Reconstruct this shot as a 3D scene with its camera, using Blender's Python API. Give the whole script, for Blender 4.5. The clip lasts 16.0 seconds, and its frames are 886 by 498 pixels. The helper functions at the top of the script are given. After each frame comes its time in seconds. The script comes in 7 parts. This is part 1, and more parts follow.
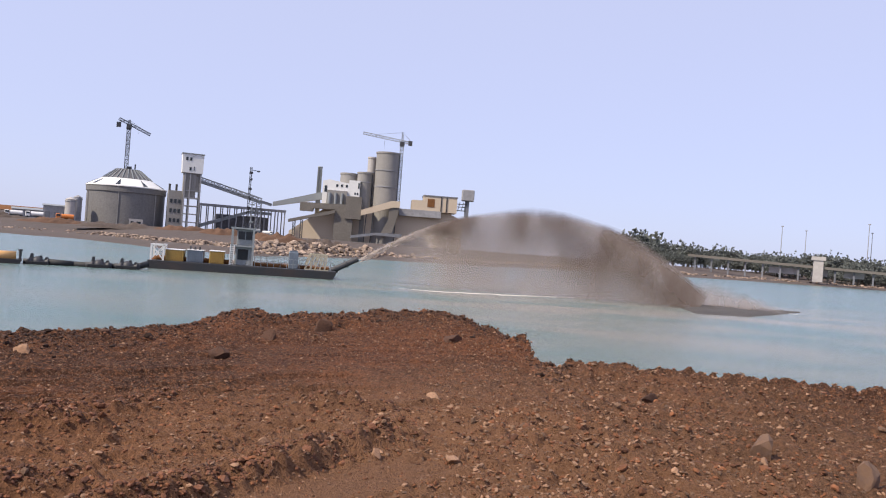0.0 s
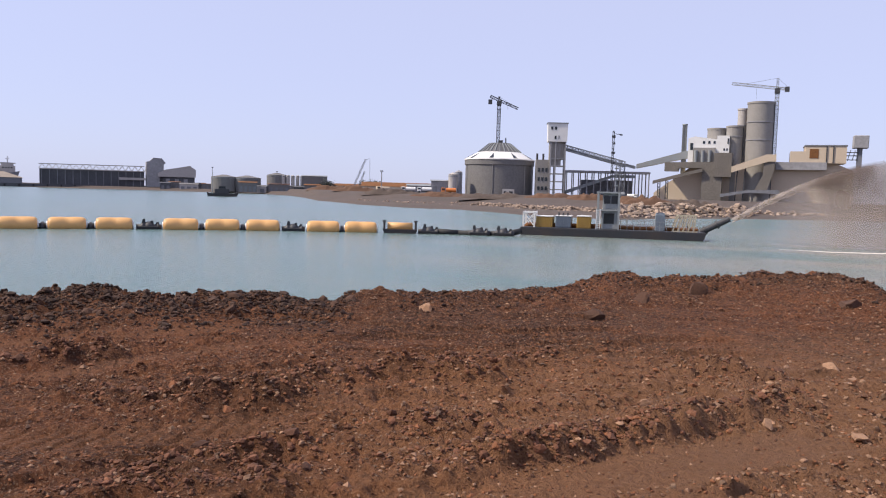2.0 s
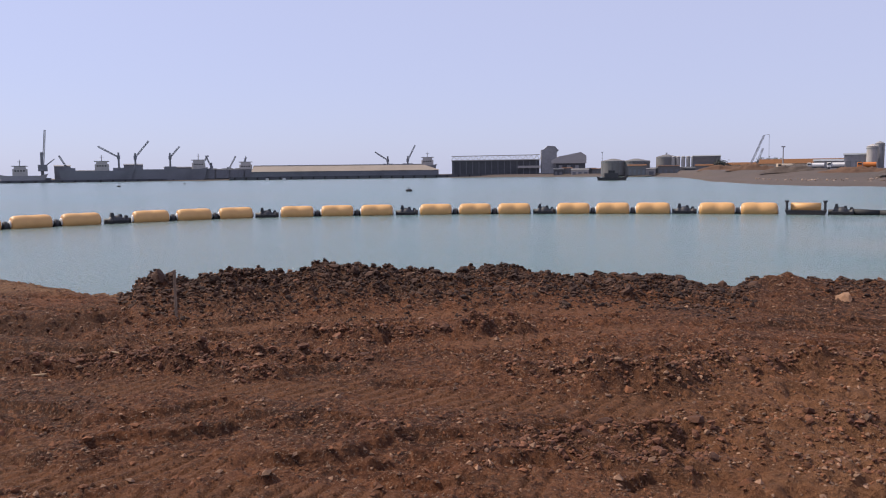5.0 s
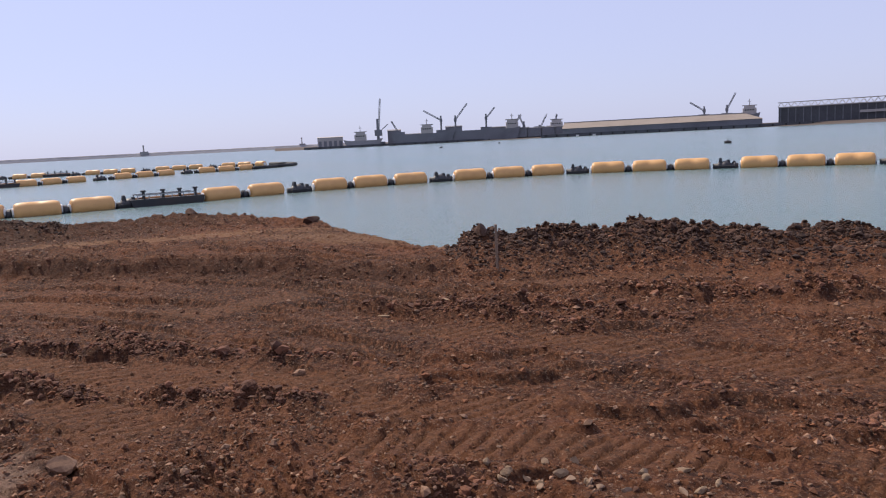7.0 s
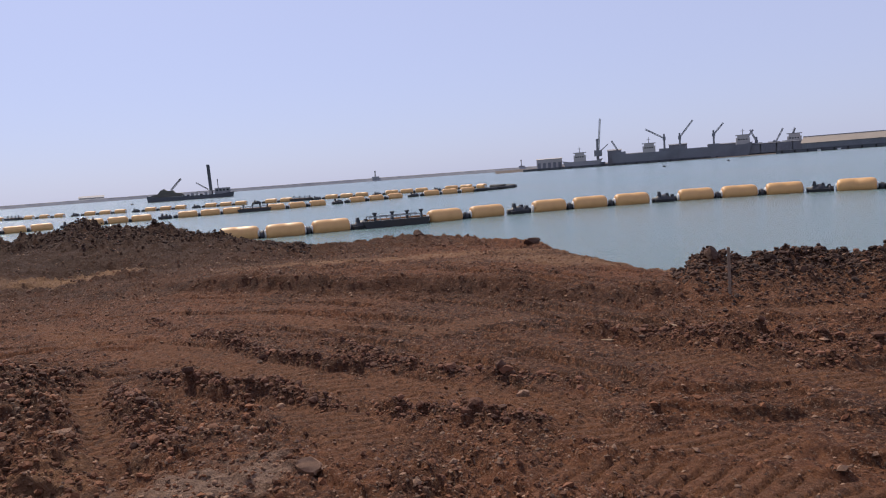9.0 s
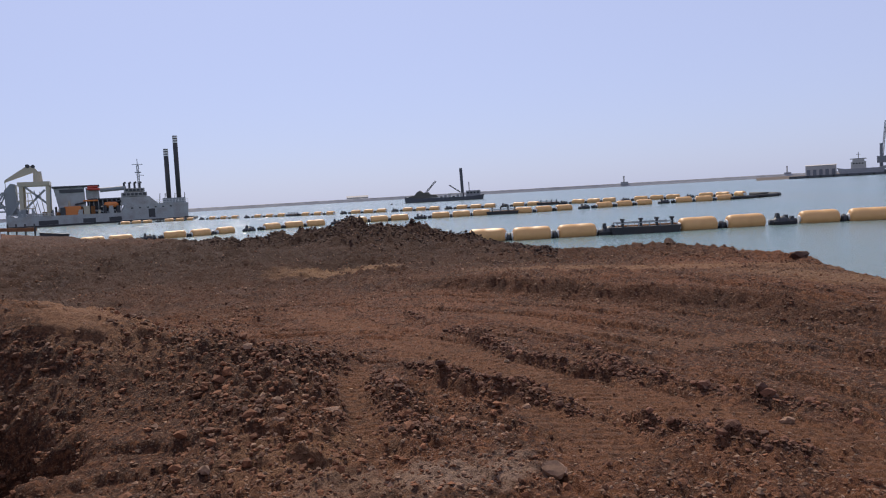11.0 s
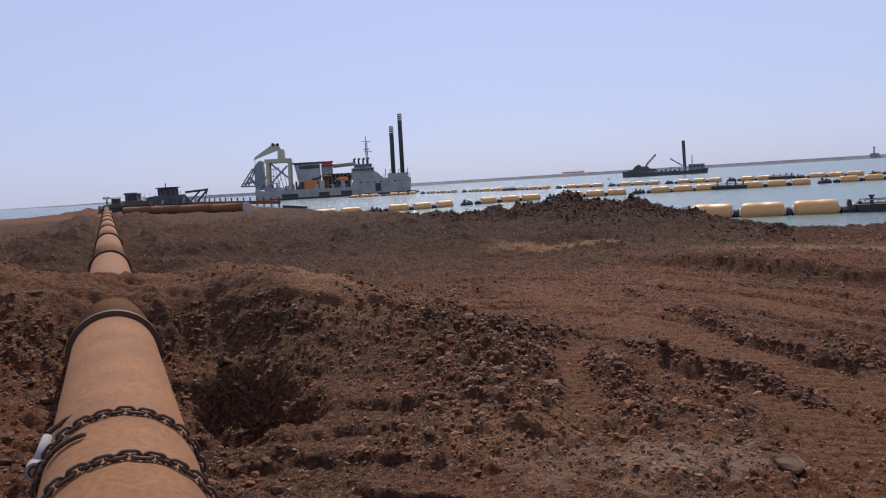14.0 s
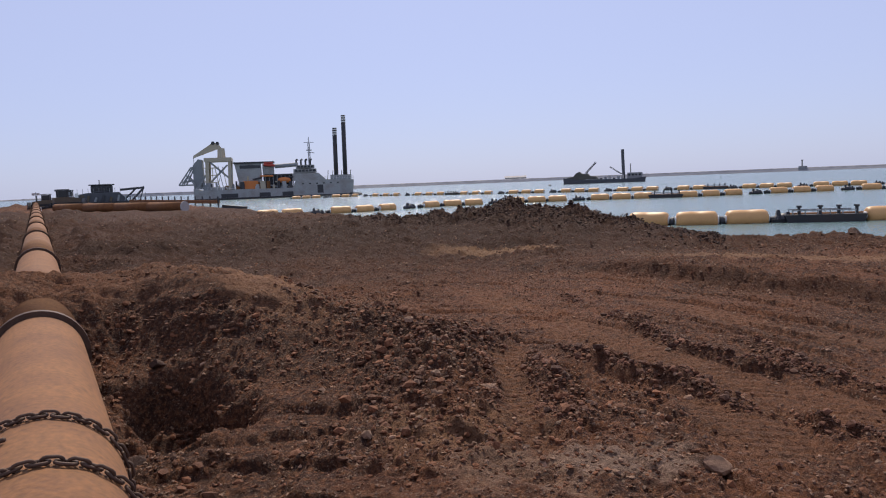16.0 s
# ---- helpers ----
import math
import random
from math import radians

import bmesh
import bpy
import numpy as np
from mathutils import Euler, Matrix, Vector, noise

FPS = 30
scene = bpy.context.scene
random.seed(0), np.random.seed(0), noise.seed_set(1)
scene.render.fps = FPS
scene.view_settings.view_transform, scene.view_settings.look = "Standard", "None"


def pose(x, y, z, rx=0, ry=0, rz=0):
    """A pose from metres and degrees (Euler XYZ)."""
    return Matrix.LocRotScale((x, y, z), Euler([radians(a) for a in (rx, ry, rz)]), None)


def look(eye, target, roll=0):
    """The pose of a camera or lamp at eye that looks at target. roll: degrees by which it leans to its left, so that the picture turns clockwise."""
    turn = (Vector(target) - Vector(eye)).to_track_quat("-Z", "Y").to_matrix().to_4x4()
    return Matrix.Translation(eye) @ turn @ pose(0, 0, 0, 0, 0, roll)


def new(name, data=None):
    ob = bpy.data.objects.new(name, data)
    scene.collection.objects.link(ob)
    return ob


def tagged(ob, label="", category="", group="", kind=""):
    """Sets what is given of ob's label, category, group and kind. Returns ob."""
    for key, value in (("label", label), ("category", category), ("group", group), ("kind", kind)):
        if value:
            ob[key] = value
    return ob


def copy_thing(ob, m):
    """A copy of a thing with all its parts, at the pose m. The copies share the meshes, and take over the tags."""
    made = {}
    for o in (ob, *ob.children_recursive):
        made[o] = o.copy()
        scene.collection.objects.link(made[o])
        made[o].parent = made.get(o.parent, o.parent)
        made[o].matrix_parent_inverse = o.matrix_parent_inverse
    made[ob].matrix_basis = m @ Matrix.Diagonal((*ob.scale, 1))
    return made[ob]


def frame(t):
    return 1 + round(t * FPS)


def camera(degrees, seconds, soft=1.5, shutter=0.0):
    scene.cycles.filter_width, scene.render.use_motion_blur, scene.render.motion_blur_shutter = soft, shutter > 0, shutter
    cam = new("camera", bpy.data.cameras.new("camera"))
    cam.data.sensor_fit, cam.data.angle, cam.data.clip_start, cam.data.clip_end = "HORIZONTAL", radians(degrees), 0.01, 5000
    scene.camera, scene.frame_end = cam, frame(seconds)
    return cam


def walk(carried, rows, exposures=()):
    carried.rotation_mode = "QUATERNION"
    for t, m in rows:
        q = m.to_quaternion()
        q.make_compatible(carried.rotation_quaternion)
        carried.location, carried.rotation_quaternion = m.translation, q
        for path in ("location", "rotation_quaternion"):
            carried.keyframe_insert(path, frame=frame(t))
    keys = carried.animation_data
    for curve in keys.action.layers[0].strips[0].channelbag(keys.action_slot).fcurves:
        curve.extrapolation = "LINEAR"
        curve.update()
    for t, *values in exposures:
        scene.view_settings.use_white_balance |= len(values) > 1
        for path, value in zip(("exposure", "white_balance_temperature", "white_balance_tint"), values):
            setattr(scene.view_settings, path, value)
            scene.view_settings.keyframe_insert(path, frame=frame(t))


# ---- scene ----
# Camera: a person turns on the spot with a phone held a little before the chest.
EYE, ARM = 5.0, 0.25
cam = camera(60.0, 16.0, 1.1)
ROWS = [  # seconds, yaw, pitch, roll
    (0.0, 0.00, -0.06, -4.32),
    (0.5, 6.38, -1.64, -3.24),
    (1.0, 16.39, -3.45, -1.25),
    (1.5, 24.51, -4.98, -1.31),
    (2.0, 26.72, -4.18, -1.55),
    (2.5, 28.24, -3.77, -1.41),
    (3.0, 32.80, -2.63, -1.07),
    (3.5, 41.09, -2.94, -0.15),
    (4.0, 48.83, -4.11, 0.23),
    (4.2, 50.07, -4.26, 0.51),
    (6.3, 67.82, -8.19, 2.29),
    (6.5, 70.41, -8.16, 3.01),
    (7.0, 77.73, -8.19, 2.92),
    (7.5, 83.26, -8.07, 3.64),
    (8.0, 86.70, -7.69, 4.05),
    (8.5, 89.74, -6.23, 4.68),
    (9.0, 93.88, -5.60, 4.22),
    (9.5, 99.14, -4.58, 4.87),
    (10.0, 103.60, -4.04, 4.96),
    (10.2, 105.57, -3.90, 4.48),
    (12.3, 119.74, -4.56, 3.03),
    (12.5, 120.71, -4.47, 2.97),
    (13.0, 121.81, -4.64, 3.18),
    (13.5, 124.96, -4.88, 3.40),
    (14.0, 128.11, -5.02, 3.43),
    (14.5, 128.54, -5.28, 3.35),
    (15.0, 129.00, -5.11, 3.18),
    (15.5, 126.70, -5.06, 2.42),
    (16.0, 123.88, -4.97, 2.21),
]


def held(yaw, pitch, roll):
    turn = pose(0, 0, 0, 90 + pitch, roll, yaw)
    out = turn @ Vector((0, 0, -ARM))
    return Matrix.Translation((out.x, out.y, EYE + out.z)) @ turn


# the phone stops down and cools its picture as it turns towards the sun
EXPOSURES = [(0.0, 0.10, 6650, 10), (1.0, 0.10, 6650, 10), (2.5, 0.05, 6700, 11), (4, -0.15, 6700, 11), (6.5, -0.05, 6650, 13), (9.0, -0.25, 6550, 11), (10.0, -0.28, 6450, 9), (12.5, -0.27, 6470, 10), (16.0, -0.27, 6470, 10)]
walk(cam, [(t, held(y, p, r)) for t, y, p, r in ROWS], EXPOSURES)

# World, sun and haze-pale sky
SUN_AZ, SUN_EL = 124.0, 47.0
world = bpy.data.worlds.new("world")
scene.world = world
world.use_nodes = True
wn = world.node_tree.nodes
sky = wn.new("ShaderNodeTexSky")
sky.sky_type = "NISHITA"
sky.sun_disc = False
sky.sun_elevation, sky.sun_rotation = radians(SUN_EL), radians(-SUN_AZ)
sky.air_density, sky.dust_density, sky.ozone_density = 1.0, 1.0, 3.0
wn["Background"].inputs["Strength"].default_value = 0.090
haze = wn.new("ShaderNodeMix")  # dry-season dust haze over the clear sky
haze.data_type = "RGBA"
haze.inputs[0].default_value = 0.80
haze.inputs[7].default_value = (6.95, 7.35, 9.85, 1)
gain = wn.new("ShaderNodeMix")
gain.data_type, gain.blend_type = "RGBA", "MULTIPLY"
gain.inputs[0].default_value = 1.0
gain.inputs[7].default_value = (1.25, 1.5, 2.3, 1)
world.node_tree.links.new(sky.outputs[0], gain.inputs[6])
world.node_tree.links.new(gain.outputs[2], haze.inputs[6])
world.node_tree.links.new(haze.outputs[2], wn["Background"].inputs["Color"])
sun = new("sun", bpy.data.lights.new("sun", "SUN"))
sun.data.energy, sun.data.angle, sun.data.color = 5.0, radians(1.5), (1.0, 0.90, 0.76)
sun.matrix_world = look((0, 0, 60), (math.sin(radians(SUN_AZ)) * 60, -math.cos(radians(SUN_AZ)) * 60, 60 - 60 * math.tan(radians(SUN_EL))))


# ---- materials ----
def material(name, colour, rough=0.6, metal=0.0, vary=0.25, scale=3.0, bump=0.0, dark=0.55, stain=None, grain=14.0, island=False):
    """A painted or mineral surface with broad stains and fine grain in object space."""
    m = bpy.data.materials.new(name)
    m.use_nodes = True
    n, link = m.node_tree.nodes, m.node_tree.links.new
    b = n["Principled BSDF"]
    co = n.new("ShaderNodeTexCoord")
    big = n.new("ShaderNodeTexNoise")
    big.inputs["Scale"].default_value, big.inputs["Detail"].default_value = scale, 5
    fine = n.new("ShaderNodeTexNoise")
    fine.inputs["Scale"].default_value, fine.inputs["Detail"].default_value = scale * grain, 3
    link(co.outputs["Object"], big.inputs["Vector"])
    link(co.outputs["Object"], fine.inputs["Vector"])
    mix = n.new("ShaderNodeMix")
    mix.data_type = "RGBA"
    other = stain or tuple(c * dark for c in colour)
    mix.inputs[6].default_value, mix.inputs[7].default_value = (*colour, 1), (*other, 1)
    ramp = n.new("ShaderNodeMapRange")
    ramp.inputs[1].default_value, ramp.inputs[2].default_value = 0.42, 0.72
    ramp.inputs[4].default_value = min(1.0, vary * 2.2)
    link(big.outputs[0], ramp.inputs[0])
    link(ramp.outputs[0], mix.inputs[0])
    mul = n.new("ShaderNodeMix")
    mul.data_type, mul.blend_type = "RGBA", "MULTIPLY"
    mul.inputs[0].default_value = 1.0
    gray = n.new("ShaderNodeMapRange")
    gray.inputs[1].default_value, gray.inputs[2].default_value = 0.25, 0.75
    gray.inputs[3].default_value, gray.inputs[4].default_value = 1 - vary, 1 + vary * 0.6
    link(fine.outputs[0], gray.inputs[0])
    link(mix.outputs[2], mul.inputs[6])
    link(gray.outputs[0], mul.inputs[7])
    last = mul.outputs[2]
    if island:
        geo = n.new("ShaderNodeNewGeometry")
        isl = n.new("ShaderNodeMapRange")
        isl.inputs[3].default_value, isl.inputs[4].default_value = 0.55, 1.6
        link(geo.outputs["Random Per Island"], isl.inputs[0])
        m2 = n.new("ShaderNodeMix")
        m2.data_type, m2.blend_type = "RGBA", "MULTIPLY"
        m2.inputs[0].default_value = 1.0
        link(last, m2.inputs[6])
        link(isl.outputs[0], m2.inputs[7])
        last = m2.outputs[2]
    link(last, b.inputs["Base Color"])
    b.inputs["Roughness"].default_value, b.inputs["Metallic"].default_value = rough, metal
    if bump:
        bp = n.new("ShaderNodeBump")
        bp.inputs["Strength"].default_value, bp.inputs["Distance"].default_value = 0.8, bump
        link(fine.outputs[0], bp.inputs["Height"])
        link(bp.outputs[0], b.inputs["Normal"])
    return m


def earth_material():
    m = bpy.data.materials.new("laterite_earth")
    m.use_nodes = True
    n, link = m.node_tree.nodes, m.node_tree.links.new
    b = n["Principled BSDF"]
    co = n.new("ShaderNodeTexCoord")

    def tex(scale, detail, rough=0.6):
        x = n.new("ShaderNodeTexNoise")
        x.inputs["Scale"].default_value, x.inputs["Detail"].default_value, x.inputs["Roughness"].default_value = scale, detail, rough
        link(co.outputs["Object"], x.inputs["Vector"])
        return x

    def blend(a, c, lo, hi, src, top=1.0):
        r = n.new("ShaderNodeMapRange")
        r.inputs[1].default_value, r.inputs[2].default_value, r.inputs[4].default_value = lo, hi, top
        link(src, r.inputs[0])
        x = n.new("ShaderNodeMix")
        x.data_type = "RGBA"
        link(r.outputs[0], x.inputs[0])
        for i, v in ((6, a), (7, c)):
            if isinstance(v, tuple):
                x.inputs[i].default_value = (*v, 1)
            else:
                link(v, x.inputs[i])
        return x.outputs[2]

    patch, mid, fine, speck = tex(0.22, 4), tex(1.6, 6, 0.65), tex(16, 6, 0.7), tex(42, 4, 0.7)
    c = blend((0.150, 0.056, 0.025), (0.086, 0.038, 0.020), 0.42, 0.60, patch.outputs[0])
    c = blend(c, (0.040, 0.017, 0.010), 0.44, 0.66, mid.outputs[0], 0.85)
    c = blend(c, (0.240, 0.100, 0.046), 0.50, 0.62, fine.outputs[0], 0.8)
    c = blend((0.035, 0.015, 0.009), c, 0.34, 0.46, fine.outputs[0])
    c = blend(c, (0.30, 0.20, 0.135), 0.57, 0.63, speck.outputs[0], 0.7)
    # freshly turned soil is damp, and its dark tone also holds the shade of backlit windrows and rims; pressed tracks
    # are dry and dusty
    for name, tone, top in (("turned", (0.058, 0.026, 0.015), 0.6), ("driven", (0.212, 0.098, 0.049), 0.52)):
        state = n.new("ShaderNodeAttribute")
        state.attribute_name = name
        ragged = n.new("ShaderNodeMath")
        ragged.operation = "MULTIPLY"
        link(state.outputs["Fac"], ragged.inputs[0])
        torn = n.new("ShaderNodeMapRange")
        torn.inputs[1].default_value, torn.inputs[2].default_value, torn.inputs[3].default_value = 0.34, 0.56, 0.3
        link(fine.outputs[0], torn.inputs[0])
        link(torn.outputs[0], ragged.inputs[1])
        c = blend(c, tone, 0.0, 1.0, ragged.outputs[0], top)
    # dark far patches put the shade of backlit rough fill into the colour, pale ones are dry and dusty, each with a
    # ragged edge: direction, distance, half length, half width, colour, strength
    warp = n.new("ShaderNodeVectorMath")
    warp.operation = "MULTIPLY_ADD"
    link(mid.outputs["Color"], warp.inputs[0])
    warp.inputs[1].default_value = (2.4, 2.4, 0)
    link(co.outputs["Object"], warp.inputs[2])
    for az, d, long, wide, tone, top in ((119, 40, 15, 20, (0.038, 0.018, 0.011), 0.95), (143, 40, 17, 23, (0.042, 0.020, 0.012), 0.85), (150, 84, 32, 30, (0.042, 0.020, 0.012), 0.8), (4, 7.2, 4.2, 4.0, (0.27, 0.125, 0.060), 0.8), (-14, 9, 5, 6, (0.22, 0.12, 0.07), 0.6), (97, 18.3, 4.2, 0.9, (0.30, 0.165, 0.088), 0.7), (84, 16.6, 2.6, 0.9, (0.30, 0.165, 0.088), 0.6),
                                         (119.7, 23.5, 2.2, 1.2, (0.30, 0.17, 0.092), 0.8), (112.4, 6.0, 0.6, 0.42, (0.36, 0.25, 0.185), 0.6), (119.7, 5.9, 0.5, 0.45, (0.32, 0.20, 0.13), 0.5), (124.3, 6.7, 0.8, 0.45, (0.26, 0.135, 0.070), 0.7), (135.5, 12.2, 1.0, 2.2, (0.27, 0.135, 0.07), 0.9), (140, 14.3, 2.6, 0.8, (0.25, 0.125, 0.065), 0.8)):
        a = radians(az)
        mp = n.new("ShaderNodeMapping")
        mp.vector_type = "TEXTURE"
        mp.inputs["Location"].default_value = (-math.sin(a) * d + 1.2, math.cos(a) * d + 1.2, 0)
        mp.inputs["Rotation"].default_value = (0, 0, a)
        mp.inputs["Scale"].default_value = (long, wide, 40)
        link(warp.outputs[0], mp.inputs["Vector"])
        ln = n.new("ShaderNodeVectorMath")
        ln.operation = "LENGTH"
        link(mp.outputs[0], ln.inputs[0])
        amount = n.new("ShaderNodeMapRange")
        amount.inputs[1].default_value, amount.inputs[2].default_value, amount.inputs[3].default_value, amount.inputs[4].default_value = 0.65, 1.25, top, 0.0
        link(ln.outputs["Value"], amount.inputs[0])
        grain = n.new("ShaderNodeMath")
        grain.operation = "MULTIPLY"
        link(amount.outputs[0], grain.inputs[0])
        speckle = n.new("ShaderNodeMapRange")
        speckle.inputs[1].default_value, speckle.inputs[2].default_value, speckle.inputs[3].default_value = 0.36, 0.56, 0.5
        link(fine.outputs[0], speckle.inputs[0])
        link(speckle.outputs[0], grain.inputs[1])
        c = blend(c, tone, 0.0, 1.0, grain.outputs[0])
    link(c, b.inputs["Base Color"])
    b.inputs["Roughness"].default_value = 0.95
    b.inputs["Specular IOR Level"].default_value = 0.2
    add = n.new("ShaderNodeMath")
    add.operation = "MULTIPLY_ADD"
    add.inputs[1].default_value = 0.35
    link(speck.outputs[0], add.inputs[0])
    link(fine.outputs[0], add.inputs[2])
    bp = n.new("ShaderNodeBump")
    bp.inputs["Strength"].default_value, bp.inputs["Distance"].default_value = 1.0, 0.11
    link(add.outputs[0], bp.inputs["Height"])
    link(bp.outputs[0], b.inputs["Normal"])
    return m


def water_material():
    m = bpy.data.materials.new("turbid_sea_water")
    m.use_nodes = True
    n, link = m.node_tree.nodes, m.node_tree.links.new
    b = n["Principled BSDF"]
    co = n.new("ShaderNodeTexCoord")
    big = n.new("ShaderNodeTexNoise")
    big.inputs["Scale"].default_value, big.inputs["Detail"].default_value = 0.012, 4
    mapping = n.new("ShaderNodeMapping")
    mapping.inputs["Scale"].default_value = (1.0, 2.2, 1.0)
    link(co.outputs["Object"], mapping.inputs["Vector"])
    link(mapping.outputs[0], big.inputs["Vector"])
    mix = n.new("ShaderNodeMix")
    mix.data_type = "RGBA"
    mix.inputs[6].default_value, mix.inputs[7].default_value = (0.105, 0.172, 0.168, 1), (0.128, 0.170, 0.152, 1)
    ramp = n.new("ShaderNodeMapRange")
    ramp.inputs[1].default_value, ramp.inputs[2].default_value = 0.4, 0.65
    link(big.outputs[0], ramp.inputs[0])
    link(ramp.outputs[0], mix.inputs[0])
    # silt stirred up below the jet
    dist = n.new("ShaderNodeVectorMath")
    dist.operation = "DISTANCE"
    dist.inputs[1].default_value = (22, 84, 0)
    link(co.outputs["Object"], dist.inputs[0])
    near = n.new("ShaderNodeMapRange")
    near.inputs[1].default_value, near.inputs[2].default_value, near.inputs[3].default_value, near.inputs[4].default_value = 8, 78, 0.85, 0.0
    link(dist.outputs["Value"], near.inputs[0])
    cloud = n.new("ShaderNodeMath")
    cloud.operation = "MULTIPLY"
    link(near.outputs[0], cloud.inputs[0])
    fine = n.new("ShaderNodeTexNoise")
    fine.inputs["Scale"].default_value, fine.inputs["Detail"].default_value = 0.05, 5
    link(mapping.outputs[0], fine.inputs["Vector"])
    fr = n.new("ShaderNodeMapRange")
    fr.inputs[1].default_value, fr.inputs[2].default_value = 0.35, 0.6
    link(fine.outputs[0], fr.inputs[0])
    link(fr.outputs[0], cloud.inputs[1])
    silt = n.new("ShaderNodeMix")
    silt.data_type = "RGBA"
    silt.inputs[7].default_value = (0.27, 0.235, 0.20, 1)
    link(cloud.outputs[0], silt.inputs[0])
    link(mix.outputs[2], silt.inputs[6])
    link(silt.outputs[2], b.inputs["Base Color"])
    b.inputs["Roughness"].default_value, b.inputs["IOR"].default_value = 0.20, 1.33
    w1 = n.new("ShaderNodeTexNoise")
    w1.inputs["Scale"].default_value, w1.inputs["Detail"].default_value = 1.8, 6
    link(mapping.outputs[0], w1.inputs["Vector"])
    bp = n.new("ShaderNodeBump")
    bp.inputs["Strength"].default_value, bp.inputs["Distance"].default_value = 0.9, 0.22
    link(w1.outputs[0], bp.inputs["Height"])
    link(bp.outputs[0], b.inputs["Normal"])
    return m


EARTH, WATER = earth_material(), water_material()
FLOAT_YELLOW = material("float_yellow", (0.66, 0.36, 0.135), 0.5, vary=0.12, scale=0.9, dark=0.7)
RUBBER = material("black_rubber", (0.018, 0.018, 0.020), 0.7, vary=0.2)
RUST_PIPE = material("rusted_pipe_steel", (0.200, 0.082, 0.024), 0.9, vary=0.38, scale=1.6, stain=(0.130, 0.048, 0.016), bump=0.003)
CONCRETE = material("dusty_concrete", (0.265, 0.25, 0.235), 0.9, vary=0.15, scale=0.15, dark=0.75)
GALLERY = material("dust_stained_concrete", (0.165, 0.148, 0.130), 0.9, vary=0.25, scale=0.12, dark=0.7)
WHITE = material("white_sheet_metal", (0.72, 0.71, 0.69), 0.5, vary=0.06, scale=0.4)
GREY = material("grey_ship_paint", (0.24, 0.26, 0.27), 0.5, vary=0.15, scale=0.25, stain=(0.24, 0.21, 0.19))
DARK = material("dark_steel", (0.045, 0.045, 0.05), 0.55, vary=0.2, scale=0.8)
HULL = material("black_hull", (0.022, 0.024, 0.028), 0.5, vary=0.25, scale=0.3, stain=(0.06, 0.035, 0.025))
STEEL = material("galvanised_steel", (0.30, 0.31, 0.32), 0.45, 0.4, vary=0.15, scale=0.6)
CREAM = material("cream_painted_steel", (0.44, 0.39, 0.29), 0.5, vary=0.12, scale=0.3, stain=(0.36, 0.25, 0.14))
BEIGE = material("beige_sheet_wall", (0.54, 0.44, 0.33), 0.75, vary=0.08, scale=0.12, dark=0.8)
ORANGE = material("orange_paint", (0.62, 0.19, 0.04), 0.5, vary=0.12)
RED = material("red_paint", (0.42, 0.05, 0.03), 0.5, vary=0.12)
MUSTARD = material("mustard_container_paint", (0.36, 0.22, 0.05), 0.55, vary=0.2, scale=0.8)
BLUE = material("dull_blue_paint", (0.15, 0.18, 0.22), 0.55, vary=0.2, scale=0.8)
GLASS = material("dark_window_glass", (0.02, 0.025, 0.03), 0.12, vary=0.05)
SAND = material("wet_dredged_sand", (0.075, 0.066, 0.060), 0.85, vary=0.25, scale=0.25, bump=0.05)
SHORE_SOIL = material("sandy_shore_soil", (0.086, 0.062, 0.050), 0.95, vary=0.3, scale=0.03, stain=(0.070, 0.056, 0.047), grain=30, bump=0.1)
ROCK = material("pale_quarry_rock", (0.29, 0.215, 0.165), 0.9, vary=0.3, scale=0.5, island=True, bump=0.05)
STONE = material("field_stone", (0.220, 0.125, 0.074), 0.9, vary=0.3, scale=4.0, island=True, bump=0.006)
CLOD = material("laterite_clod", (0.060, 0.028, 0.016), 0.95, vary=0.35, scale=6.0, island=True, bump=0.01)
TURNED = material("turned_earth_clod", (0.138, 0.056, 0.029), 0.95, vary=0.35, scale=7.0, island=True, bump=0.01)
PALE_GRIT = material("pale_grit", (0.23, 0.13, 0.078), 0.9, vary=0.3, scale=5.0, island=True)
LUMP = material("dry_earth_lump", (0.158, 0.061, 0.026), 0.95, vary=0.35, scale=7.0, island=True, bump=0.01)
BOULDER = material("tan_boulder", (0.19, 0.108, 0.066), 0.9, vary=0.3, scale=3.0, bump=0.015, stain=(0.14, 0.09, 0.07))
CHAIN = material("rusty_chain_iron", (0.10, 0.055, 0.035), 0.7, 0.3, vary=0.3, scale=8)
LEAF = material("dusty_foliage", (0.078, 0.086, 0.078), 0.8, vary=0.3, scale=0.6, island=True)
BARK = material("bark", (0.12, 0.09, 0.07), 0.9, vary=0.2)
WOOD = material("weathered_wood", (0.24, 0.17, 0.12), 0.85, vary=0.2)
SHIP_GREY = material("pale_ship_paint", (0.36, 0.37, 0.36), 0.55, vary=0.25, scale=0.22, stain=(0.22, 0.18, 0.15))
MUDDY = material("muddy_machine_paint", (0.125, 0.095, 0.062), 0.75, vary=0.3, scale=1.5, stain=(0.10, 0.07, 0.05))
STORE_ROOF = material("dusty_store_roof", (0.27, 0.225, 0.185), 0.85, vary=0.15, scale=0.06)
# port grey and dark are lightened: distance haze is put into their colours
PORT_GREY = material("hazy_port_concrete", (0.30, 0.295, 0.305), 0.9, vary=0.2, scale=0.05)
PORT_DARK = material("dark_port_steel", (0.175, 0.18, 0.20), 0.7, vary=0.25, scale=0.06)
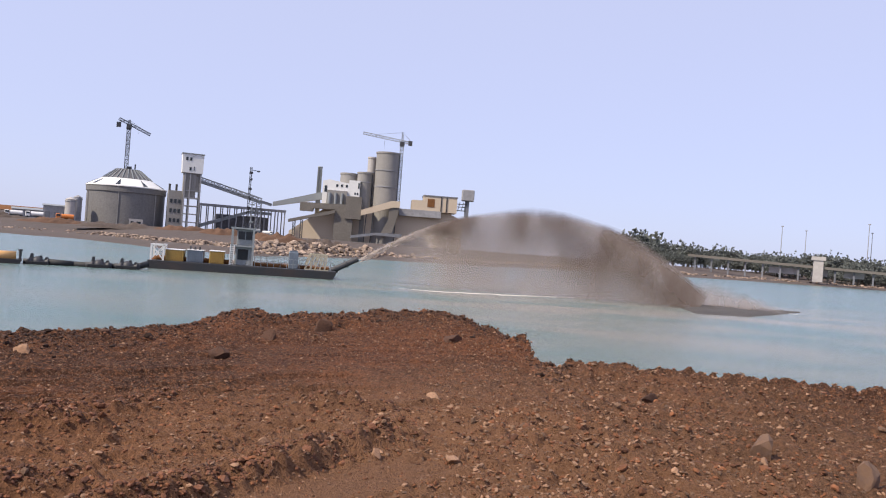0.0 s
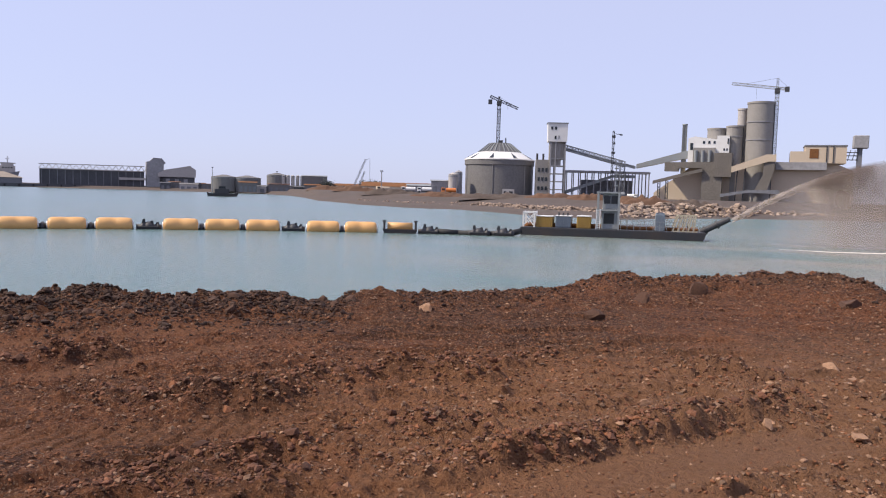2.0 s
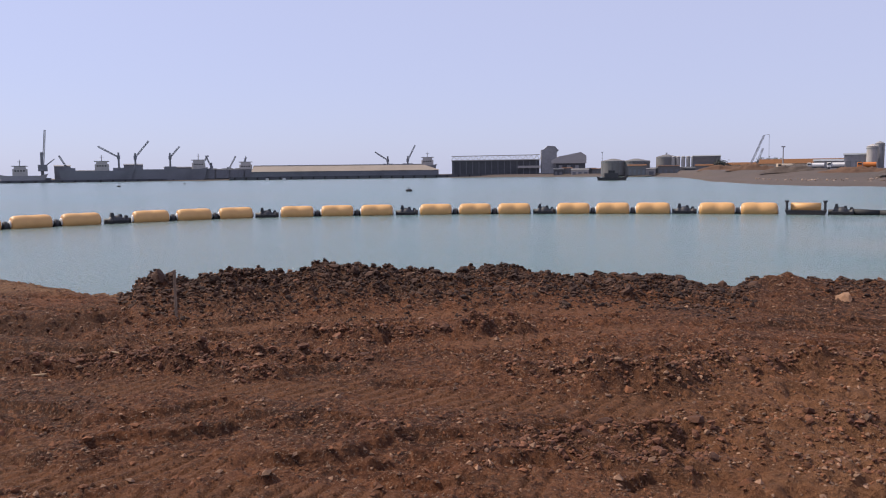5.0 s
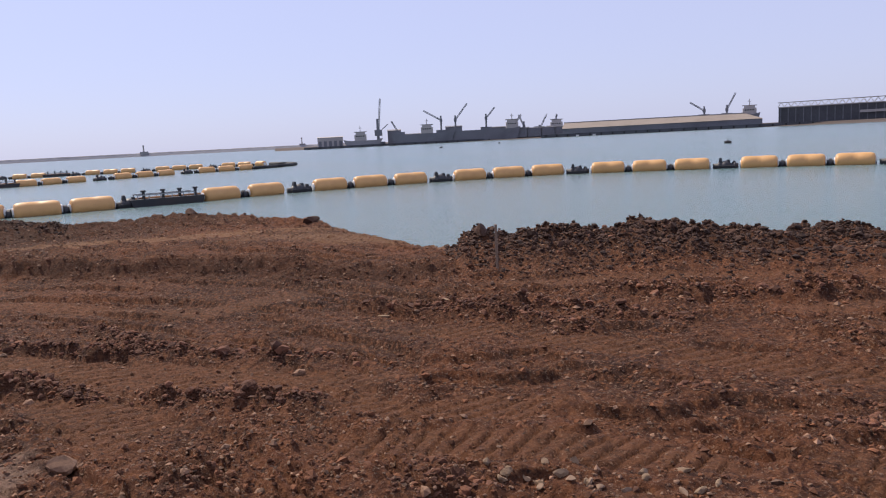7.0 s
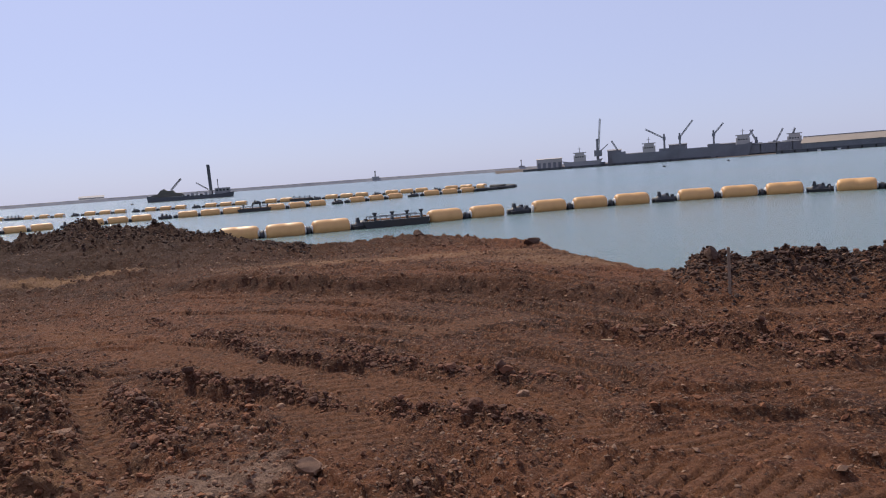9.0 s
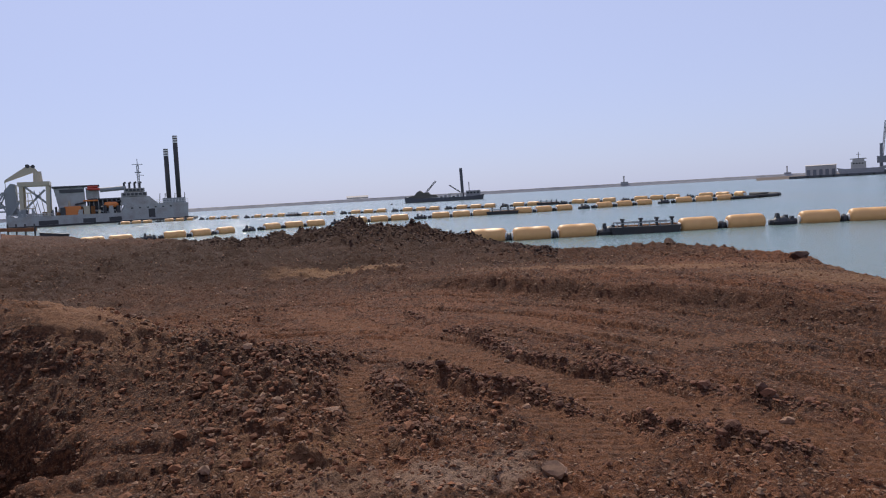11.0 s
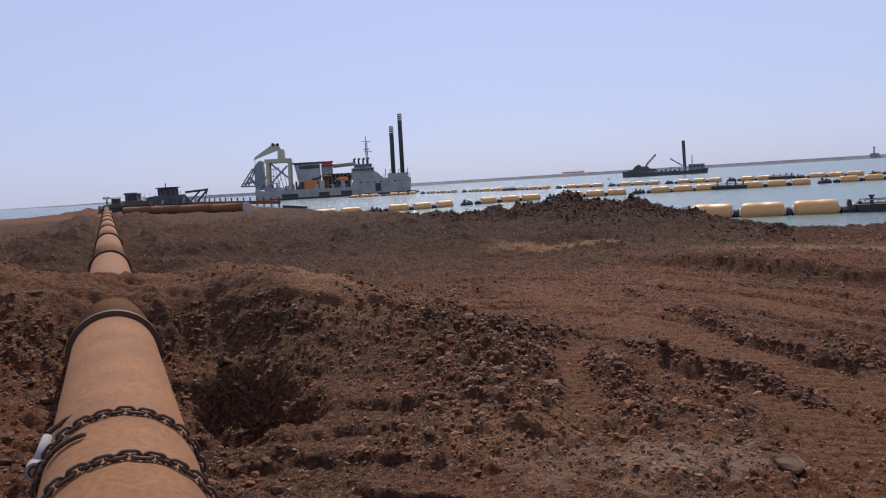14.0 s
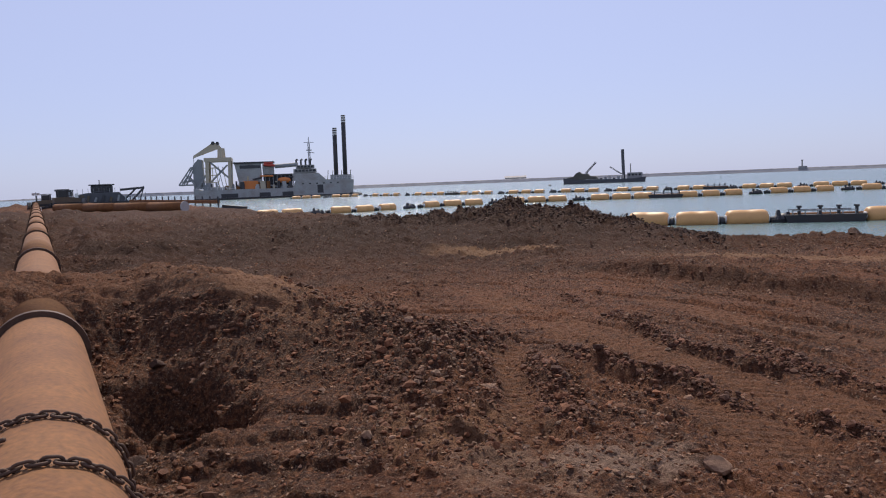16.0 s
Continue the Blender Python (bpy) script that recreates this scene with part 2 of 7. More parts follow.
# darker copy of the port steel: shade on walls and sheds put into its colour
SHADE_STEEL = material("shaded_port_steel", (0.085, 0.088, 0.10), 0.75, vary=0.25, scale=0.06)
TANK = material("weathered_tank_paint", (0.165, 0.158, 0.155), 0.7, vary=0.2, scale=0.08)
PORT_PALE = material("pale_port_wall", (0.42, 0.39, 0.37), 0.8, vary=0.12, scale=0.05)
FOAM = material("pale_foam", (0.62, 0.58, 0.54), 0.8, vary=0.15, scale=0.6)


def spray_material():
    """Sandy water in the air: its cover follows the stored cover, broken up by noise."""
    m = bpy.data.materials.new("sandy_spray")
    m.use_nodes = True
    n, link = m.node_tree.nodes, m.node_tree.links.new
    n.remove(n["Principled BSDF"])
    at = n.new("ShaderNodeAttribute")
    at.attribute_name = "cover"
    co = n.new("ShaderNodeTexCoord")
    mp = n.new("ShaderNodeMapping")
    mp.inputs["Scale"].default_value = (1.0, 1.0, 0.45)
    link(co.outputs["Object"], mp.inputs["Vector"])
    nz = n.new("ShaderNodeTexNoise")
    nz.inputs["Scale"].default_value, nz.inputs["Detail"].default_value, nz.inputs["Roughness"].default_value = 0.24, 5, 0.55
    link(mp.outputs[0], nz.inputs["Vector"])
    br = n.new("ShaderNodeMapRange")
    br.inputs[1].default_value, br.inputs[2].default_value, br.inputs[3].default_value, br.inputs[4].default_value = 0.34, 0.64, 0.50, 1.45
    link(nz.outputs[0], br.inputs[0])
    al = n.new("ShaderNodeMath")
    al.operation, al.use_clamp = "MULTIPLY", True
    link(at.outputs["Fac"], al.inputs[0])
    link(br.outputs[0], al.inputs[1])
    col = n.new("ShaderNodeMix")
    col.data_type = "RGBA"
    col.inputs[6].default_value, col.inputs[7].default_value = (0.60, 0.52, 0.47, 1), (0.215, 0.168, 0.145, 1)
    grit = n.new("ShaderNodeAttribute")
    grit.attribute_name = "sand"
    puff = n.new("ShaderNodeMapRange")
    puff.inputs[1].default_value, puff.inputs[2].default_value, puff.inputs[3].default_value, puff.inputs[4].default_value = 0.36, 0.62, 0.45, 1.25
    link(nz.outputs[0], puff.inputs[0])
    tone = n.new("ShaderNodeMath")
    tone.operation, tone.use_clamp = "MULTIPLY", True
    link(grit.outputs["Fac"], tone.inputs[0])
    link(puff.outputs[0], tone.inputs[1])
    link(tone.outputs[0], col.inputs[0])
    dif, tra = n.new("ShaderNodeBsdfDiffuse"), n.new("ShaderNodeBsdfTranslucent")
    link(col.outputs[2], dif.inputs[0])
    link(col.outputs[2], tra.inputs[0])
    both = n.new("ShaderNodeMixShader")
    link(dif.outputs[0], both.inputs[1])
    link(tra.outputs[0], both.inputs[2])
    clear = n.new("ShaderNodeBsdfTransparent")
    out = n.new("ShaderNodeMixShader")
    link(al.outputs[0], out.inputs[0])
    link(clear.outputs[0], out.inputs[1])
    link(both.outputs[0], out.inputs[2])
    link(out.outputs[0], n["Material Output"].inputs["Surface"])
    return m


SPRAY = spray_material()

# ---- mesh helpers ----
def mesh_object(name, bm, mat, smooth=False):
    me = bpy.data.meshes.new(name)
    bm.normal_update()
    bm.to_mesh(me)
    bm.free()
    for m in (mat if isinstance(mat, (list, tuple)) else [mat]):
        me.materials.append(m)
    if smooth:
        me.polygons.foreach_set("use_smooth", [True] * len(me.polygons))
    return new(name, me)


def part(name, bm, mat, parent, label="", smooth=False):
    ob = mesh_object(name, bm, mat, smooth)
    ob.parent = parent
    return tagged(ob, label)


def thing(name, m, label, category, group="", kind=""):
    ob = new(name)
    ob.empty_display_size = 0.5
    ob.matrix_basis = m
    return tagged(ob, label, category, group, kind)


def seen_from(az, d, z=0.0, turn=0.0):
    """A place d metres off in the direction az, with local x to the viewer's right and y away from him."""
    a = radians(az)
    return pose(-math.sin(a) * d, math.cos(a) * d, z, 0, 0, az + turn)


def box(bm, x0, x1, y0, y1, z0, z1, m=None, bevel=0.0):
    vs = [bm.verts.new((x, y, z)) for x in (x0, x1) for y in (y0, y1) for z in (z0, z1)]
    fs = [bm.faces.new([vs[i] for i in q]) for q in ((0, 1, 3, 2), (4, 6, 7, 5), (0, 4, 5, 1), (2, 3, 7, 6), (0, 2, 6, 4), (1, 5, 7, 3))]
    if bevel:
        out = bmesh.ops.bevel(bm, geom=list({e for f in fs for e in f.edges}), offset=bevel, segments=1, affect="EDGES", profile=0.5)
        vs = list({v for f in out["faces"] for v in f.verts} | {v for v in vs if v.is_valid})
    if m is not None:
        bmesh.ops.transform(bm, matrix=m, verts=vs)
    return bm


def bar(bm, a, b, r0, r1=None, seg=8, caps=True):
    """A round bar or cone from a to b."""
    a, b = Vector(a), Vector(b)
    r1 = r0 if r1 is None else r1
    q = (b - a).to_track_quat("Z", "Y").to_matrix()
    rings = []
    for p, r in ((a, r0), (b, r1)):
        rings.append([bm.verts.new(p + q @ Vector((r * math.cos(2 * math.pi * (k + 0.5) / seg), r * math.sin(2 * math.pi * (k + 0.5) / seg), 0))) for k in range(seg)])
    for k in range(seg):
        bm.faces.new((rings[0][k], rings[0][(k + 1) % seg], rings[1][(k + 1) % seg], rings[1][k]))
    if caps:
        bm.faces.new(rings[0][::-1])
        bm.faces.new(rings[1])
    return bm


def beam(bm, a, b, w):
    return bar(bm, a, b, w * 0.707, seg=4)


def lathe(bm, profile, seg=24, m=None):
    """A body turned round z from (radius, height) pairs."""
    rings, made = [], []
    for r, z in profile:
        ring = [bm.verts.new((r * math.cos(2 * math.pi * k / seg), r * math.sin(2 * math.pi * k / seg), z)) for k in range(seg)]
        rings.append(ring)
        made += ring
    for a, b in zip(rings, rings[1:]):
        for k in range(seg):
            bm.faces.new((a[k], a[(k + 1) % seg], b[(k + 1) % seg], b[k]))
    bm.faces.new(rings[0][::-1])
    bm.faces.new(rings[-1])
    if m is not None:
        bmesh.ops.transform(bm, matrix=m, verts=made)
    return bm


def prism(bm, outline, y0, y1):
    """An outline in x and z, drawn out from y0 to y1."""
    a = [bm.verts.new((x, y0, z)) for x, z in outline]
    b = [bm.verts.new((x, y1, z)) for x, z in outline]
    n = len(a)
    for k in range(n):
        bm.faces.new((a[k], a[(k + 1) % n], b[(k + 1) % n], b[k]))
    bm.faces.new(a[::-1])
    bm.faces.new(b)
    return bm


def truss(bm, a, b, depth, width, n, w):
    """A lattice girder from a to b: four chords with cross struts."""
    a, b = Vector(a), Vector(b)
    along = (b - a).normalized()
    side = along.cross(Vector((0, 0, 1)))
    side = side.normalized() if side.length > 0.05 else Vector((1, 0, 0))
    up = side.cross(along).normalized()
    corners = [side * sx * width / 2 + up * sz * depth / 2 for sx, sz in ((-1, -1), (1, -1), (1, 1), (-1, 1))]
    for c in corners:
        beam(bm, a + c, b + c, w)
    for k in range(n):
        p, q = a.lerp(b, k / n), a.lerp(b, (k + 1) / n)
        for i in range(4):
            c, d = corners[i], corners[(i + 1) % 4]
            beam(bm, (p + c) if k % 2 else (p + d), (q + d) if k % 2 else (q + c), w * 0.7)
            beam(bm, q + c, q + d, w * 0.7)
    return bm


def grid_mesh(name, xyz, mat, smooth=True, closed=False):
    """A sheet from an array of rows x columns x 3."""
    r, c = xyz.shape[:2]
    i = np.arange(r * c).reshape(r, c)
    if closed:
        i = np.concatenate([i, i[:, :1]], 1)
    q = np.stack([i[:-1, :-1], i[:-1, 1:], i[1:, 1:], i[1:, :-1]], -1).reshape(-1, 4)
    return raw_mesh(name, xyz.reshape(-1, 3), q, mat, smooth)


def raw_mesh(name, verts, faces, mat, smooth=True):
    me = bpy.data.meshes.new(name)
    k = faces.shape[1]
    me.vertices.add(len(verts))
    me.vertices.foreach_set("co", np.ascontiguousarray(verts, dtype=np.float32).ravel())
    me.loops.add(faces.size)
    me.loops.foreach_set("vertex_index", np.ascontiguousarray(faces, dtype=np.int32).ravel())
    me.polygons.add(len(faces))
    me.polygons.foreach_set("loop_start", np.arange(0, faces.size, k, dtype=np.int32))
    me.polygons.foreach_set("use_smooth", np.full(len(faces), smooth))
    me.update(calc_edges=True)
    me.materials.append(mat)
    return new(name, me)


# ---- the lie of the land ----
def hash2(ix, iy, seed):
    h = (ix * 374761393 + iy * 668265263 + seed * 982451653) & 0xFFFFFFFF
    h = ((h ^ (h >> 13)) * 1274126177) & 0xFFFFFFFF
    return ((h ^ (h >> 16)) & 0xFFFF) / 65535.0


def value_noise(x, y, seed):
    ix, iy = np.floor(x).astype(np.int64), np.floor(y).astype(np.int64)
    fx, fy = x - ix, y - iy
    fx, fy = fx * fx * fx * (fx * (fx * 6 - 15) + 10), fy * fy * fy * (fy * (fy * 6 - 15) + 10)
    a, b = hash2(ix, iy, seed), hash2(ix + 1, iy, seed)
    c, d = hash2(ix, iy + 1, seed), hash2(ix + 1, iy + 1, seed)
    return (a + (b - a) * fx) * (1 - fy) + (c + (d - c) * fx) * fy - 0.5


def fbm(x, y, scale, octaves, seed, gain=0.5):
    out, amp = 0, 1.0
    for k in range(octaves):
        c, s = math.cos(k * 1.1), math.sin(k * 1.1)
        out = out + amp * value_noise((x * c - y * s) / scale, (x * s + y * c) / scale, seed + k)
        amp, scale = amp * gain, scale * 0.5
    return out


def smooth_step(a, b, x):
    t = np.clip((x - a) / (b - a), 0, 1)
    return t * t * (3 - 2 * t)


# shore of the fill: direction in degrees, distance of its edge, height of the edge
SHORE = [(-180, 150, 3), (-70, 60, 3), (-40, 17, 2.95), (-23, 15, 3.12), (-9, 15, 2.96), (-7.3, 15.5, 2.9), (-6.6, 21, 2.68), (-5.2, 21.5, 2.62), (-2, 23, 2.88), (1, 24, 2.96), (9, 22, 2.86),
         (12, 21.3, 2.78), (14, 21, 2.97), (18, 18.5, 2.80), (22, 17.2, 2.80), (25, 16, 2.92), (28.5, 15.4, 3.0), (31, 15, 3.04), (33.2, 14.8, 3.0), (34.7, 14.5, 2.9), (42, 14.5, 3.06), (50, 14.5, 3.12), (56, 14.5, 3.13), (61, 14.5, 3.24), (66, 14.5, 3.2),
         (71, 14.5, 3.2), (73.5, 14.5, 3.06), (75.3, 14.5, 3.2), (76.6, 14.5, 3.12), (77.3, 15.6, 2.78), (78.5, 17, 2.58), (83, 20.2, 2.40), (85.5, 22.2, 2.45), (87, 23, 2.70),
         (97, 27, 2.85), (104, 28.5, 2.68), (105.5, 29, 2.72), (108, 31, 2.82), (112, 35, 3.14), (115.5, 36, 3.6), (119.5, 37, 3.72), (123.8, 41, 3.05), (127, 44, 3.05), (130, 50, 2.85), (133, 56, 2.95), (137.4, 84, 2.55), (140, 102, 2.85), (146, 150, 3.2),
         (152, 165, 4.1), (156, 160, 2.95), (180, 150, 3)]
S_AZ, S_R, S_Z = (np.array([row[k] for row in SHORE]) for k in range(3))
GROUND = 2.8
PIPE_AZ = 151.8
PIPE_DIR = Vector((-math.sin(radians(PIPE_AZ)), math.cos(radians(PIPE_AZ)), 0))


# windrows of clods left by the dozer blades: courses of (direction, distance), half width, height
WINDROWS = [([(115.6, 9.8), (112.2, 9.0), (108.5, 8.4), (105.2, 8.0), (102.3, 7.6)], 0.17, 0.13),
            ([(115.2, 13.8), (112, 12.4), (109.4, 11.1), (106.8, 10.05), (103, 9.4), (98.4, 9.0), (95.6, 8.6), (90.2, 8.1), (84.1, 7.8)], 0.12, 0.08),
            ([(103.8, 10.9), (102, 10.4), (99.6, 9.2), (97.5, 8.9)], 0.18, 0.08), ([(99.9, 7.5), (94.6, 6.9), (88.4, 6.55)], 0.14, 0.08),
            ([(89.5, 10.8), (84.2, 10.4), (81.8, 10.1), (74.2, 9.1), (67.3, 8.55)], 0.15, 0.10), ([(78.5, 9.9), (68.3, 9.3), (59.7, 8.9)], 0.15, 0.08),
            ([(66.5, 10.5), (57.3, 10.3), (50, 10.6)], 0.26, 0.13), ([(51, 8.5), (43.6, 8.05), (38.0, 8.0)], 0.30, 0.15), ([(38, 8.6), (29.1, 9.2), (23.5, 9.0)], 0.24, 0.13),
            ([(62.0, 6.75), (52.4, 6.5), (44, 6.4), (36.8, 6.6)], 0.20, 0.12), ([(52.4, 6.05), (40, 5.9), (30.3, 6.1)], 0.20, 0.12), ([(97, 5.2), (84, 4.95), (76, 4.75)], 0.22, 0.12),
            ([(31, 7.0), (23.4, 7.1)], 0.22, 0.12), ([(26.3, 6.1), (19.2, 6.5), (13.2, 7.3), (7.3, 8.2), (1.8, 9.2)], 0.22, 0.12), ([(31, 9.3), (24.4, 9.6), (18, 10.8)], 0.2, 0.10),
            ([(9, 10.2), (3.5, 10.5)], 0.22, 0.10), ([(131, 8.4), (125, 9.3), (120.8, 10.2)], 0.3, 0.10), ([(117.6, 9.2), (116.4, 7.9), (115.0, 6.9)], 0.18, 0.10)]

# crawler tracks pressed into the fill: courses of (direction, distance), half width, then depth, skew and pitch of the grouser slots
TRACKS = [([(44, 5.4), (50, 5.32), (56, 5.3), (64, 5.3), (70, 5.4), (78.7, 5.5), (90, 5.6)], 0.27, 0.050, 0.4, 0.155),
          ([(68, 6.1), (74, 6.1), (80, 6.25), (84, 6.45), (90.5, 6.85), (98, 7.75), (106, 9.1)], 0.30, 0.050, 0.9, 0.2),
          ([(36, 7.3), (52.4, 7.3), (61.5, 7.6), (69.5, 8.05), (75, 8.45), (84, 9.1)], 0.30, 0.050, 0.6, 0.19),
          ([(80, 6.95), (84.2, 7.1), (90.3, 7.4), (98.6, 8.3), (103, 8.8)], 0.26, 0.035, 0.9, 0.19),
          ([(98, 5.9), (101, 6.5), (103.5, 7.3), (107, 9.2), (112.5, 10.9), (118, 12.6), (123, 15.5)], 0.42, 0.040, 0.15, 0.17),
          ([(112, 9.9), (116, 11.6), (120, 13.8)], 0.40, 0.035, 0.15, 0.17),
          ([(120.6, 10.4), (119.4, 9.2), (118.2, 7.7), (117.2, 6.9)], 0.27, 0.045, 0.05, 0.17),
          ([(36, 11.4), (42, 10.85), (49.4, 10.1), (56, 9.5)], 0.28, 0.035, 0.5, 0.18), ([(40, 12.5), (50, 12.2), (62, 11.9), (76, 11.6)], 0.30, 0.040, 0.5, 0.18),
          ([(22, 5.6), (15, 6.1), (7.3, 7.0), (-1, 8.3)], 0.40, 0.0, 0, 0.2), ([(88, 11.9), (96, 11.2), (103, 12.0), (110, 14.0)], 0.32, 0.035, 0.3, 0.18)]


def near_course(x, y, course):
    """Distance from a course on the plan, with its sign, and the way gone along it."""
    pts = [(-math.sin(radians(a)) * d, math.cos(radians(a)) * d) for a, d in course]
    best, side, gone = np.full(x.shape, 1e9), np.zeros(x.shape), np.zeros(x.shape)
    start = 0.0
    for (ax, ay), (bx, by) in zip(pts, pts[1:]):
        ex, ey = bx - ax, by - ay
        long = math.hypot(ex, ey)
        t = ((x - ax) * ex + (y - ay) * ey) / (long * long)
        u = np.clip(t, 0, 1)
        d = np.hypot(x - ax - u * ex, y - ay - u * ey)
        new_best = d < best
        best = np.where(new_best, d, best)
        side = np.where(new_best, ((x - ax) * ey - (y - ay) * ex) / long, side)
        gone = np.where(new_best, start + t * long, gone)
        start += long
    return best, side, gone, start


# foot of the low bank before the outer strip
BANK_AZ, BANK_R = [74, 77, 82, 90, 98, 104, 112, 118], [12.6, 12.5, 12.4, 13.2, 14.4, 15.3, 17.3, 20.0]


def land_parts(x, y):
    """Height of the fill at plan points, how stony it lies there, how far inside the edge, how freshly turned and how driven."""
    r = np.hypot(x, y)
    az = np.degrees(np.arctan2(-x, y))
    edge = np.interp(az, S_AZ, S_R)
    crest = np.interp(az, S_AZ, S_Z)
    edge = edge + np.clip(edge, 0, 30) * 0.025 * fbm(az * 0.9, az * 0 + 3.0, 1.0, 3, 91)
    inner = edge - r
    base = GROUND + 0.09 * fbm(x, y, 6.0, 3, 5)
    # heaped rim along the edge
    width = np.clip(edge * 0.10, 1.1, 6.0)
    rim = np.exp(-(np.maximum(inner, 0) / width) ** 2)
    heap = smooth_step(0.08, 0.3, crest - GROUND)
    z = base + (crest - GROUND) * rim + rim * (0.04 + 0.11 * heap) * fbm(x, y, 0.7, 4, 23, 0.6)
    z = z + rim * heap * smooth_step(26, 32, r) * 0.42 * fbm(x, y, 1.8, 4, 43, 0.65)
    # a low bank up to the outer strip
    window = smooth_step(76.5, 78.5, az) * smooth_step(117, 109, az)
    foot = r - np.interp(az, BANK_AZ, BANK_R) + 0.5 * fbm(x, y, 2.2, 4, 33)
    up = smooth_step(0.0, 0.55, foot)
    step = window * up * smooth_step(24, 17, r) * smooth_step(0.2, 4.0, inner)
    face = window * np.exp(-((foot - 0.2) / 0.42) ** 2)
    z = z + 0.30 * step * np.interp(az, [78, 84, 90], [0.45, 0.45, 1.0])
    # along and across the buried pipe
    along = x * PIPE_DIR.x + y * PIPE_DIR.y
    across = x * PIPE_DIR.y - y * PIPE_DIR.x
    middle = 12.3 - 0.85 * np.maximum(across - 1.2, 0) + 0.12 * np.minimum(across, 0)
    ramp = np.exp(-np.abs((along - middle + 0.25 * fbm(x, y, 1.2, 3, 57)) / 1.85) ** 3) * smooth_step(5.2, 2.2, across) * smooth_step(-14, -9, across)
    z = z + 1.02 * ramp * (1 + 0.15 * fbm(x, y, 0.7, 3, 55))
    hole = np.exp(-((across - 1.35 + 0.5 * fbm(x, y, 0.7, 4, 71)) / 0.58) ** 4 - ((along - 8.4 + 0.6 * fbm(x, y, 0.6, 4, 73)) / 0.85) ** 4)
    z = z - 0.75 * hole
    trench = np.exp(-((across - 0.2) / 0.9) ** 4) * smooth_step(5.5, 7.5, along) * smooth_step(11.4, 10.8, along)
    z = z - 0.15 * trench
    bank = np.exp(-((across + 1.9) / 1.1) ** 2) * smooth_step(40, 14, along) * smooth_step(-2, 2, along)
    z = z + 0.35 * bank
    side = np.exp(-((across - 1.9) / 1.0) ** 2) * smooth_step(12.5, 15, along) * smooth_step(60, 40, along)
    z = z + 0.25 * side
    flank = (np.exp(-((across - 2.6) / 2.2) ** 4) + np.exp(-((across + 2.6) / 1.8) ** 4)) * smooth_step(15, 20, along) * smooth_step(140, 110, along)
    spoil = flank * smooth_step(-0.15, 0.3, fbm(x, y, 4.0, 3, 131))
    z = z + spoil * (0.35 + 0.004 * along) * (0.7 + 0.9 * fbm(x, y, 1.4, 3, 133))
    # windrows, broken here and there
    row, ridge = np.zeros_like(z), np.zeros_like(z)
    gap = np.clip(0.75 + 1.5 * fbm(x, y, 1.3, 2, 19), 0.15, 1.15)
    for course, half, high in WINDROWS:
        d = near_course(x, y, course)[0] + 0.10 * fbm(x, y, 0.5, 2, 29)
        here = np.exp(-np.abs(d / half) ** 2.5) * gap
        row = np.maximum(row, here)
        ridge = np.maximum(ridge, here * high)
    # crawler tracks: a pressed bed with slots across it
    slots, driven = np.zeros_like(z), np.zeros_like(z)
    broken = smooth_step(-0.46, -0.2, fbm(x, y, 1.1, 3, 83))
    for course, half, deep, skew, pitch in TRACKS:
        d, lat, gone, full = near_course(x, y, course)
        bed = np.exp(-(d / half) ** 6) * smooth_step(-0.2, 0.6, gone) * smooth_step(full + 0.2, full - 0.6, gone) * (1 - 0.9 * np.clip(row, 0, 1)) * broken
        wave = (gone + skew * lat + 0.03 * fbm(x, y, 0.6, 2, 85)) / pitch
        slot = np.exp(-(((wave % 1.0) - 0.5) / 0.11) ** 2)
        slots = np.where(bed > driven, bed * (-0.85 * deep * slot - 0.012), slots)
        driven = np.maximum(driven, bed)
    pile = np.exp(-(((az - 125.5) / 5.5) ** 4) - (((r - 9.2) / 2.4) ** 4)) * (1 - driven)
    right = smooth_step(8, -12, az) * smooth_step(30, 20, r)
    patch = smooth_step(0.02, 0.26, fbm(x, y, 3.2, 2, 41))
    rough = np.clip(0.5 * patch + 0.8 * row + 0.8 * pile + 0.85 * right + 0.8 * heap * rim + 0.9 * ramp ** 0.35 * smooth_step(0.9, 0.6, ramp) + 0.9 * face + bank + 0.7 * hole + 0.5 * smooth_step(14, 22, r) * (1 - 0.7 * step), 0, 1.4)
    rough = rough * (1 - 0.85 * driven)
    near = smooth_step(120, 50, r) * (1 - 0.72 * driven) * (1 + 1.3 * smooth_step(14, 40, r))
    turn = r - np.interp(az, [-40, -10, 25, 80, 115, 160], [6, 3.6, 0, 0, 6.5, 9])
    z = z + smooth_step(14, 24, r) * smooth_step(0, 3, inner) * 0.34 * (1 - 0.75 * step) * fbm(x, y, 3.0, 4, 87, 0.6)
    z = z + 0.65 * ridge * (1 + 0.9 * fbm(x, y, 0.3, 3, 101)) + 0.14 * pile
    z = z + near * 0.09 * np.abs(fbm(x + 0.3 * y, y, 1.2, 4, 7)) * (0.25 + rough)
    z = z + near * (0.030 + 0.075 * rough) * np.abs(fbm(x, y, 0.17, 2, 113))
    z = z + near * ((0.028 + 0.055 * rough) * np.maximum(fbm(x, y, 0.30, 3, 61, 0.65), -0.12) + (0.032 + 0.045 * rough) * fbm(x, y, 0.11, 2, 67))
    # long scrapes left by the blades
    scrape = fbm(turn, az * 0.045, 0.42, 3, 121, 0.6)
    z = z + slots - smooth_step(22, 13, r) * smooth_step(2.6, 4.4, r) * 0.08 * (1 - 0.6 * np.clip(rough, 0, 1)) * (1 - 0.8 * driven) * smooth_step(0.06, 0.26, scrape)
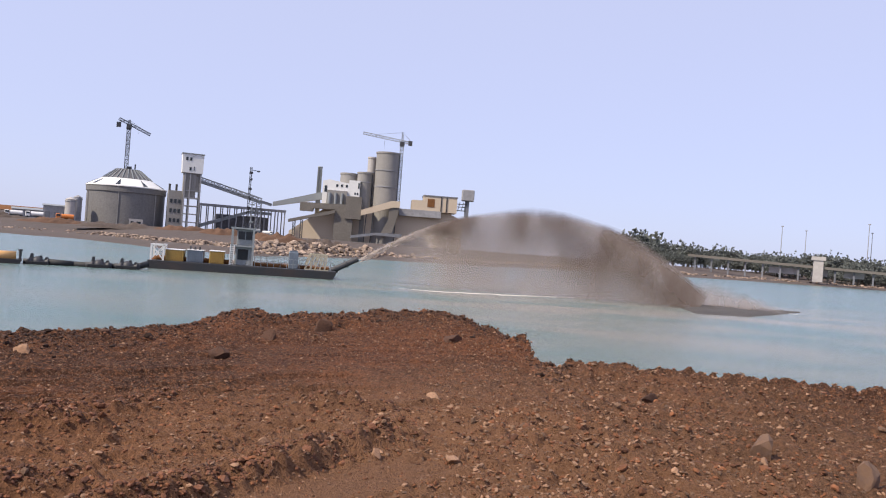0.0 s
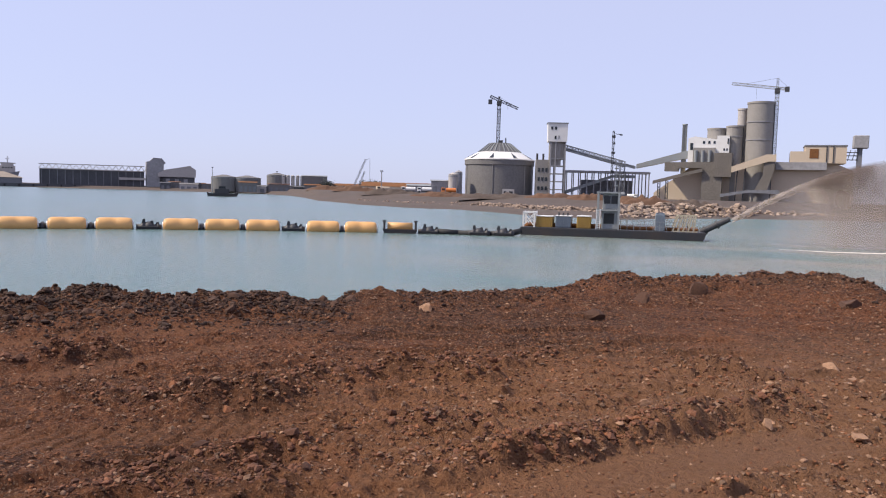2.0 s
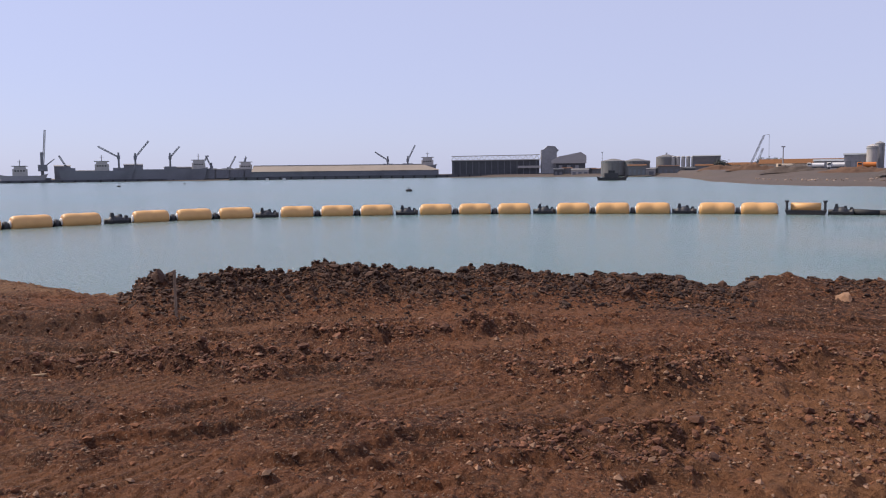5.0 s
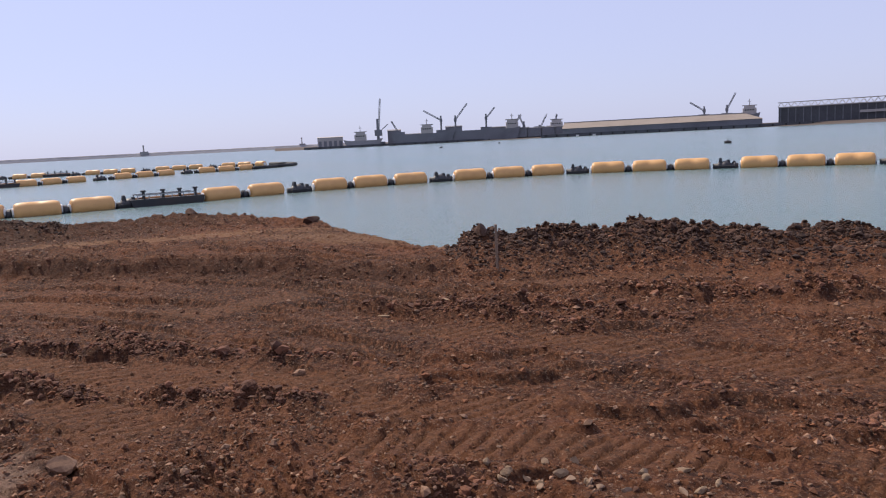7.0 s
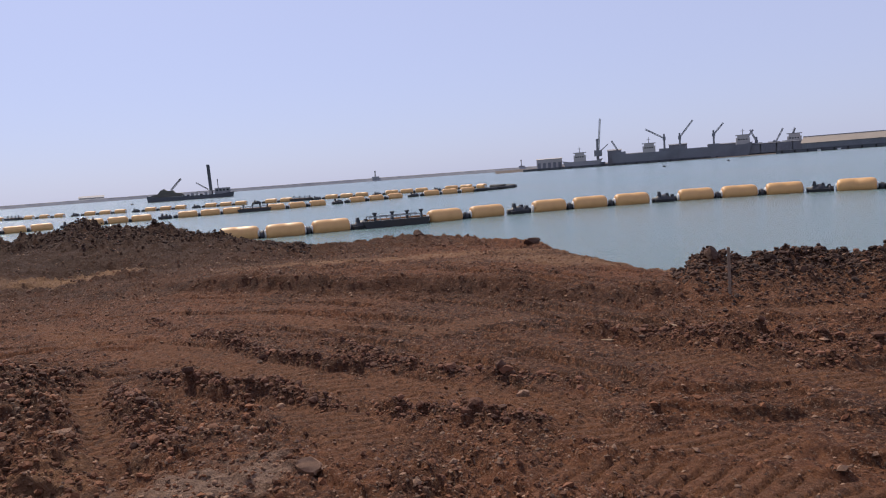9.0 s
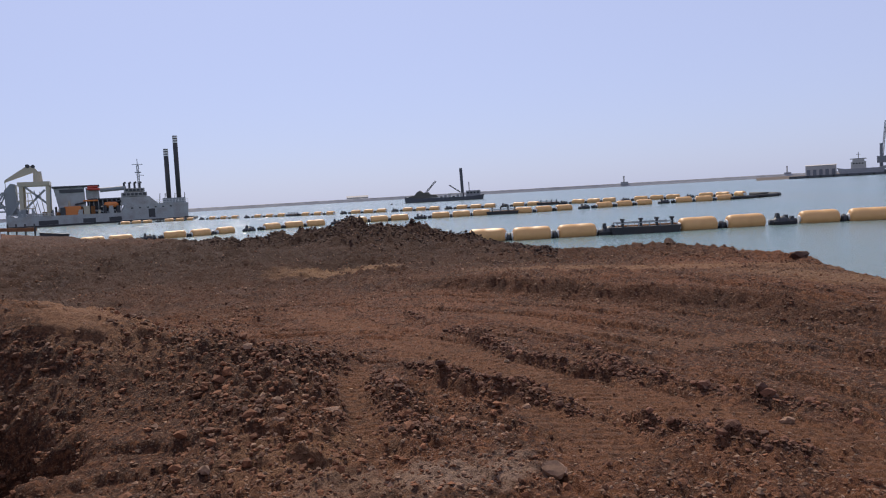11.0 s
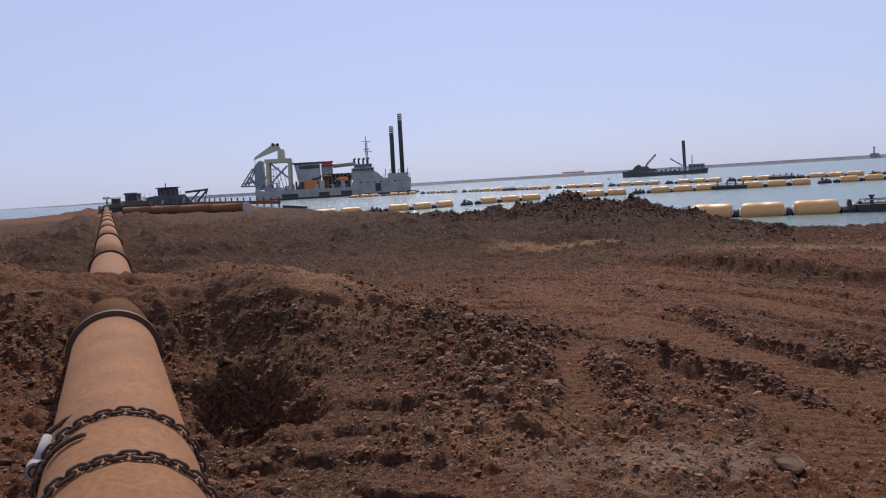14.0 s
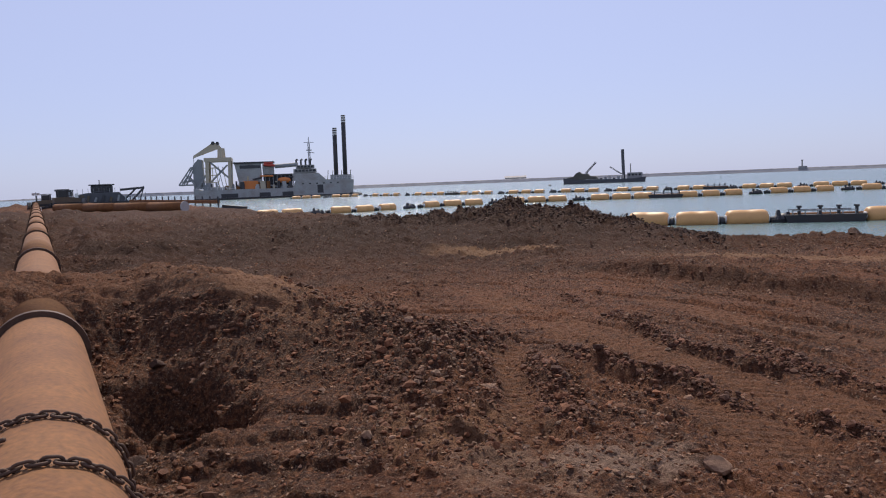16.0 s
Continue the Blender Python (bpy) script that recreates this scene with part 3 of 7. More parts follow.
    driven = np.maximum(driven, 0.9 * smooth_step(0.7, 0.95, ramp))
    # rim and bank face count as turned too, so their shade is in the colour
    turned = np.clip(0.8 * row + 0.9 * heap * rim * smooth_step(28, 36, az) + 0.9 * face + 0.35 * pile + 0.2 * hole + 0.8 * spoil, 0, 1)
    # the face down to the water
    fall = smooth_step(0, 1.0, (r - edge) / np.clip(edge * 0.10, 1.3, 8.0))
    return z * (1 - fall) - 1.2 * fall, rough, inner, turned, driven


def land_height(x, y):
    return land_parts(x, y)[0]


def ground_at(az, r):
    a = radians(az)
    return float(land_height(np.array([-math.sin(a) * r]), np.array([math.cos(a) * r]))[0])


def build_land():
    az = radians(1) * np.concatenate([np.arange(-180, -36, 3.0), np.arange(-36, 162, 0.2), np.arange(162, 180, 3.0)])
    r = np.concatenate([[0.0, 0.6, 1.2], np.geomspace(2.2, 30, 540), np.geomspace(30.15, 60, 130), np.geomspace(61, 200, 70)])
    a, d = np.meshgrid(az, r)
    x, y = -np.sin(a) * d, np.cos(a) * d
    z, rough, inner, turned, driven = land_parts(x, y)
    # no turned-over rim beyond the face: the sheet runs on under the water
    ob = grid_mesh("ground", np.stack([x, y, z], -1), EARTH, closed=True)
    for name, values in (("turned", turned), ("driven", driven)):
        ob.data.attributes.new(name, "FLOAT", "POINT").data.foreach_set("value", values.astype(np.float32).ravel())
    return tagged(ob, "rutted red-brown laterite fill with stones and clods", "ground", kind="structure")


build_land()
bm = bmesh.new()
lathe(bm, [(4900, -1.5), (4900, 0.0)], 96)
tagged(mesh_object("water", bm, WATER), "calm turbid blue-green harbour water", "water", kind="structure")


# ---- on the near water: the floating line, the spreader barge and its jet ----
def plan(az, d, z=0.0):
    a = radians(az)
    return Vector((-math.sin(a) * d, math.cos(a) * d, z))


def float_unit():
    """One ochre float threaded on the pipe, along local x."""
    ob = thing("pipeline_float", Matrix(), "ochre yellow rounded pipeline float lying on the water", "float", "floats of the floating pipelines")
    m = pose(0, 0, 0, 0, 90, 0)
    bm = bmesh.new()
    lathe(bm, [(0.50, -1.88), (0.64, -1.85), (0.74, -1.76), (0.82, -1.58), (0.85, -1.35), (0.86, -0.4), (0.845, -0.37), (0.845, 0.37), (0.86, 0.4), (0.85, 1.35), (0.82, 1.58), (0.74, 1.76), (0.64, 1.85), (0.50, 1.88)], 28, m)
    part("shell", bm, FLOAT_YELLOW, ob, smooth=True)
    for s in (-1, 1):
        bm = bmesh.new()
        lathe(bm, [(0.40, 1.86), (0.42, 1.95), (0.36, 2.02)], 16, m if s > 0 else pose(0, 0, 0, 0, -90, 0))
        part("collar", bm, WHITE, ob, "pale end collar")
    return ob


def hose_unit():
    ob = thing("rubber_hose_joint", Matrix(), "short black rubber hose joint between two floats", "hose joint", "hose joints of the floating pipelines")
    bm = bmesh.new()
    bar(bm, (-0.6, 0, 0), (0.6, 0, 0), 0.30, seg=14)
    part("hose", bm, RUBBER, ob)
    bm = bmesh.new()
    lathe(bm, [(0.34, -0.2), (0.46, -0.12), (0.46, 0.12), (0.34, 0.2)], 14, pose(0, 0, 0, 0, 90, 0))
    part("flange", bm, DARK, ob)
    return ob


def coupling_unit():
    """A dark ball joint with its bolted lugs."""
    ob = thing("ball_joint", Matrix(), "dark steel ball joint with lugs low on the water", "ball joint", "ball joints of the floating pipelines")
    bm = bmesh.new()
    lathe(bm, [(0.34, -1.3), (0.34, -0.8), (0.52, -0.75), (0.52, -0.5), (0.40, -0.45), (0.62, -0.2), (0.66, 0.1), (0.56, 0.4), (0.36, 0.55), (0.36, 0.9), (0.5, 0.95), (0.5, 1.1), (0.34, 1.15), (0.34, 1.4)], 18, pose(0, 0, 0, 0, 90, 0))
    part("ball_housing", bm, DARK, ob, smooth=True)
    for x, h in ((-0.5, 0.95), (0.35, 0.75), (0.95, 0.6)):
        bm = bmesh.new()
        prism(bm, [(x - 0.28, 0.2), (x + 0.25, 0.2), (x + 0.12, h), (x - 0.12, h)], -0.22, 0.22)
        part("lug", bm, DARK, ob)
    for s in (-1, 1):
        bm = bmesh.new()
        box(bm, -1.1, 1.1, s * 0.55 - 0.14, s * 0.55 + 0.14, -0.25, 0.12, bevel=0.04)
        part("fender", bm, RUBBER, ob)
    return ob


def pontoon_unit(length=7.0, top=None):
    """A low dark service pontoon in the line, with bollards and a rail."""
    ob = thing("line_pontoon", Matrix(), "low dark steel service pontoon in the floating line", "pontoon", "pontoons of the floating pipelines")
    h = length / 2
    bm = bmesh.new()
    deck = 0.32 if top else 0.55
    prism(bm, [(-h, deck), (-h + 0.4, -0.5), (h - 0.4, -0.5), (h, deck)], -1.1, 1.1)
    part("hull", bm, HULL, ob)
    for y in ((-1.0, 1.0) if not top else (1.0,)):
        bm = bmesh.new()
        beam(bm, (-h + 0.6, y, 0.95), (h - 0.9, y, 0.95), 0.09)
        for k in range(6):
            x = -h + 0.7 + k * (length - 1.7) / 5
            beam(bm, (x, y, 0.25), (x, y, 0.95), 0.08)
        part("rail", bm, STEEL, ob)
    for x in (-h * 0.62, -h * 0.1, h * 0.35, h * 0.78) if not top else (-h * 0.9, h * 0.9):
        bm = bmesh.new()
        bar(bm, (x, -0.5, 0.25), (x, -0.5, 1.25), 0.14, seg=10)
        bar(bm, (x, -0.5, 1.2), (x, -0.5, 1.38), 0.24, seg=10)
        part("bollard", bm, DARK, ob)
    bm = bmesh.new()
    thick = 0.5 if top else 0.36
    rise = 0.62 if top else 0.35
    bar(bm, (-h * (0.72 if top else 0.95), 0, rise), (h * (0.72 if top else 0.95), 0, rise), thick, seg=18)
    part("line_pipe", bm, top or RUST_PIPE, ob, smooth=True)
    return ob


PROTO = {"float": float_unit(), "hose": hose_unit(), "joint": coupling_unit(), "pontoon": pontoon_unit(), "winch": pontoon_unit(4.2, FLOAT_YELLOW)}
USED = set()


def put(kind, a, b, where, z=0.45):
    """Sets a unit on the chord from a to b at the fraction where."""
    p = a.lerp(b, where)
    yaw = math.degrees(math.atan2(b.y - a.y, b.x - a.x))
    m = pose(p.x, p.y, z, 0, 0, yaw)
    if kind not in USED:
        USED.add(kind)
        PROTO[kind].matrix_basis = m
        return PROTO[kind]
    return copy_thing(PROTO[kind], m)


def line_of(stations, units):
    """Units in order along a polar course (direction, distance); each unit is (kind, direction)."""
    s_az, s_d = [s[0] for s in stations], [s[1] for s in stations]

    def spot(az):
        return plan(az, float(np.interp(az, s_az, s_d)))
    for kind, az in units:
        put(kind, spot(az + 0.6), spot(az - 0.6), 0.5, {"float": 0.42, "hose": 0.28, "joint": 0.22}.get(kind, 0.15))


COURSE_1 = [(20, 93.5), (43, 93), (70, 94), (86, 87), (96, 80.5), (106, 77.5), (120, 82)]
units = [("joint", 27.7), ("winch", 29.85), ("float", 32.75), ("float", 35.5)]
joints = [37.7, 47.6, 57.8, 68.0, 78.07, 88.5]
for c, n in zip(joints, joints[1:] + [99.5]):
    units.append(("joint", c))
    units += [("float", c + (n - c) * f) for f in (0.215, 0.5, 0.785)]
units = units[:-1] + [("joint", 100.1), ("float", 102.45), ("float", 105.75), ("float", 109.0), ("joint", 111.4), ("float", 113.9)]
units = [u for u in units if not (u[0] == "float" and 95.5 < u[1] < 100)] + [("pontoon", 97.7)]
fl = sorted([u[1] for u in units if u[0] == "float"])
units += [("hose", (p + q) / 2) for p, q in zip(fl, fl[1:]) if q - p < 3.6]
line_of(COURSE_1, units)


def far_line(stations, first, n, step, gap_every, pontoons):
    out, az, d_az = [], first, [s[0] for s in stations]
    d = [s[1] for s in stations]
    for k in range(n):
        half = math.degrees(step / 2 / float(np.interp(az, d_az, d)))
        az += half
        if k in pontoons:
            out.append(("pontoon", az))
        elif k % gap_every == gap_every - 1:
            out.append(("joint", az))
        else:
            out.append(("float", az))
            out.append(("hose", az + half * 1.0))
        az += half
    line_of(stations, out)


far_line([(88, 206), (92, 190), (96, 186), (101, 176), (106, 167), (116, 166), (124, 160), (130, 146), (138, 142)], 91.5, 32, 4.45, 4, (11,))
far_line([(88, 210), (92, 232), (100, 232), (106, 240), (112, 254), (120, 280), (126, 318), (131, 360)], 90.5, 47, 4.5, 4, (12, 31))


def bent_pipe(name, pts, r, mat, label, category, seg=12, kind=""):
    bm = bmesh.new()
    for a, b in zip(pts, pts[1:]):
        bar(bm, a, b, r, seg=seg)
    return tagged(mesh_object(name, bm, mat, True), label, category, kind=kind)


bent_pipe("turning_hose", [plan(91.6, 190, 0.25), plan(90, 196, 0.25), plan(88.8, 203, 0.25), plan(88.6, 212, 0.25), plan(89.2, 222, 0.25), plan(90.4, 231, 0.25)], 0.5, RUBBER, "dark bent rubber hose that joins two floating lines", "hose")
bent_pipe("stern_hose", [plan(27.0, 93.3, 0.3), plan(25.5, 93.4, 0.18), plan(23.5, 93.4, 0.12), plan(21.6, 93.5, 0.3), plan(20.9, 94.5, 0.6)], 0.36, RUBBER, "dark half-sunk hose leading to the spreader barge", "hose")
for az, d in ((24.0, 93.0), (22.2, 93.2)):
    put("joint", plan(az + 0.5, d), plan(az - 0.5, d), 0.5, 0.25)


def spreader_barge():
    ob = thing("spreader_barge", seen_from(14.3, 97), "long low black spreader barge with a grey control tower", "barge")
    bm = bmesh.new()
    prism(bm, [(-11.3, 0.85), (-11.1, -0.5), (10.6, -0.5), (11.2, 0.9)], 0, 7)
    part("hull", bm, HULL, ob)
    bm = bmesh.new()
    box(bm, -11.25, 11.15, 0.02, 6.98, 0.88, 1.0)
    part("deck", bm, DARK, ob)
    bm = bmesh.new()
    for x in (-11.0, -9.6):
        for y in (1.0, 4.0):
            beam(bm, (x, y, 1.0), (x, y, 2.9), 0.2)
    for x in (-11.0, -9.6):
        beam(bm, (x, 1.0, 2.85), (x, 4.0, 2.85), 0.2)
    for y in (1.0, 4.0):
        beam(bm, (-11.1, y, 2.85), (-9.5, y, 2.85), 0.2)
        beam(bm, (-11.0, y, 1.1), (-9.6, y, 2.8), 0.12)
        beam(bm, (-9.6, y, 1.1), (-11.0, y, 2.8), 0.12)
    part("stern_gantry", bm, WHITE, ob, "white braced stern gantry")
    for x0, x1, z1, mat, lab in ((-9.4, -7.3, 2.35, MUSTARD, "mustard generator container"), (-6.95, -5.0, 2.45, BLUE, "grey-blue machine container"), (-4.3, -2.55, 2.5, MUSTARD, "mustard tool container")):
        bm = bmesh.new()
        box(bm, x0, x1, 1.2, 4.2, 1.0, z1, bevel=0.04)
        c = part("container", bm, mat, ob, lab)
        for k in range(9):
            x = x0 + 0.12 + k * (x1 - x0 - 0.24) / 8
            bm = bmesh.new()
            box(bm, x - 0.05, x + 0.05, 1.15, 1.2, 1.15, z1 - 0.15)
            part("rib", bm, mat, c)
        bm = bmesh.new()
        box(bm, x0 - 0.04, x1 + 0.04, 1.1, 4.25, z1, z1 + 0.08)
        part("roof_rim", bm, WHITE, c)
    for k in range(3):
        bm = bmesh.new()
        bar(bm, (-6.6 + k * 0.55, 2.2, 2.5), (-6.6 + k * 0.55, 2.2, 2.9), 0.12, seg=8)
        part("exhaust", bm, DARK, ob)
    # control tower on two levels
    bm = bmesh.new()
    for x in (-1.75, 0.8):
        for y in (1.0, 4.2):
            beam(bm, (x, y, 1.0), (x, y, 5.7), 0.24)
    for z in (3.4, 5.6):
        box(bm, -1.95, 1.0, 0.9, 4.4, z - 0.12, z + 0.08)
    part("tower_frame", bm, GREY, ob, "grey two-storey tower frame")
    bm = bmesh.new()
    box(bm, -1.3, 0.7, 1.4, 4.0, 1.0, 3.28, bevel=0.05)
    part("lower_cabin", bm, GREY, ob)
    bm = bmesh.new()
    box(bm, -1.0, 0.25, 1.36, 1.42, 1.7, 3.0)
    part("doorway", bm, GLASS, ob, "dark open doorway")
    bm = bmesh.new()
    box(bm, -1.2, 0.7, 1.5, 4.0, 3.48, 5.48, bevel=0.05)
    cab = part("control_cabin", bm, GREY, ob)
    for x0, x1 in ((-1.05, -0.25), (-0.15, 0.6)):
        bm = bmesh.new()
        box(bm, x0, x1, 1.46, 1.5, 4.2, 5.2)
        part("window", bm, GLASS, cab)
    bm = bmesh.new()
    for x in (-1.9, -1.45):
        beam(bm, (x, 0.9, 1.0), (x, 0.9, 3.5), 0.08)
    for k in range(9):
        beam(bm, (-1.9, 0.9, 1.2 + k * 0.26), (-1.45, 0.9, 1.2 + k * 0.26), 0.05)
    part("ladder", bm, WHITE, ob)
    bm = bmesh.new()
    bar(bm, (0.3, 2.6, 5.6), (0.3, 2.6, 9.0), 0.09, 0.05, 8)
    for k in range(4):
        box(bm, 0.1, 0.62, 2.45, 2.75, 6.4 + k * 0.72, 6.58 + k * 0.72)
    beam(bm, (0.0, 2.6, 9.0), (0.9, 2.6, 8.8), 0.06)
    part("light_mast", bm, STEEL, ob)
    for y in (0.3, 6.6):
        bm = bmesh.new()
        for z in (1.55, 2.15):
            beam(bm, (1.1, y, z), (10.4, y, z), 0.06)
        for k in range(13):
            beam(bm, (1.1 + k * 0.775, y, 1.0), (1.1 + k * 0.775, y, 2.15), 0.06)
        part("railing", bm, STEEL, ob)
    bm = bmesh.new()
    box(bm, 5.25, 6.4, 1.0, 2.4, 1.0, 3.05, bevel=0.06)
    box(bm, 5.35, 6.3, 1.1, 2.3, 3.05, 3.25)
    part("blue_cabinet", bm, BLUE, ob, "tall dull blue deck cabinet")
    bm = bmesh.new()
    for k in range(5):
        beam(bm, (7.3 + k * 0.62, 1.2, 1.0), (8.0 + k * 0.5, 1.2, 3.05), 0.17)
        beam(bm, (7.3 + k * 0.62, 3.6, 1.0), (8.0 + k * 0.5, 3.6, 3.05), 0.17)
    for y in (1.2, 3.6):
        beam(bm, (7.3, y, 1.05), (10.2, y, 1.05), 0.15)
        beam(bm, (7.9, y, 3.0), (10.1, y, 3.0), 0.15)
    beam(bm, (8.0, 1.2, 3.0), (8.0, 3.6, 3.0), 0.15)
    part("bow_frame", bm, CREAM, ob, "cream leaning bow frame")
    bm = bmesh.new()
    bar(bm, (10.3, 2.6, 0.75), (14.1, 2.6, 2.75), 0.42, 0.34, 18)
    for k in (0.25, 0.6):
        a = Vector((10.3, 2.6, 0.75)).lerp(Vector((14.1, 2.6, 2.75)), k)
        b = a + Vector((0.16, 0, 0.085))
        bar(bm, a, b, 0.55, seg=18)
    part("jet_nozzle", bm, DARK, ob, "dark raised discharge nozzle")
    bm = bmesh.new()
    bar(bm, (-11.2, 2.6, 0.7), (-10.4, 2.6, 1.25), 0.34, seg=14)
    bar(bm, (-10.4, 2.6, 1.25), (10.4, 2.6, 1.25), 0.3, seg=14)
    part("deck_pipe", bm, RUST_PIPE, ob)
    return ob


spreader_barge()


def jet_of_slurry():
    """Sandy water thrown out in a long arc: upright veils along the arc, each thinning out downwards."""
    a, b = plan(6.0, 99.5), plan(-18.9, 101)
    along = (b - a).normalized()
    away = Vector((-along.y, along.x, 0))
    away = away if away.y > 0 else -away
    length = (b - a).length
    verts, faces, dens, sand = [], [], [], []
    ns, nv = 90, 34
    s = np.linspace(0, 1.0, ns)
    top = np.where(s < 0.53, 10.6 - 27.5 * (s - 0.53) ** 2, 10.6 - 39.0 * (s - 0.53) ** 2)
    for j, off in enumerate((-2.6, -1.2, 0.0, 1.3, 2.8)):
        base = len(verts)
        spread = 0.12 + 0.88 * smooth_step(0.05, 0.6, s)
        for i in range(ns):
            ztop = max(top[i] + 0.25 - abs(off) * 0.25 * spread[i] + 0.2 * math.sin(i * 0.23 + j * 2) * spread[i], 0.4)
            for k in range(nv):
                u = (k / (nv - 1)) ** 1.25
                z = ztop * (1 - u) + 0.06 * u
                p = a + along * (s[i] * length - 1.6 * u * spread[i]) + away * (off * spread[i] * (1 + 0.7 * u))
                verts.append((p.x, p.y, z))
                drop = ztop - z
                f = drop / max(ztop, 0.5)
                wide = float(smooth_step(0.08, 0.5, s[i]))
                core = 0.62 * math.exp(-(drop / (0.12 + 1.1 * wide)) ** 2)
                body = 0.50 * float(smooth_step(0.09, 0.22, s[i])) * math.exp(-(drop / (0.6 + 5.6 * wide)) ** 2)
                mist = 0.46 * float(smooth_step(0.08, 0.30, s[i])) * (1 - 0.35 * u)
                fall = 0.34 * float(smooth_step(0.60, 0.86, s[i])) * math.exp(-(drop / 7.5) ** 2)
                edge = float(smooth_step(0.0, 0.8 * spread[i] + 0.05, drop))
                dens.append(min(0.92, max(core, body, mist) + fall) * (0.10 + 0.90 * edge) * (1.0 if off == 0 else 0.82))
                sand.append(min(1.0, 0.20 + 0.66 * body / 0.50 + 1.1 * fall + 0.25 * wide * (1 - f)))
        i, k = np.meshgrid(np.arange(ns - 1), np.arange(nv - 1), indexing="ij")
        q = base + i * nv + k
        faces.append(np.stack([q, q + nv, q + nv + 1, q + 1], -1).reshape(-1, 4))
    # the solid jet as it leaves the nozzle
    base, m = len(verts), 14
    for i in range(60):
        f = 0.62 * i / 59
        zt = 10.6 - 27.5 * (f - 0.53) ** 2 if f < 0.53 else 10.6 - 39.0 * (f - 0.53) ** 2
        rad = 0.26 + 1.3 * f
        for k in range(m):
            t = 2 * math.pi * k / m
            p = a + along * (f * length + 0.3 * math.sin(i * 1.7 + k)) + away * (rad * math.cos(t))
            verts.append((p.x, p.y, zt - 0.15 - 0.5 * rad + rad * math.sin(t) * 0.8))
            dens.append(0.75 * float(smooth_step(0.34, 0.04, f)))
            sand.append(0.30)
    i, k = np.meshgrid(np.arange(59), np.arange(m), indexing="ij")
    faces.append(np.stack([base + i * m + k, base + i * m + (k + 1) % m, base + (i + 1) * m + (k + 1) % m, base + (i + 1) * m + k], -1).reshape(-1, 4))
    # the splash where it lands
    for j, off in enumerate((-2.0, 0.8, 3.2)):
        base = len(verts)
        for i in range(40):
            f = i / 39
            ztop = 0.5 + 3.2 * math.exp(-((f - 0.25) / 0.22) ** 2) + 1.5 * math.exp(-((f - 0.6) / 0.2) ** 2) + 0.4 * math.sin(i * 1.3 + j)
            for k in range(16):
                u = k / 15
                p = a + along * (length * (0.93 + 0.33 * f)) + away * (off + 0.2 * math.sin(i * 0.12))
                verts.append((p.x, p.y, max(ztop, 0.2) * (1 - u) + 0.06 * u))
                dens.append(0.36 * float(smooth_step(0, 0.6, u)) * float(smooth_step(1.0, 0.7, f)) * float(smooth_step(0.0, 0.12, f)))
                sand.append(0.12)
        i, k = np.meshgrid(np.arange(39), np.arange(15), indexing="ij")
        q = base + i * 16 + k
        faces.append(np.stack([q, q + 16, q + 17, q + 1], -1).reshape(-1, 4))
    ob = raw_mesh("slurry_jet", np.array(verts), np.concatenate(faces), SPRAY)
    for name, values in (("cover", dens), ("sand", sand)):
        ob.data.attributes.new(name, "FLOAT", "POINT").data.foreach_set("value", np.array(values, dtype=np.float32))
    ob.visible_shadow = True
    return tagged(ob, "arching jet of brown sandy water and mist", "spray", kind="stuff")


jet_of_slurry()


def flat_patch(name, stations, z, thick, mat, label, category):
    """A low mound outlined by (direction, near, far) stations."""
    n, k = 60, 12
    az = np.linspace(stations[0][0], stations[-1][0], n)
    lo = np.interp(az, [s[0] for s in stations], [s[1] for s in stations])
    hi = np.interp(az, [s[0] for s in stations], [s[2] for s in stations])
    wave = 1.2 * fbm(az * 1.7, az * 0, 1.0, 4, 3)
    t = np.linspace(0, 1, k)[:, None]
    d = (lo + wave)[None] * (1 - t) + (hi + wave * 0.4)[None] * t
    a = np.radians(az)[None] + 0 * t
    hump = np.sin(math.pi * t) ** 0.6 * np.sin(math.pi * np.linspace(0, 1, n)[None]) ** 0.5
    zz = z + thick * hump * (1 + 0.5 * fbm(d, a * 90, 2.0, 3, 8))
    ob = grid_mesh(name, np.stack([-np.sin(a) * d, np.cos(a) * d, zz], -1), mat)
    return tagged(ob, label, category, kind="structure")


flat_patch("sandbar", [(-25.2, 113, 115), (-23.5, 100, 112), (-22, 91, 112), (-18.4, 87, 112), (-16.4, 107, 112)], -0.04, 0.5, SAND, "dark wet bar of freshly dumped sand", "sandbar")
flat_patch("foam_line", [(-25, 107, 107.9), (-16, 108, 109.3), (-6, 92, 93.6), (0, 87.5, 88.7), (3, 88, 88.3)], 0.004, 0.03, FOAM, "thin pale line of foam on the water", "foam")

# ---- the far shore with the works ----
F_AZ = [-75, -30, -24, -14, -4, 6, 11, 13.7, 20.4, 25.7, 29.3, 33, 36, 38, 40, 47, 56, 70, 80, 90, 96]
F_R = [520, 480, 440, 345, 262, 226, 196, 176, 190, 236, 240, 276, 350, 560, 670, 760, 850, 870, 900, 950, 1100]


def shore_height(az, r):
    edge = np.interp(az, F_AZ, F_R)
    inland = r - edge - 4 * fbm(az * 2.0, az * 0, 1.0, 3, 17)
    flat = np.where(az > 38, 2.6, 4.7)
    z = np.where(inland < 0, inland * 0.1, 0.9 * smooth_step(0, 25, inland) + (flat - 0.9) * smooth_step(30, np.where(az > 38, 45, 130), inland))
    x, y = -np.sin(np.radians(az)) * r, np.cos(np.radians(az)) * r
    return z + smooth_step(10, 60, inland) * 0.5 * fbm(x, y, 24, 4, 27)


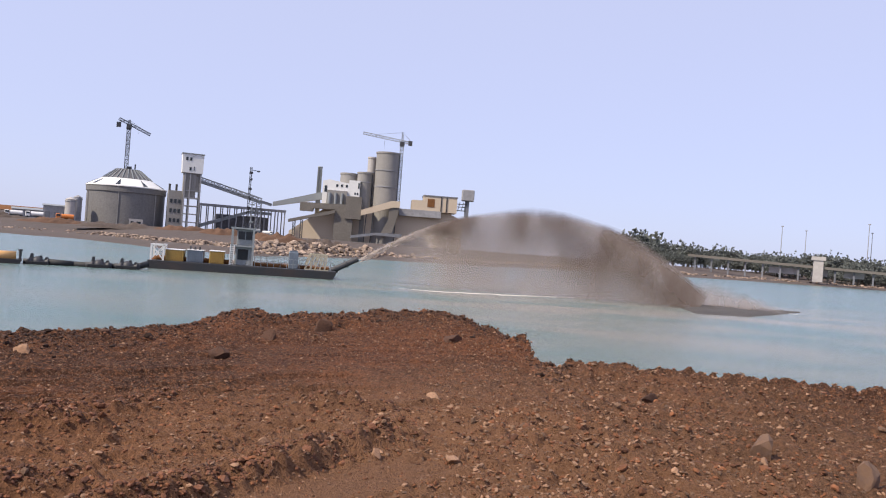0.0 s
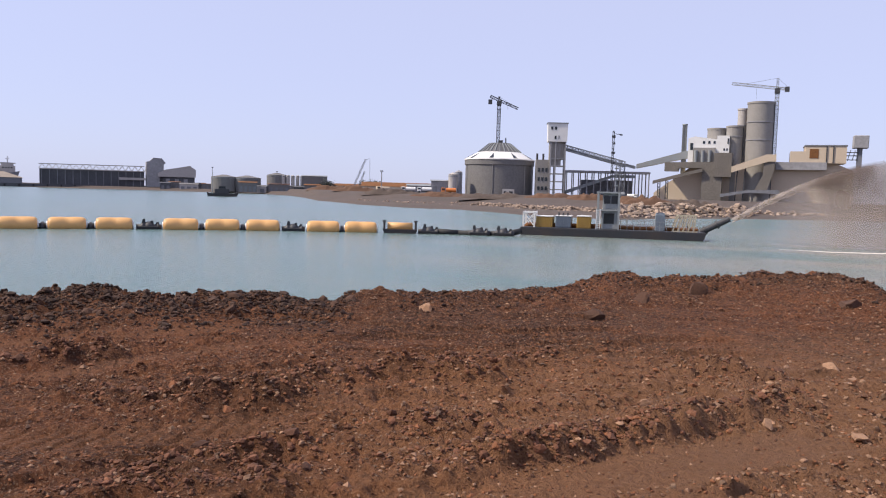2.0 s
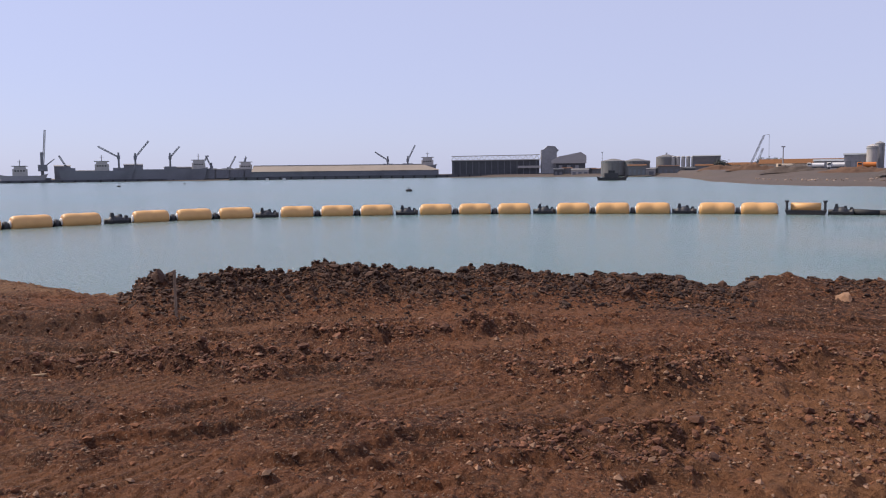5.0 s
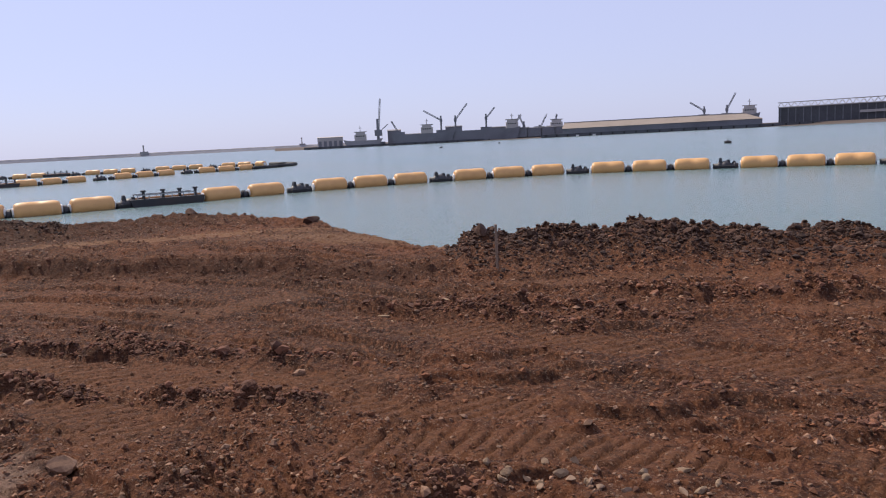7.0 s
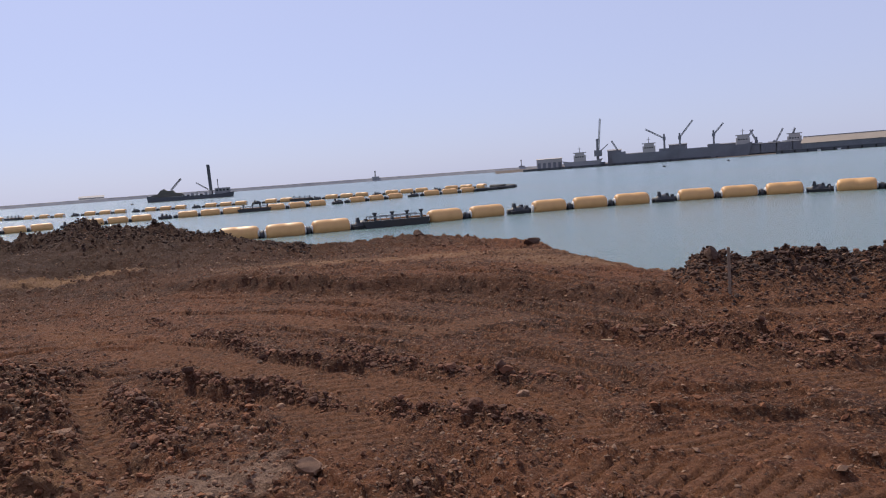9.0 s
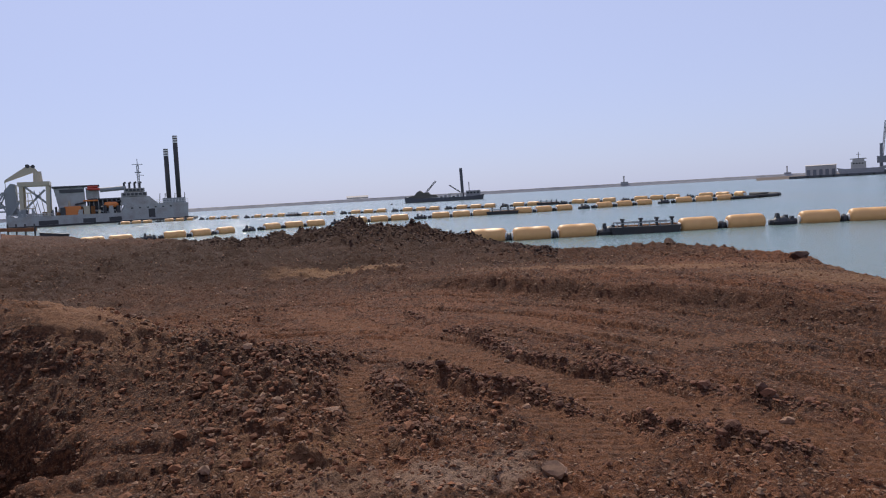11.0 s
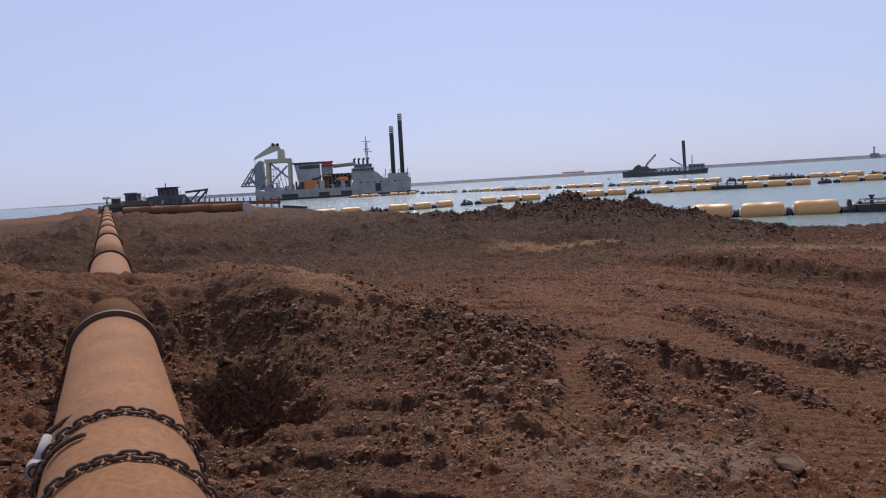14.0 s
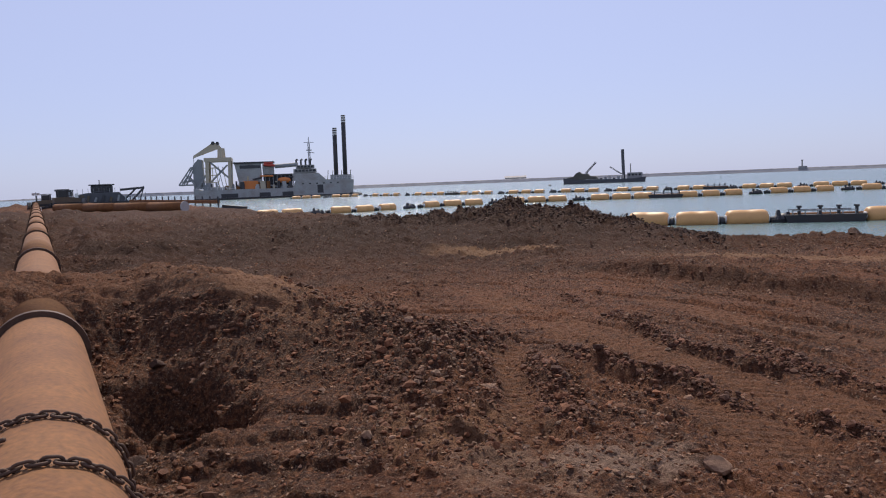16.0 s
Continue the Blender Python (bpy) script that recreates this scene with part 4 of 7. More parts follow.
def build_far_shore():
    az = np.arange(-75, 90.1, 0.25)
    t = np.concatenate([np.linspace(-10, 150, 70), np.geomspace(160, 1300, 26)])
    r = np.interp(az, F_AZ, F_R)[None] + t[:, None]
    a = az[None] + 0 * r
    z = shore_height(a, r)
    xyz = np.stack([-np.sin(np.radians(a)) * r, np.cos(np.radians(a)) * r, z], -1)
    tagged(grid_mesh("far_shore_ground", xyz[:, ::-1], SHORE_SOIL), "sandy brown far shore below the works", "ground", kind="structure")


build_far_shore()


def rock_heap(name, places, mat, label, seed, kind="stuff", category="rocks", plain=False):
    """Joined rough stones: places holds rows of x, y, z, size."""
    rng = np.random.default_rng(seed)
    bm = bmesh.new()
    bmesh.ops.create_icosphere(bm, subdivisions=1, radius=1.0)
    base = np.array([v.co[:] for v in bm.verts])
    tri = np.array([[v.index for v in f.verts] for f in bm.faces])
    bm.free()
    if plain:  # grit: eight faces are enough
        base = np.array([(1, 0, 0), (-1, 0, 0), (0, 1, 0), (0, -1, 0), (0, 0, 1), (0, 0, -1)], dtype=float)
        tri = np.array([(a, b, c) if (a == 0) ^ (b == 2) ^ (c == 4) else (b, a, c) for a in (0, 1) for b in (2, 3) for c in (4, 5)])
    n = len(places)
    shape = base[None] * (0.62 + 0.6 * rng.random((n, len(base), 1)))
    shape = shape * np.stack([0.75 + 0.6 * rng.random(n), 0.75 + 0.6 * rng.random(n), 0.5 + 0.4 * rng.random(n)], -1)[:, None]
    ang = rng.random(n) * 6.283
    tilt = (rng.random(n) - 0.5) * 1.2
    c, s = np.cos(ang)[:, None], np.sin(ang)[:, None]
    ct, st = np.cos(tilt)[:, None], np.sin(tilt)[:, None]
    x, y, z = shape[..., 0], shape[..., 1], shape[..., 2]
    y, z = y * ct - z * st, y * st + z * ct
    x, y = x * c - y * s, x * s + y * c
    v = np.stack([x, y, z], -1) * places[:, None, 3:4] + places[:, None, :3]
    f = (tri[None] + (np.arange(n) * len(base))[:, None, None]).reshape(-1, 3)
    return tagged(raw_mesh(name, v.reshape(-1, 3), f, mat, False), label, category, kind=kind)


def riprap():
    rng = np.random.default_rng(5)
    rows = []
    for az0, az1, n, off, up, size in ((14.5, 4.8, 1500, 22, 1.9, 0.85), (24.5, 14.0, 420, 48, 0.5, 0.5), (33, 24.5, 60, 45, 0.3, 0.4), (-30, 4.8, 500, 30, 0.8, 0.7)):
        az = az0 + (az1 - az0) * rng.random(n)
        g = rng.normal(size=n)
        r = np.interp(az, F_AZ, F_R) + off + g * 5.0
        hump = up * (0.6 + 0.8 * np.abs(np.sin(az * 1.9))) * np.exp(-g * g * 0.7)
        z = shore_height(az, r) + hump * rng.random(n) * 1.1
        rows.append(np.stack([-np.sin(np.radians(az)) * r, np.cos(np.radians(az)) * r, z, size * (0.5 + 0.9 * rng.random(n))], -1))
    rock_heap("riprap", np.concatenate(rows), ROCK, "heaped pale quarry rock along the far shore", 3)


riprap()


def windows(ob, cells, y, mat=GLASS, name="window"):
    for x0, x1, z0, z1 in cells:
        bm = bmesh.new()
        box(bm, x0, x1, y - 0.15, y + 0.05, z0, z1)
        part(name, bm, mat, ob)


def tower_crane(m, base, top, jib, counter, slope, label, mat, tip_y=0.0, peak=6.0):
    ob = thing("tower_crane", m, label, "tower crane", "tower cranes of the works")
    bm = bmesh.new()
    truss(bm, (0, 0, base), (0, 0, top), 1.8, 1.8, max(8, int((top - base) / 1.9)), 0.32)
    part("mast", bm, mat, ob)
    bm = bmesh.new()
    truss(bm, (0, 0, top + 1), (jib, tip_y, top + 1 + slope * abs(jib)), 1.3, 1.2, 12, 0.2)
    part("jib", bm, mat, ob)
    bm = bmesh.new()
    truss(bm, (0, 0, top + 1), (counter, -tip_y * 0.3, top + 1 - slope * abs(counter)), 1.3, 1.4, 4, 0.22)
    part("counter_jib", bm, mat, ob)
    bm = bmesh.new()
    box(bm, counter - 1.1, counter + 1.1, -1 - tip_y * 0.3, 1 - tip_y * 0.3, top - 1.2, top + 1.3)
    part("counterweight", bm, DARK, ob)
    bm = bmesh.new()
    box(bm, -1.3, 1.3, -1.5, 1.2, top - 1.6, top + 0.8)
    part("cab", bm, DARK, ob)
    bm = bmesh.new()
    truss(bm, (0, 0, top + 1), (0, 0, top + peak), 1.0, 1.0, 3, 0.2)
    part("peak", bm, mat, ob)
    bm = bmesh.new()
    beam(bm, (0, 0, top + peak), (jib * 0.7, tip_y * 0.7, top + 1.6 + slope * abs(jib) * 0.7), 0.1)
    beam(bm, (0, 0, top + peak), (counter, -tip_y * 0.3, top + 1.6), 0.1)
    beam(bm, (jib * 0.45, tip_y * 0.45, top + slope * abs(jib) * 0.45), (jib * 0.45, tip_y * 0.45, top - 4), 0.08)
    part("stay", bm, DARK, ob)
    return ob


WORKS = 420.0
W1 = seen_from(22.6, WORKS)


def storage_dome():
    ob = thing("storage_dome", W1, "round grey concrete storage hall with a white unfinished cone roof", "storage hall")
    bm = bmesh.new()
    lathe(bm, [(19.2, 1.0), (19.2, 21.2), (19.7, 21.3), (19.7, 24.0), (19.0, 24.1)], 64, pose(0, 20, 0))
    part("drum_wall", bm, TANK, ob, smooth=False)
    bm = bmesh.new()
    lathe(bm, [(20.0, 24.0), (20.0, 24.5), (12.4, 28.6), (12.2, 28.4)], 64, pose(0, 20, 0))
    part("roof_skirt", bm, WHITE, ob, "white sheeted lower roof")
    bm = bmesh.new()
    lathe(bm, [(12.3, 28.5), (6.2, 33.4), (6.0, 33.9), (5.6, 33.9)], 48, pose(0, 20, 0))
    part("roof_cone", bm, material("grey_roof_lining", (0.12, 0.12, 0.13), 0.8, vary=0.2, scale=0.3), ob, "bare grey upper cone")
    for k in range(28):
        t = 2 * math.pi * k / 28
        c, s = math.cos(t), math.sin(t)
        bm = bmesh.new()
        beam(bm, (12.4 * c, 20 + 12.4 * s, 28.7), (6.2 * c, 20 + 6.2 * s, 33.7), 0.4)
        part("rafter", bm, GREY, ob)
    # open wedges in the sheeting
    for k in range(9):
        t = 2 * math.pi * (k + 0.42) / 9
        bm = bmesh.new()
        p = [Vector((r * math.cos(t + dt), 20 + r * math.sin(t + dt), z)) for r, z, dt in ((19.4, 24.95, -0.06), (19.4, 24.95, 0.06), (14.0, 27.9, 0.0))]
        nrm = Vector((math.cos(t), math.sin(t), 1.8)).normalized() * 0.12
        v = [bm.verts.new(q) for q in p] + [bm.verts.new(q + nrm) for q in p]
        bm.faces.new(v[3:])
        for i in range(3):
            bm.faces.new((v[i], v[(i + 1) % 3], v[3 + (i + 1) % 3], v[3 + i]))
        part("roof_opening", bm, GLASS, ob, "dark open wedge in the roof")
    bm = bmesh.new()
    box(bm, -1.0, 1.6, 18, 22, 33.5, 35.5)
    bar(bm, (3.2, 20, 33.5), (3.2, 20, 37.0), 0.35)
    part("roof_hatch", bm, DARK, ob)
    for k in range(3):
        t = -math.pi * (0.24 + 0.32 * k)
        c, s = math.cos(t), math.sin(t)
        bm = bmesh.new()
        beam(bm, (19.3 * c, 20 + 19.3 * s, 3), (19.3 * c, 20 + 19.3 * s, 21.3), 0.5)
        part("pilaster", bm, CONCRETE, ob)
    bm = bmesh.new()
    box(bm, 2.0, 8.5, -3.0, 0.2, 3.5, 8.0)
    ent = part("entrance", bm, PORT_PALE, ob, "pale entrance block")
    windows(ent, [(2.8, 4.2, 4.6, 6.8), (5.6, 7.6, 4.6, 6.8)], -3.0)
    return ob


storage_dome()
tower_crane(W1 @ pose(-1.2, 18, 0), 33.0, 56.8, 10.6, -5.0, -0.42, "dark tower crane standing through the dome roof", DARK, 0, 3.0)


def transfer_tower():
    ob = thing("transfer_tower", W1, "tall slim conveyor transfer tower with a white sheeted head", "tower")
    bm = bmesh.new()
    prism(bm, [(25.8, 34.2), (36.0, 34.2), (36.2, 44.0), (25.5, 44.0)], 0, 9)
    head = part("head", bm, WHITE, ob)
    bm = bmesh.new()
    box(bm, 25.2, 36.5, -0.4, 9.4, 44.0, 44.4)
    part("roof", bm, GREY, ob)
    windows(head, [(27.2, 28.3, 40.6, 42.2), (29.2, 30.3, 40.6, 42.2), (29.2, 30.2, 35.4, 37.2), (31.3, 31.7, 35.6, 37.6)], 0)
    bm = bmesh.new()
    box(bm, 26.8, 33.0, 1, 8, 21.5, 34.2)
    part("shaft", bm, CONCRETE, ob, "dusty grey lower shaft")
    bm = bmesh.new()
    box(bm, 33.0, 35.0, 1.5, 7.5, 25, 34.2)
    part("stair_shaft", bm, CONCRETE, ob)
    for x in (27.4, 30.0, 35.2):
        for y in (0.6, 8.4):
            bm = bmesh.new()
            beam(bm, (x, y, 2), (x, y, 34), 0.7)
            part("column", bm, PORT_GREY, ob)
    for z in (8.5, 12.8, 17.0, 21.2, 25.0):
        bm = bmesh.new()
        box(bm, 27.0, 35.6, 0.3, 8.7, z - 0.25, z + 0.25)
        part("platform", bm, PORT_GREY, ob)
    bm = bmesh.new()
    box(bm, 20.0, 27.2, 3, 14, 2, 24.5)
    b = part("dump_station", bm, CONCRETE, ob, "grey side building of the tower")
    windows(b, [(21 + 2.0 * k, 22.2 + 2.0 * k, z, z + 2) for k in range(3) for z in (8, 13, 18)], 3)
    for x in (20.6, 24.0):
        bm = bmesh.new()
        bar(bm, (x, 8, 24.5), (x, 8, 28.0), 0.6)
        part("filter", bm, DARK, ob)
    return ob


transfer_tower()


def conveyor_bridge():
    ob = thing("conveyor_gallery", W1, "sloping steel lattice conveyor gallery on trestles", "conveyor")
    bm = bmesh.new()
    truss(bm, (35.0, 4, 31.5), (67.5, 4, 23.2), 2.6, 3.0, 22, 0.34)
    part("lattice", bm, STEEL, ob)
    bm = bmesh.new()
    beam(bm, (35.0, 4, 30.6), (67.5, 4, 22.3), 1.6)
    part("belt", bm, GREY, ob)
    bm = bmesh.new()
    truss(bm, (66.5, 4, 3), (66.5, 4, 22.5), 1.6, 2.6, 8, 0.3)
    part("trestle", bm, STEEL, ob)
    bm = bmesh.new()
    beam(bm, (67.5, 4, 22.8), (73.5, 6, 21.6), 1.4)
    part("chute", bm, GREY, ob)
    return ob


conveyor_bridge()


def long_gallery():
    """The flat-roofed open gallery behind the shore."""
    ob = thing("open_gallery", W1, "long dark open-sided gallery on many columns", "gallery")
    bm = bmesh.new()
    box(bm, 35.5, 82, 6, 16, 18.2, 19.3)
    part("roof", bm, PORT_GREY, ob)
    for k in range(13):
        for y in (6.4, 15.5):
            bm = bmesh.new()
            beam(bm, (37 + 3.7 * k, y, 3), (37 + 3.7 * k, y, 18.3), 0.55)
            part("column", bm, PORT_GREY, ob)
    bm = bmesh.new()
    prism(bm, [(36, 6.0), (36, 8.0), (62, 17.4), (74, 17.4), (74, 15.8), (62, 15.8)], 7.2, 9.4)
    part("inclined_belt", bm, GREY, ob)
    bm = bmesh.new()
    box(bm, 46, 74, 15, 24, 2, 14.5)
    part("back_wall", bm, PORT_DARK, ob)
    return ob


long_gallery()


def light_tower():
    ob = thing("lattice_mast", W1 @ pose(59.3, -6, 0), "slender lattice mast with lamps and dishes", "mast")
    bm = bmesh.new()
    truss(bm, (0, 0, 3), (0.4, 0, 40.0), 0.9, 0.9, 24, 0.16)
    part("lattice", bm, DARK, ob)
    for k, z in enumerate((18, 22.5, 28, 33, 36.5)):
        bm = bmesh.new()
        box(bm, -0.4 + (k % 2) * 0.8, 1.3, -0.9, 0.6, z, z + 1.1)
        part("lamp_box", bm, DARK, ob)
    bm = bmesh.new()
    beam(bm, (0.4, 0, 38.6), (4.4, 0, 38.2), 0.3)
    box(bm, 3.6, 5.0, -0.4, 0.4, 37.7, 38.5)
    part("arm", bm, DARK, ob)


light_tower()
W2 = seen_from(4.6, WORKS)


def silo(name_at, x0, x1, z0, z1, y, label, mat=CONCRETE, band=None):
    ob = thing("silo", W2 @ pose((x0 + x1) / 2, y, 0), label, "silo", "silos of the works")
    r = (x1 - x0) / 2
    bm = bmesh.new()
    lathe(bm, [(r, z0), (r, z1 - 1.0), (r + 0.25, z1 - 0.9), (r + 0.25, z1), (r - 0.4, z1 + 0.1)], 40)
    part("barrel", bm, mat, ob, smooth=False)
    for z in band or ():
        bm = bmesh.new()
        lathe(bm, [(r + 0.02, z), (r + 0.3, z), (r + 0.3, z + 0.5), (r + 0.02, z + 0.5)], 40)
        part("ring", bm, PORT_GREY, ob)
    bm = bmesh.new()
    beam(bm, (r * 0.98, -r * 0.3, z0), (r * 0.98, -r * 0.3, z1), 0.5)
    part("ladder", bm, DARK, ob)
    return ob


silo("main", -6.3, 6.7, 2, 55.4, 8, "tallest grey concrete silo with a dusty lower half", CONCRETE, (45.0, 36.0))
silo("side", -10.9, -6.2, 2, 53.0, 14, "narrow pale silo behind the tallest one", PORT_PALE, (44.0,))
silo("mid", -16.0, -7.6, 2, 43.7, 10, "medium grey concrete silo", CONCRETE, (38.0,))
silo("low", -25.7, -16.2, 2, 43.0, 16, "short wide silo with a pale rim", CONCRETE)
tower_crane(W2 @ pose(7.4, 12, 0), 2.0, 62.0, -22.0, 4.5, 0.17, "grey tower crane beside the tall silo", STEEL, 6)


def chimney():
    ob = thing("chimney", W2 @ pose(-36.8, 10, 0), "slim grey steel chimney", "chimney")
    bm = bmesh.new()
    lathe(bm, [(1.35, 2), (1.25, 44.2), (1.4, 44.3), (1.4, 45.0), (1.0, 45.0)], 20)
    part("flue", bm, GREY, ob, smooth=True)


chimney()


def plant_house():
    ob = thing("packing_plant", W2, "white sheeted plant house with small dark windows", "plant building")
    bm = bmesh.new()
    prism(bm, [(-34.2, 24), (-34.2, 37.0), (-31, 38.0), (-20.0, 36.4), (-20.0, 24)], 4, 14)
    a = part("upper_house", bm, WHITE, ob)
    windows(a, [(-27 + 2.6 * k, -25.9 + 2.6 * k, 34.2, 35.6) for k in range(3)] + [(-33.2, -31.8, 31, 34.5)], 4)
    bm = bmesh.new()
    box(bm, -20.0, -14.0, 4, 12, 24, 38.4)
    b = part("stair_house", bm, WHITE, ob)
    windows(b, [(-16.8, -16.0, 30.6, 31.8), (-15.4, -14.7, 30.6, 31.8), (-15.0, -14.3, 34, 37)], 4)
    bm = bmesh.new()
    box(bm, -31.5, -20.6, 1.5, 4, 23.5, 32.0)
    part("filter_house", bm, CONCRETE, ob)
    for k in range(3):
        bm = bmesh.new()
        bar(bm, (-30 + 3.4 * k, 0.8, 24), (-30 + 3.4 * k, 0.8, 30.5), 0.9, seg=12)
        part("duct", bm, GREY, ob)


plant_house()


def conveyor_hall():
    """The huge beige store with its conveyor galleries."""
    ob = thing("clinker_store", W2, "long beige store wall under heavy concrete conveyor galleries", "store building")
    bm = bmesh.new()
    prism(bm, [(-51, 2), (-51, 8.2), (-30, 24.0), (36, 24.4), (44, 21), (44, 2)], 6, 46)
    part("store_wall", bm, BEIGE, ob)
    bm = bmesh.new()
    prism(bm, [(-45.2, 19.6), (-45.2, 24.2), (-20.5, 24.6), (-20.5, 19.6), (-26, 19.6), (-26.5, 21.4), (-38, 21.4), (-38.5, 19.6)], -1, 5)
    part("gallery", bm, GALLERY, ob)
    bm = bmesh.new()
    box(bm, -26.4, -16.6, -2, 4, 2, 20.5)
    part("pier", bm, GALLERY, ob, "massive concrete pier")
    bm = bmesh.new()
    box(bm, -20.8, -12.2, -3, 4.5, 17.0, 29.2)
    part("transfer_block", bm, GALLERY, ob)
    bm = bmesh.new()
    prism(bm, [(-50.6, 12.8), (-50.6, 14.4), (-26, 21.2), (-26, 19.4)], -4, -1.4)
    part("lower_belt", bm, GALLERY, ob)
    bm = bmesh.new()
    prism(bm, [(-12.2, 19.2), (-12.2, 22.2), (4.0, 28.4), (8.4, 28.4), (8.4, 24.9), (5, 24.9)], -4.2, -1.0)
    part("upper_belt", bm, BEIGE, ob, "dusty beige inclined gallery")
    bm = bmesh.new()
    prism(bm, [(3.0, 26), (8.4, 26), (7.6, 20), (5.0, 11), (-1.0, 10.4), (2.6, 18)], -3.6, 5.5)
    part("dust_chute", bm, GALLERY, ob, "grey discharge chute")
    for x in (-9.2, -5.6):
        bm = bmesh.new()
        beam(bm, (x, -2.5, 22), (x - 0.8, -2.5, 3), 0.55)
        part("strut", bm, DARK, ob)
    for x in (-47.5, -43.5):
        bm = bmesh.new()
        truss(bm, (x, -2.5, 3), (x, -2.5, 14.5), 1.2, 1.2, 5, 0.24)
        part("trestle", bm, DARK, ob)
    bm = bmesh.new()
    box(bm, 8.4, 31.5, 2.4, 5.8, 21.2, 25.0)
    part("cross_gallery", bm, PORT_GREY, ob)
    bm = bmesh.new()
    prism(bm, [(-17, 6.6), (-17, 8.2), (-4, 10.6), (10.5, 10.8), (10.5, 8.8), (-4, 9.2)], -5, -2.4)
    part("shore_belt", bm, PORT_DARK, ob)
    bm = bmesh.new()
    box(bm, 21.6, 40.0, 3, 20, 24.6, 33.0)
    c = part("roof_house", bm, BEIGE, ob, "beige box house on the roof")
    windows(c, [(23.6, 27.6, 27.0, 31.6)], 3, RUST_PIPE, "shutter")
    for x in (31.2, 34.2):
        bm = bmesh.new()
        box(bm, x - 0.25, x + 0.25, 2.6, 3.0, 24.6, 33)
        part("mullion", bm, DARK, c)
    bm = bmesh.new()
    box(bm, 21.3, 40.3, 2.7, 20.3, 33.0, 33.6)
    part("roof_edge", bm, PORT_DARK, c)
    bm = bmesh.new()
    box(bm, 15.0, 21.6, 3, 18, 24.6, 30.4)
    part("roof_annex", bm, BEIGE, ob)
    bm = bmesh.new()
    box(bm, 42.6, 49.2, 2, 8, 32.0, 38.2, bevel=0.3)
    t = part("hopper_head", bm, PORT_GREY, ob, "grey hopper head on a stalk")
    bm = bmesh.new()
    box(bm, 44.6, 46.8, 4, 6.5, 20, 32)
    part("stalk", bm, PORT_DARK, t)
    bm = bmesh.new()
    for z in (26.4, 28.4, 30.0):
        beam(bm, (39.5, 4, z), (45.0, 4, z), 0.4)
    for x in (40.5, 42.5, 44.3):
        beam(bm, (x, 4, 26), (x + 1.2, 4, 31), 0.3)
    part("catwalk", bm, DARK, t)
    # rising gallery to the store's upper end
    bm = bmesh.new()
    prism(bm, [(-61, 21.2), (-61, 23.4), (-36, 30.6), (-32, 30.6), (-32, 27.4)], 8, 12)
    part("rising_gallery", bm, GREY, ob)


conveyor_hall()


def small_tank(az, d, w, z0, z1, label, mat=PORT_GREY, cone=1.2):
    ob = thing("storage_tank", seen_from(az, d), label, "tank", "storage tanks of the harbour")
    r = w / 2
    bm = bmesh.new()
    lathe(bm, [(r, z0), (r, z1), (r + 0.15, z1 + 0.1), (r * 0.15, z1 + cone)], 28, pose(0, r, 0))
    part("shell", bm, mat, ob)
    bm = bmesh.new()
    lathe(bm, [(r + 0.02, z1 - 1.0), (r + 0.2, z1 - 1.0), (r + 0.2, z1 - 0.6), (r + 0.02, z1 - 0.6)], 28, pose(0, r, 0))
    part("wind_girder", bm, GREY, ob)
    bm = bmesh.new()
    for s in (-0.35, 0.35):
        beam(bm, (r * 0.5 + s, r - r * 0.88, z0), (r * 0.5 + s, r - r * 0.88, z1 + 0.8), 0.12)
    part("ladder", bm, STEEL, ob)
    return ob


def shed(az, d, w, depth, z0, z1, ridge, label, wall=PORT_PALE, roof=PORT_GREY, bays=6, turn=0.0):
    ob = thing("shed", seen_from(az, d, 0, turn), label, "shed", "sheds of the harbour")
    bm = bmesh.new()
    box(bm, -w / 2, w / 2, 0, depth, z0, z1)
    part("wall", bm, wall, ob)
    bm = bmesh.new()
    h = depth / 2
    vs = [bm.verts.new(p) for p in ((-w / 2 - 0.5, -0.5, z1), (w / 2 + 0.5, -0.5, z1), (w / 2 + 0.5, h, z1 + ridge), (-w / 2 - 0.5, h, z1 + ridge), (-w / 2 - 0.5, depth + 0.5, z1), (w / 2 + 0.5, depth + 0.5, z1))]
    for q in ((0, 1, 2, 3), (3, 2, 5, 4), (0, 3, 4), (1, 5, 2), (0, 4, 5, 1)):
        bm.faces.new([vs[i] for i in q])
    part("roof", bm, roof, ob)
    for k in range(bays):
        x = -w / 2 + (k + 0.5) * w / bays
        bm = bmesh.new()
        box(bm, x - w / bays * 0.28, x + w / bays * 0.28, -0.2, 0.1, z0 + 0.2, z0 + (z1 - z0) * 0.62)
        part("doorway", bm, PORT_DARK, ob)
    return ob


small_tank(26.0, 415, 5.0, 3, 15.0, "slim pale tank beside the dome", PORT_PALE)
small_tank(25.6, 424, 4.2, 3, 16.5, "slim grey tank beside the dome", PORT_GREY)
shed(26.8, 420, 12.0, 10, 3.5, 11.4, 0.8, "low grey shed beside the dome", PORT_GREY, GREY, 3)
for az, w, top in ((38.9, 18, 16.8), (41.0, 24, 13.6), (42.6, 22, 13.8)):
    small_tank(az, 700, w, 1, top, "broad grey oil tank behind the beach", TANK, 2.2)
for k in range(5):
    small_tank(38.45 - 0.34 * k, 700, 3.3, 1, 16.6, "one of a row of slim pale tanks", PORT_PALE, 0.6)
shed(36.2, 690, 22, 14, 1, 16.6, 1.0, "grey works building behind the beach", TANK, GREY, 5)
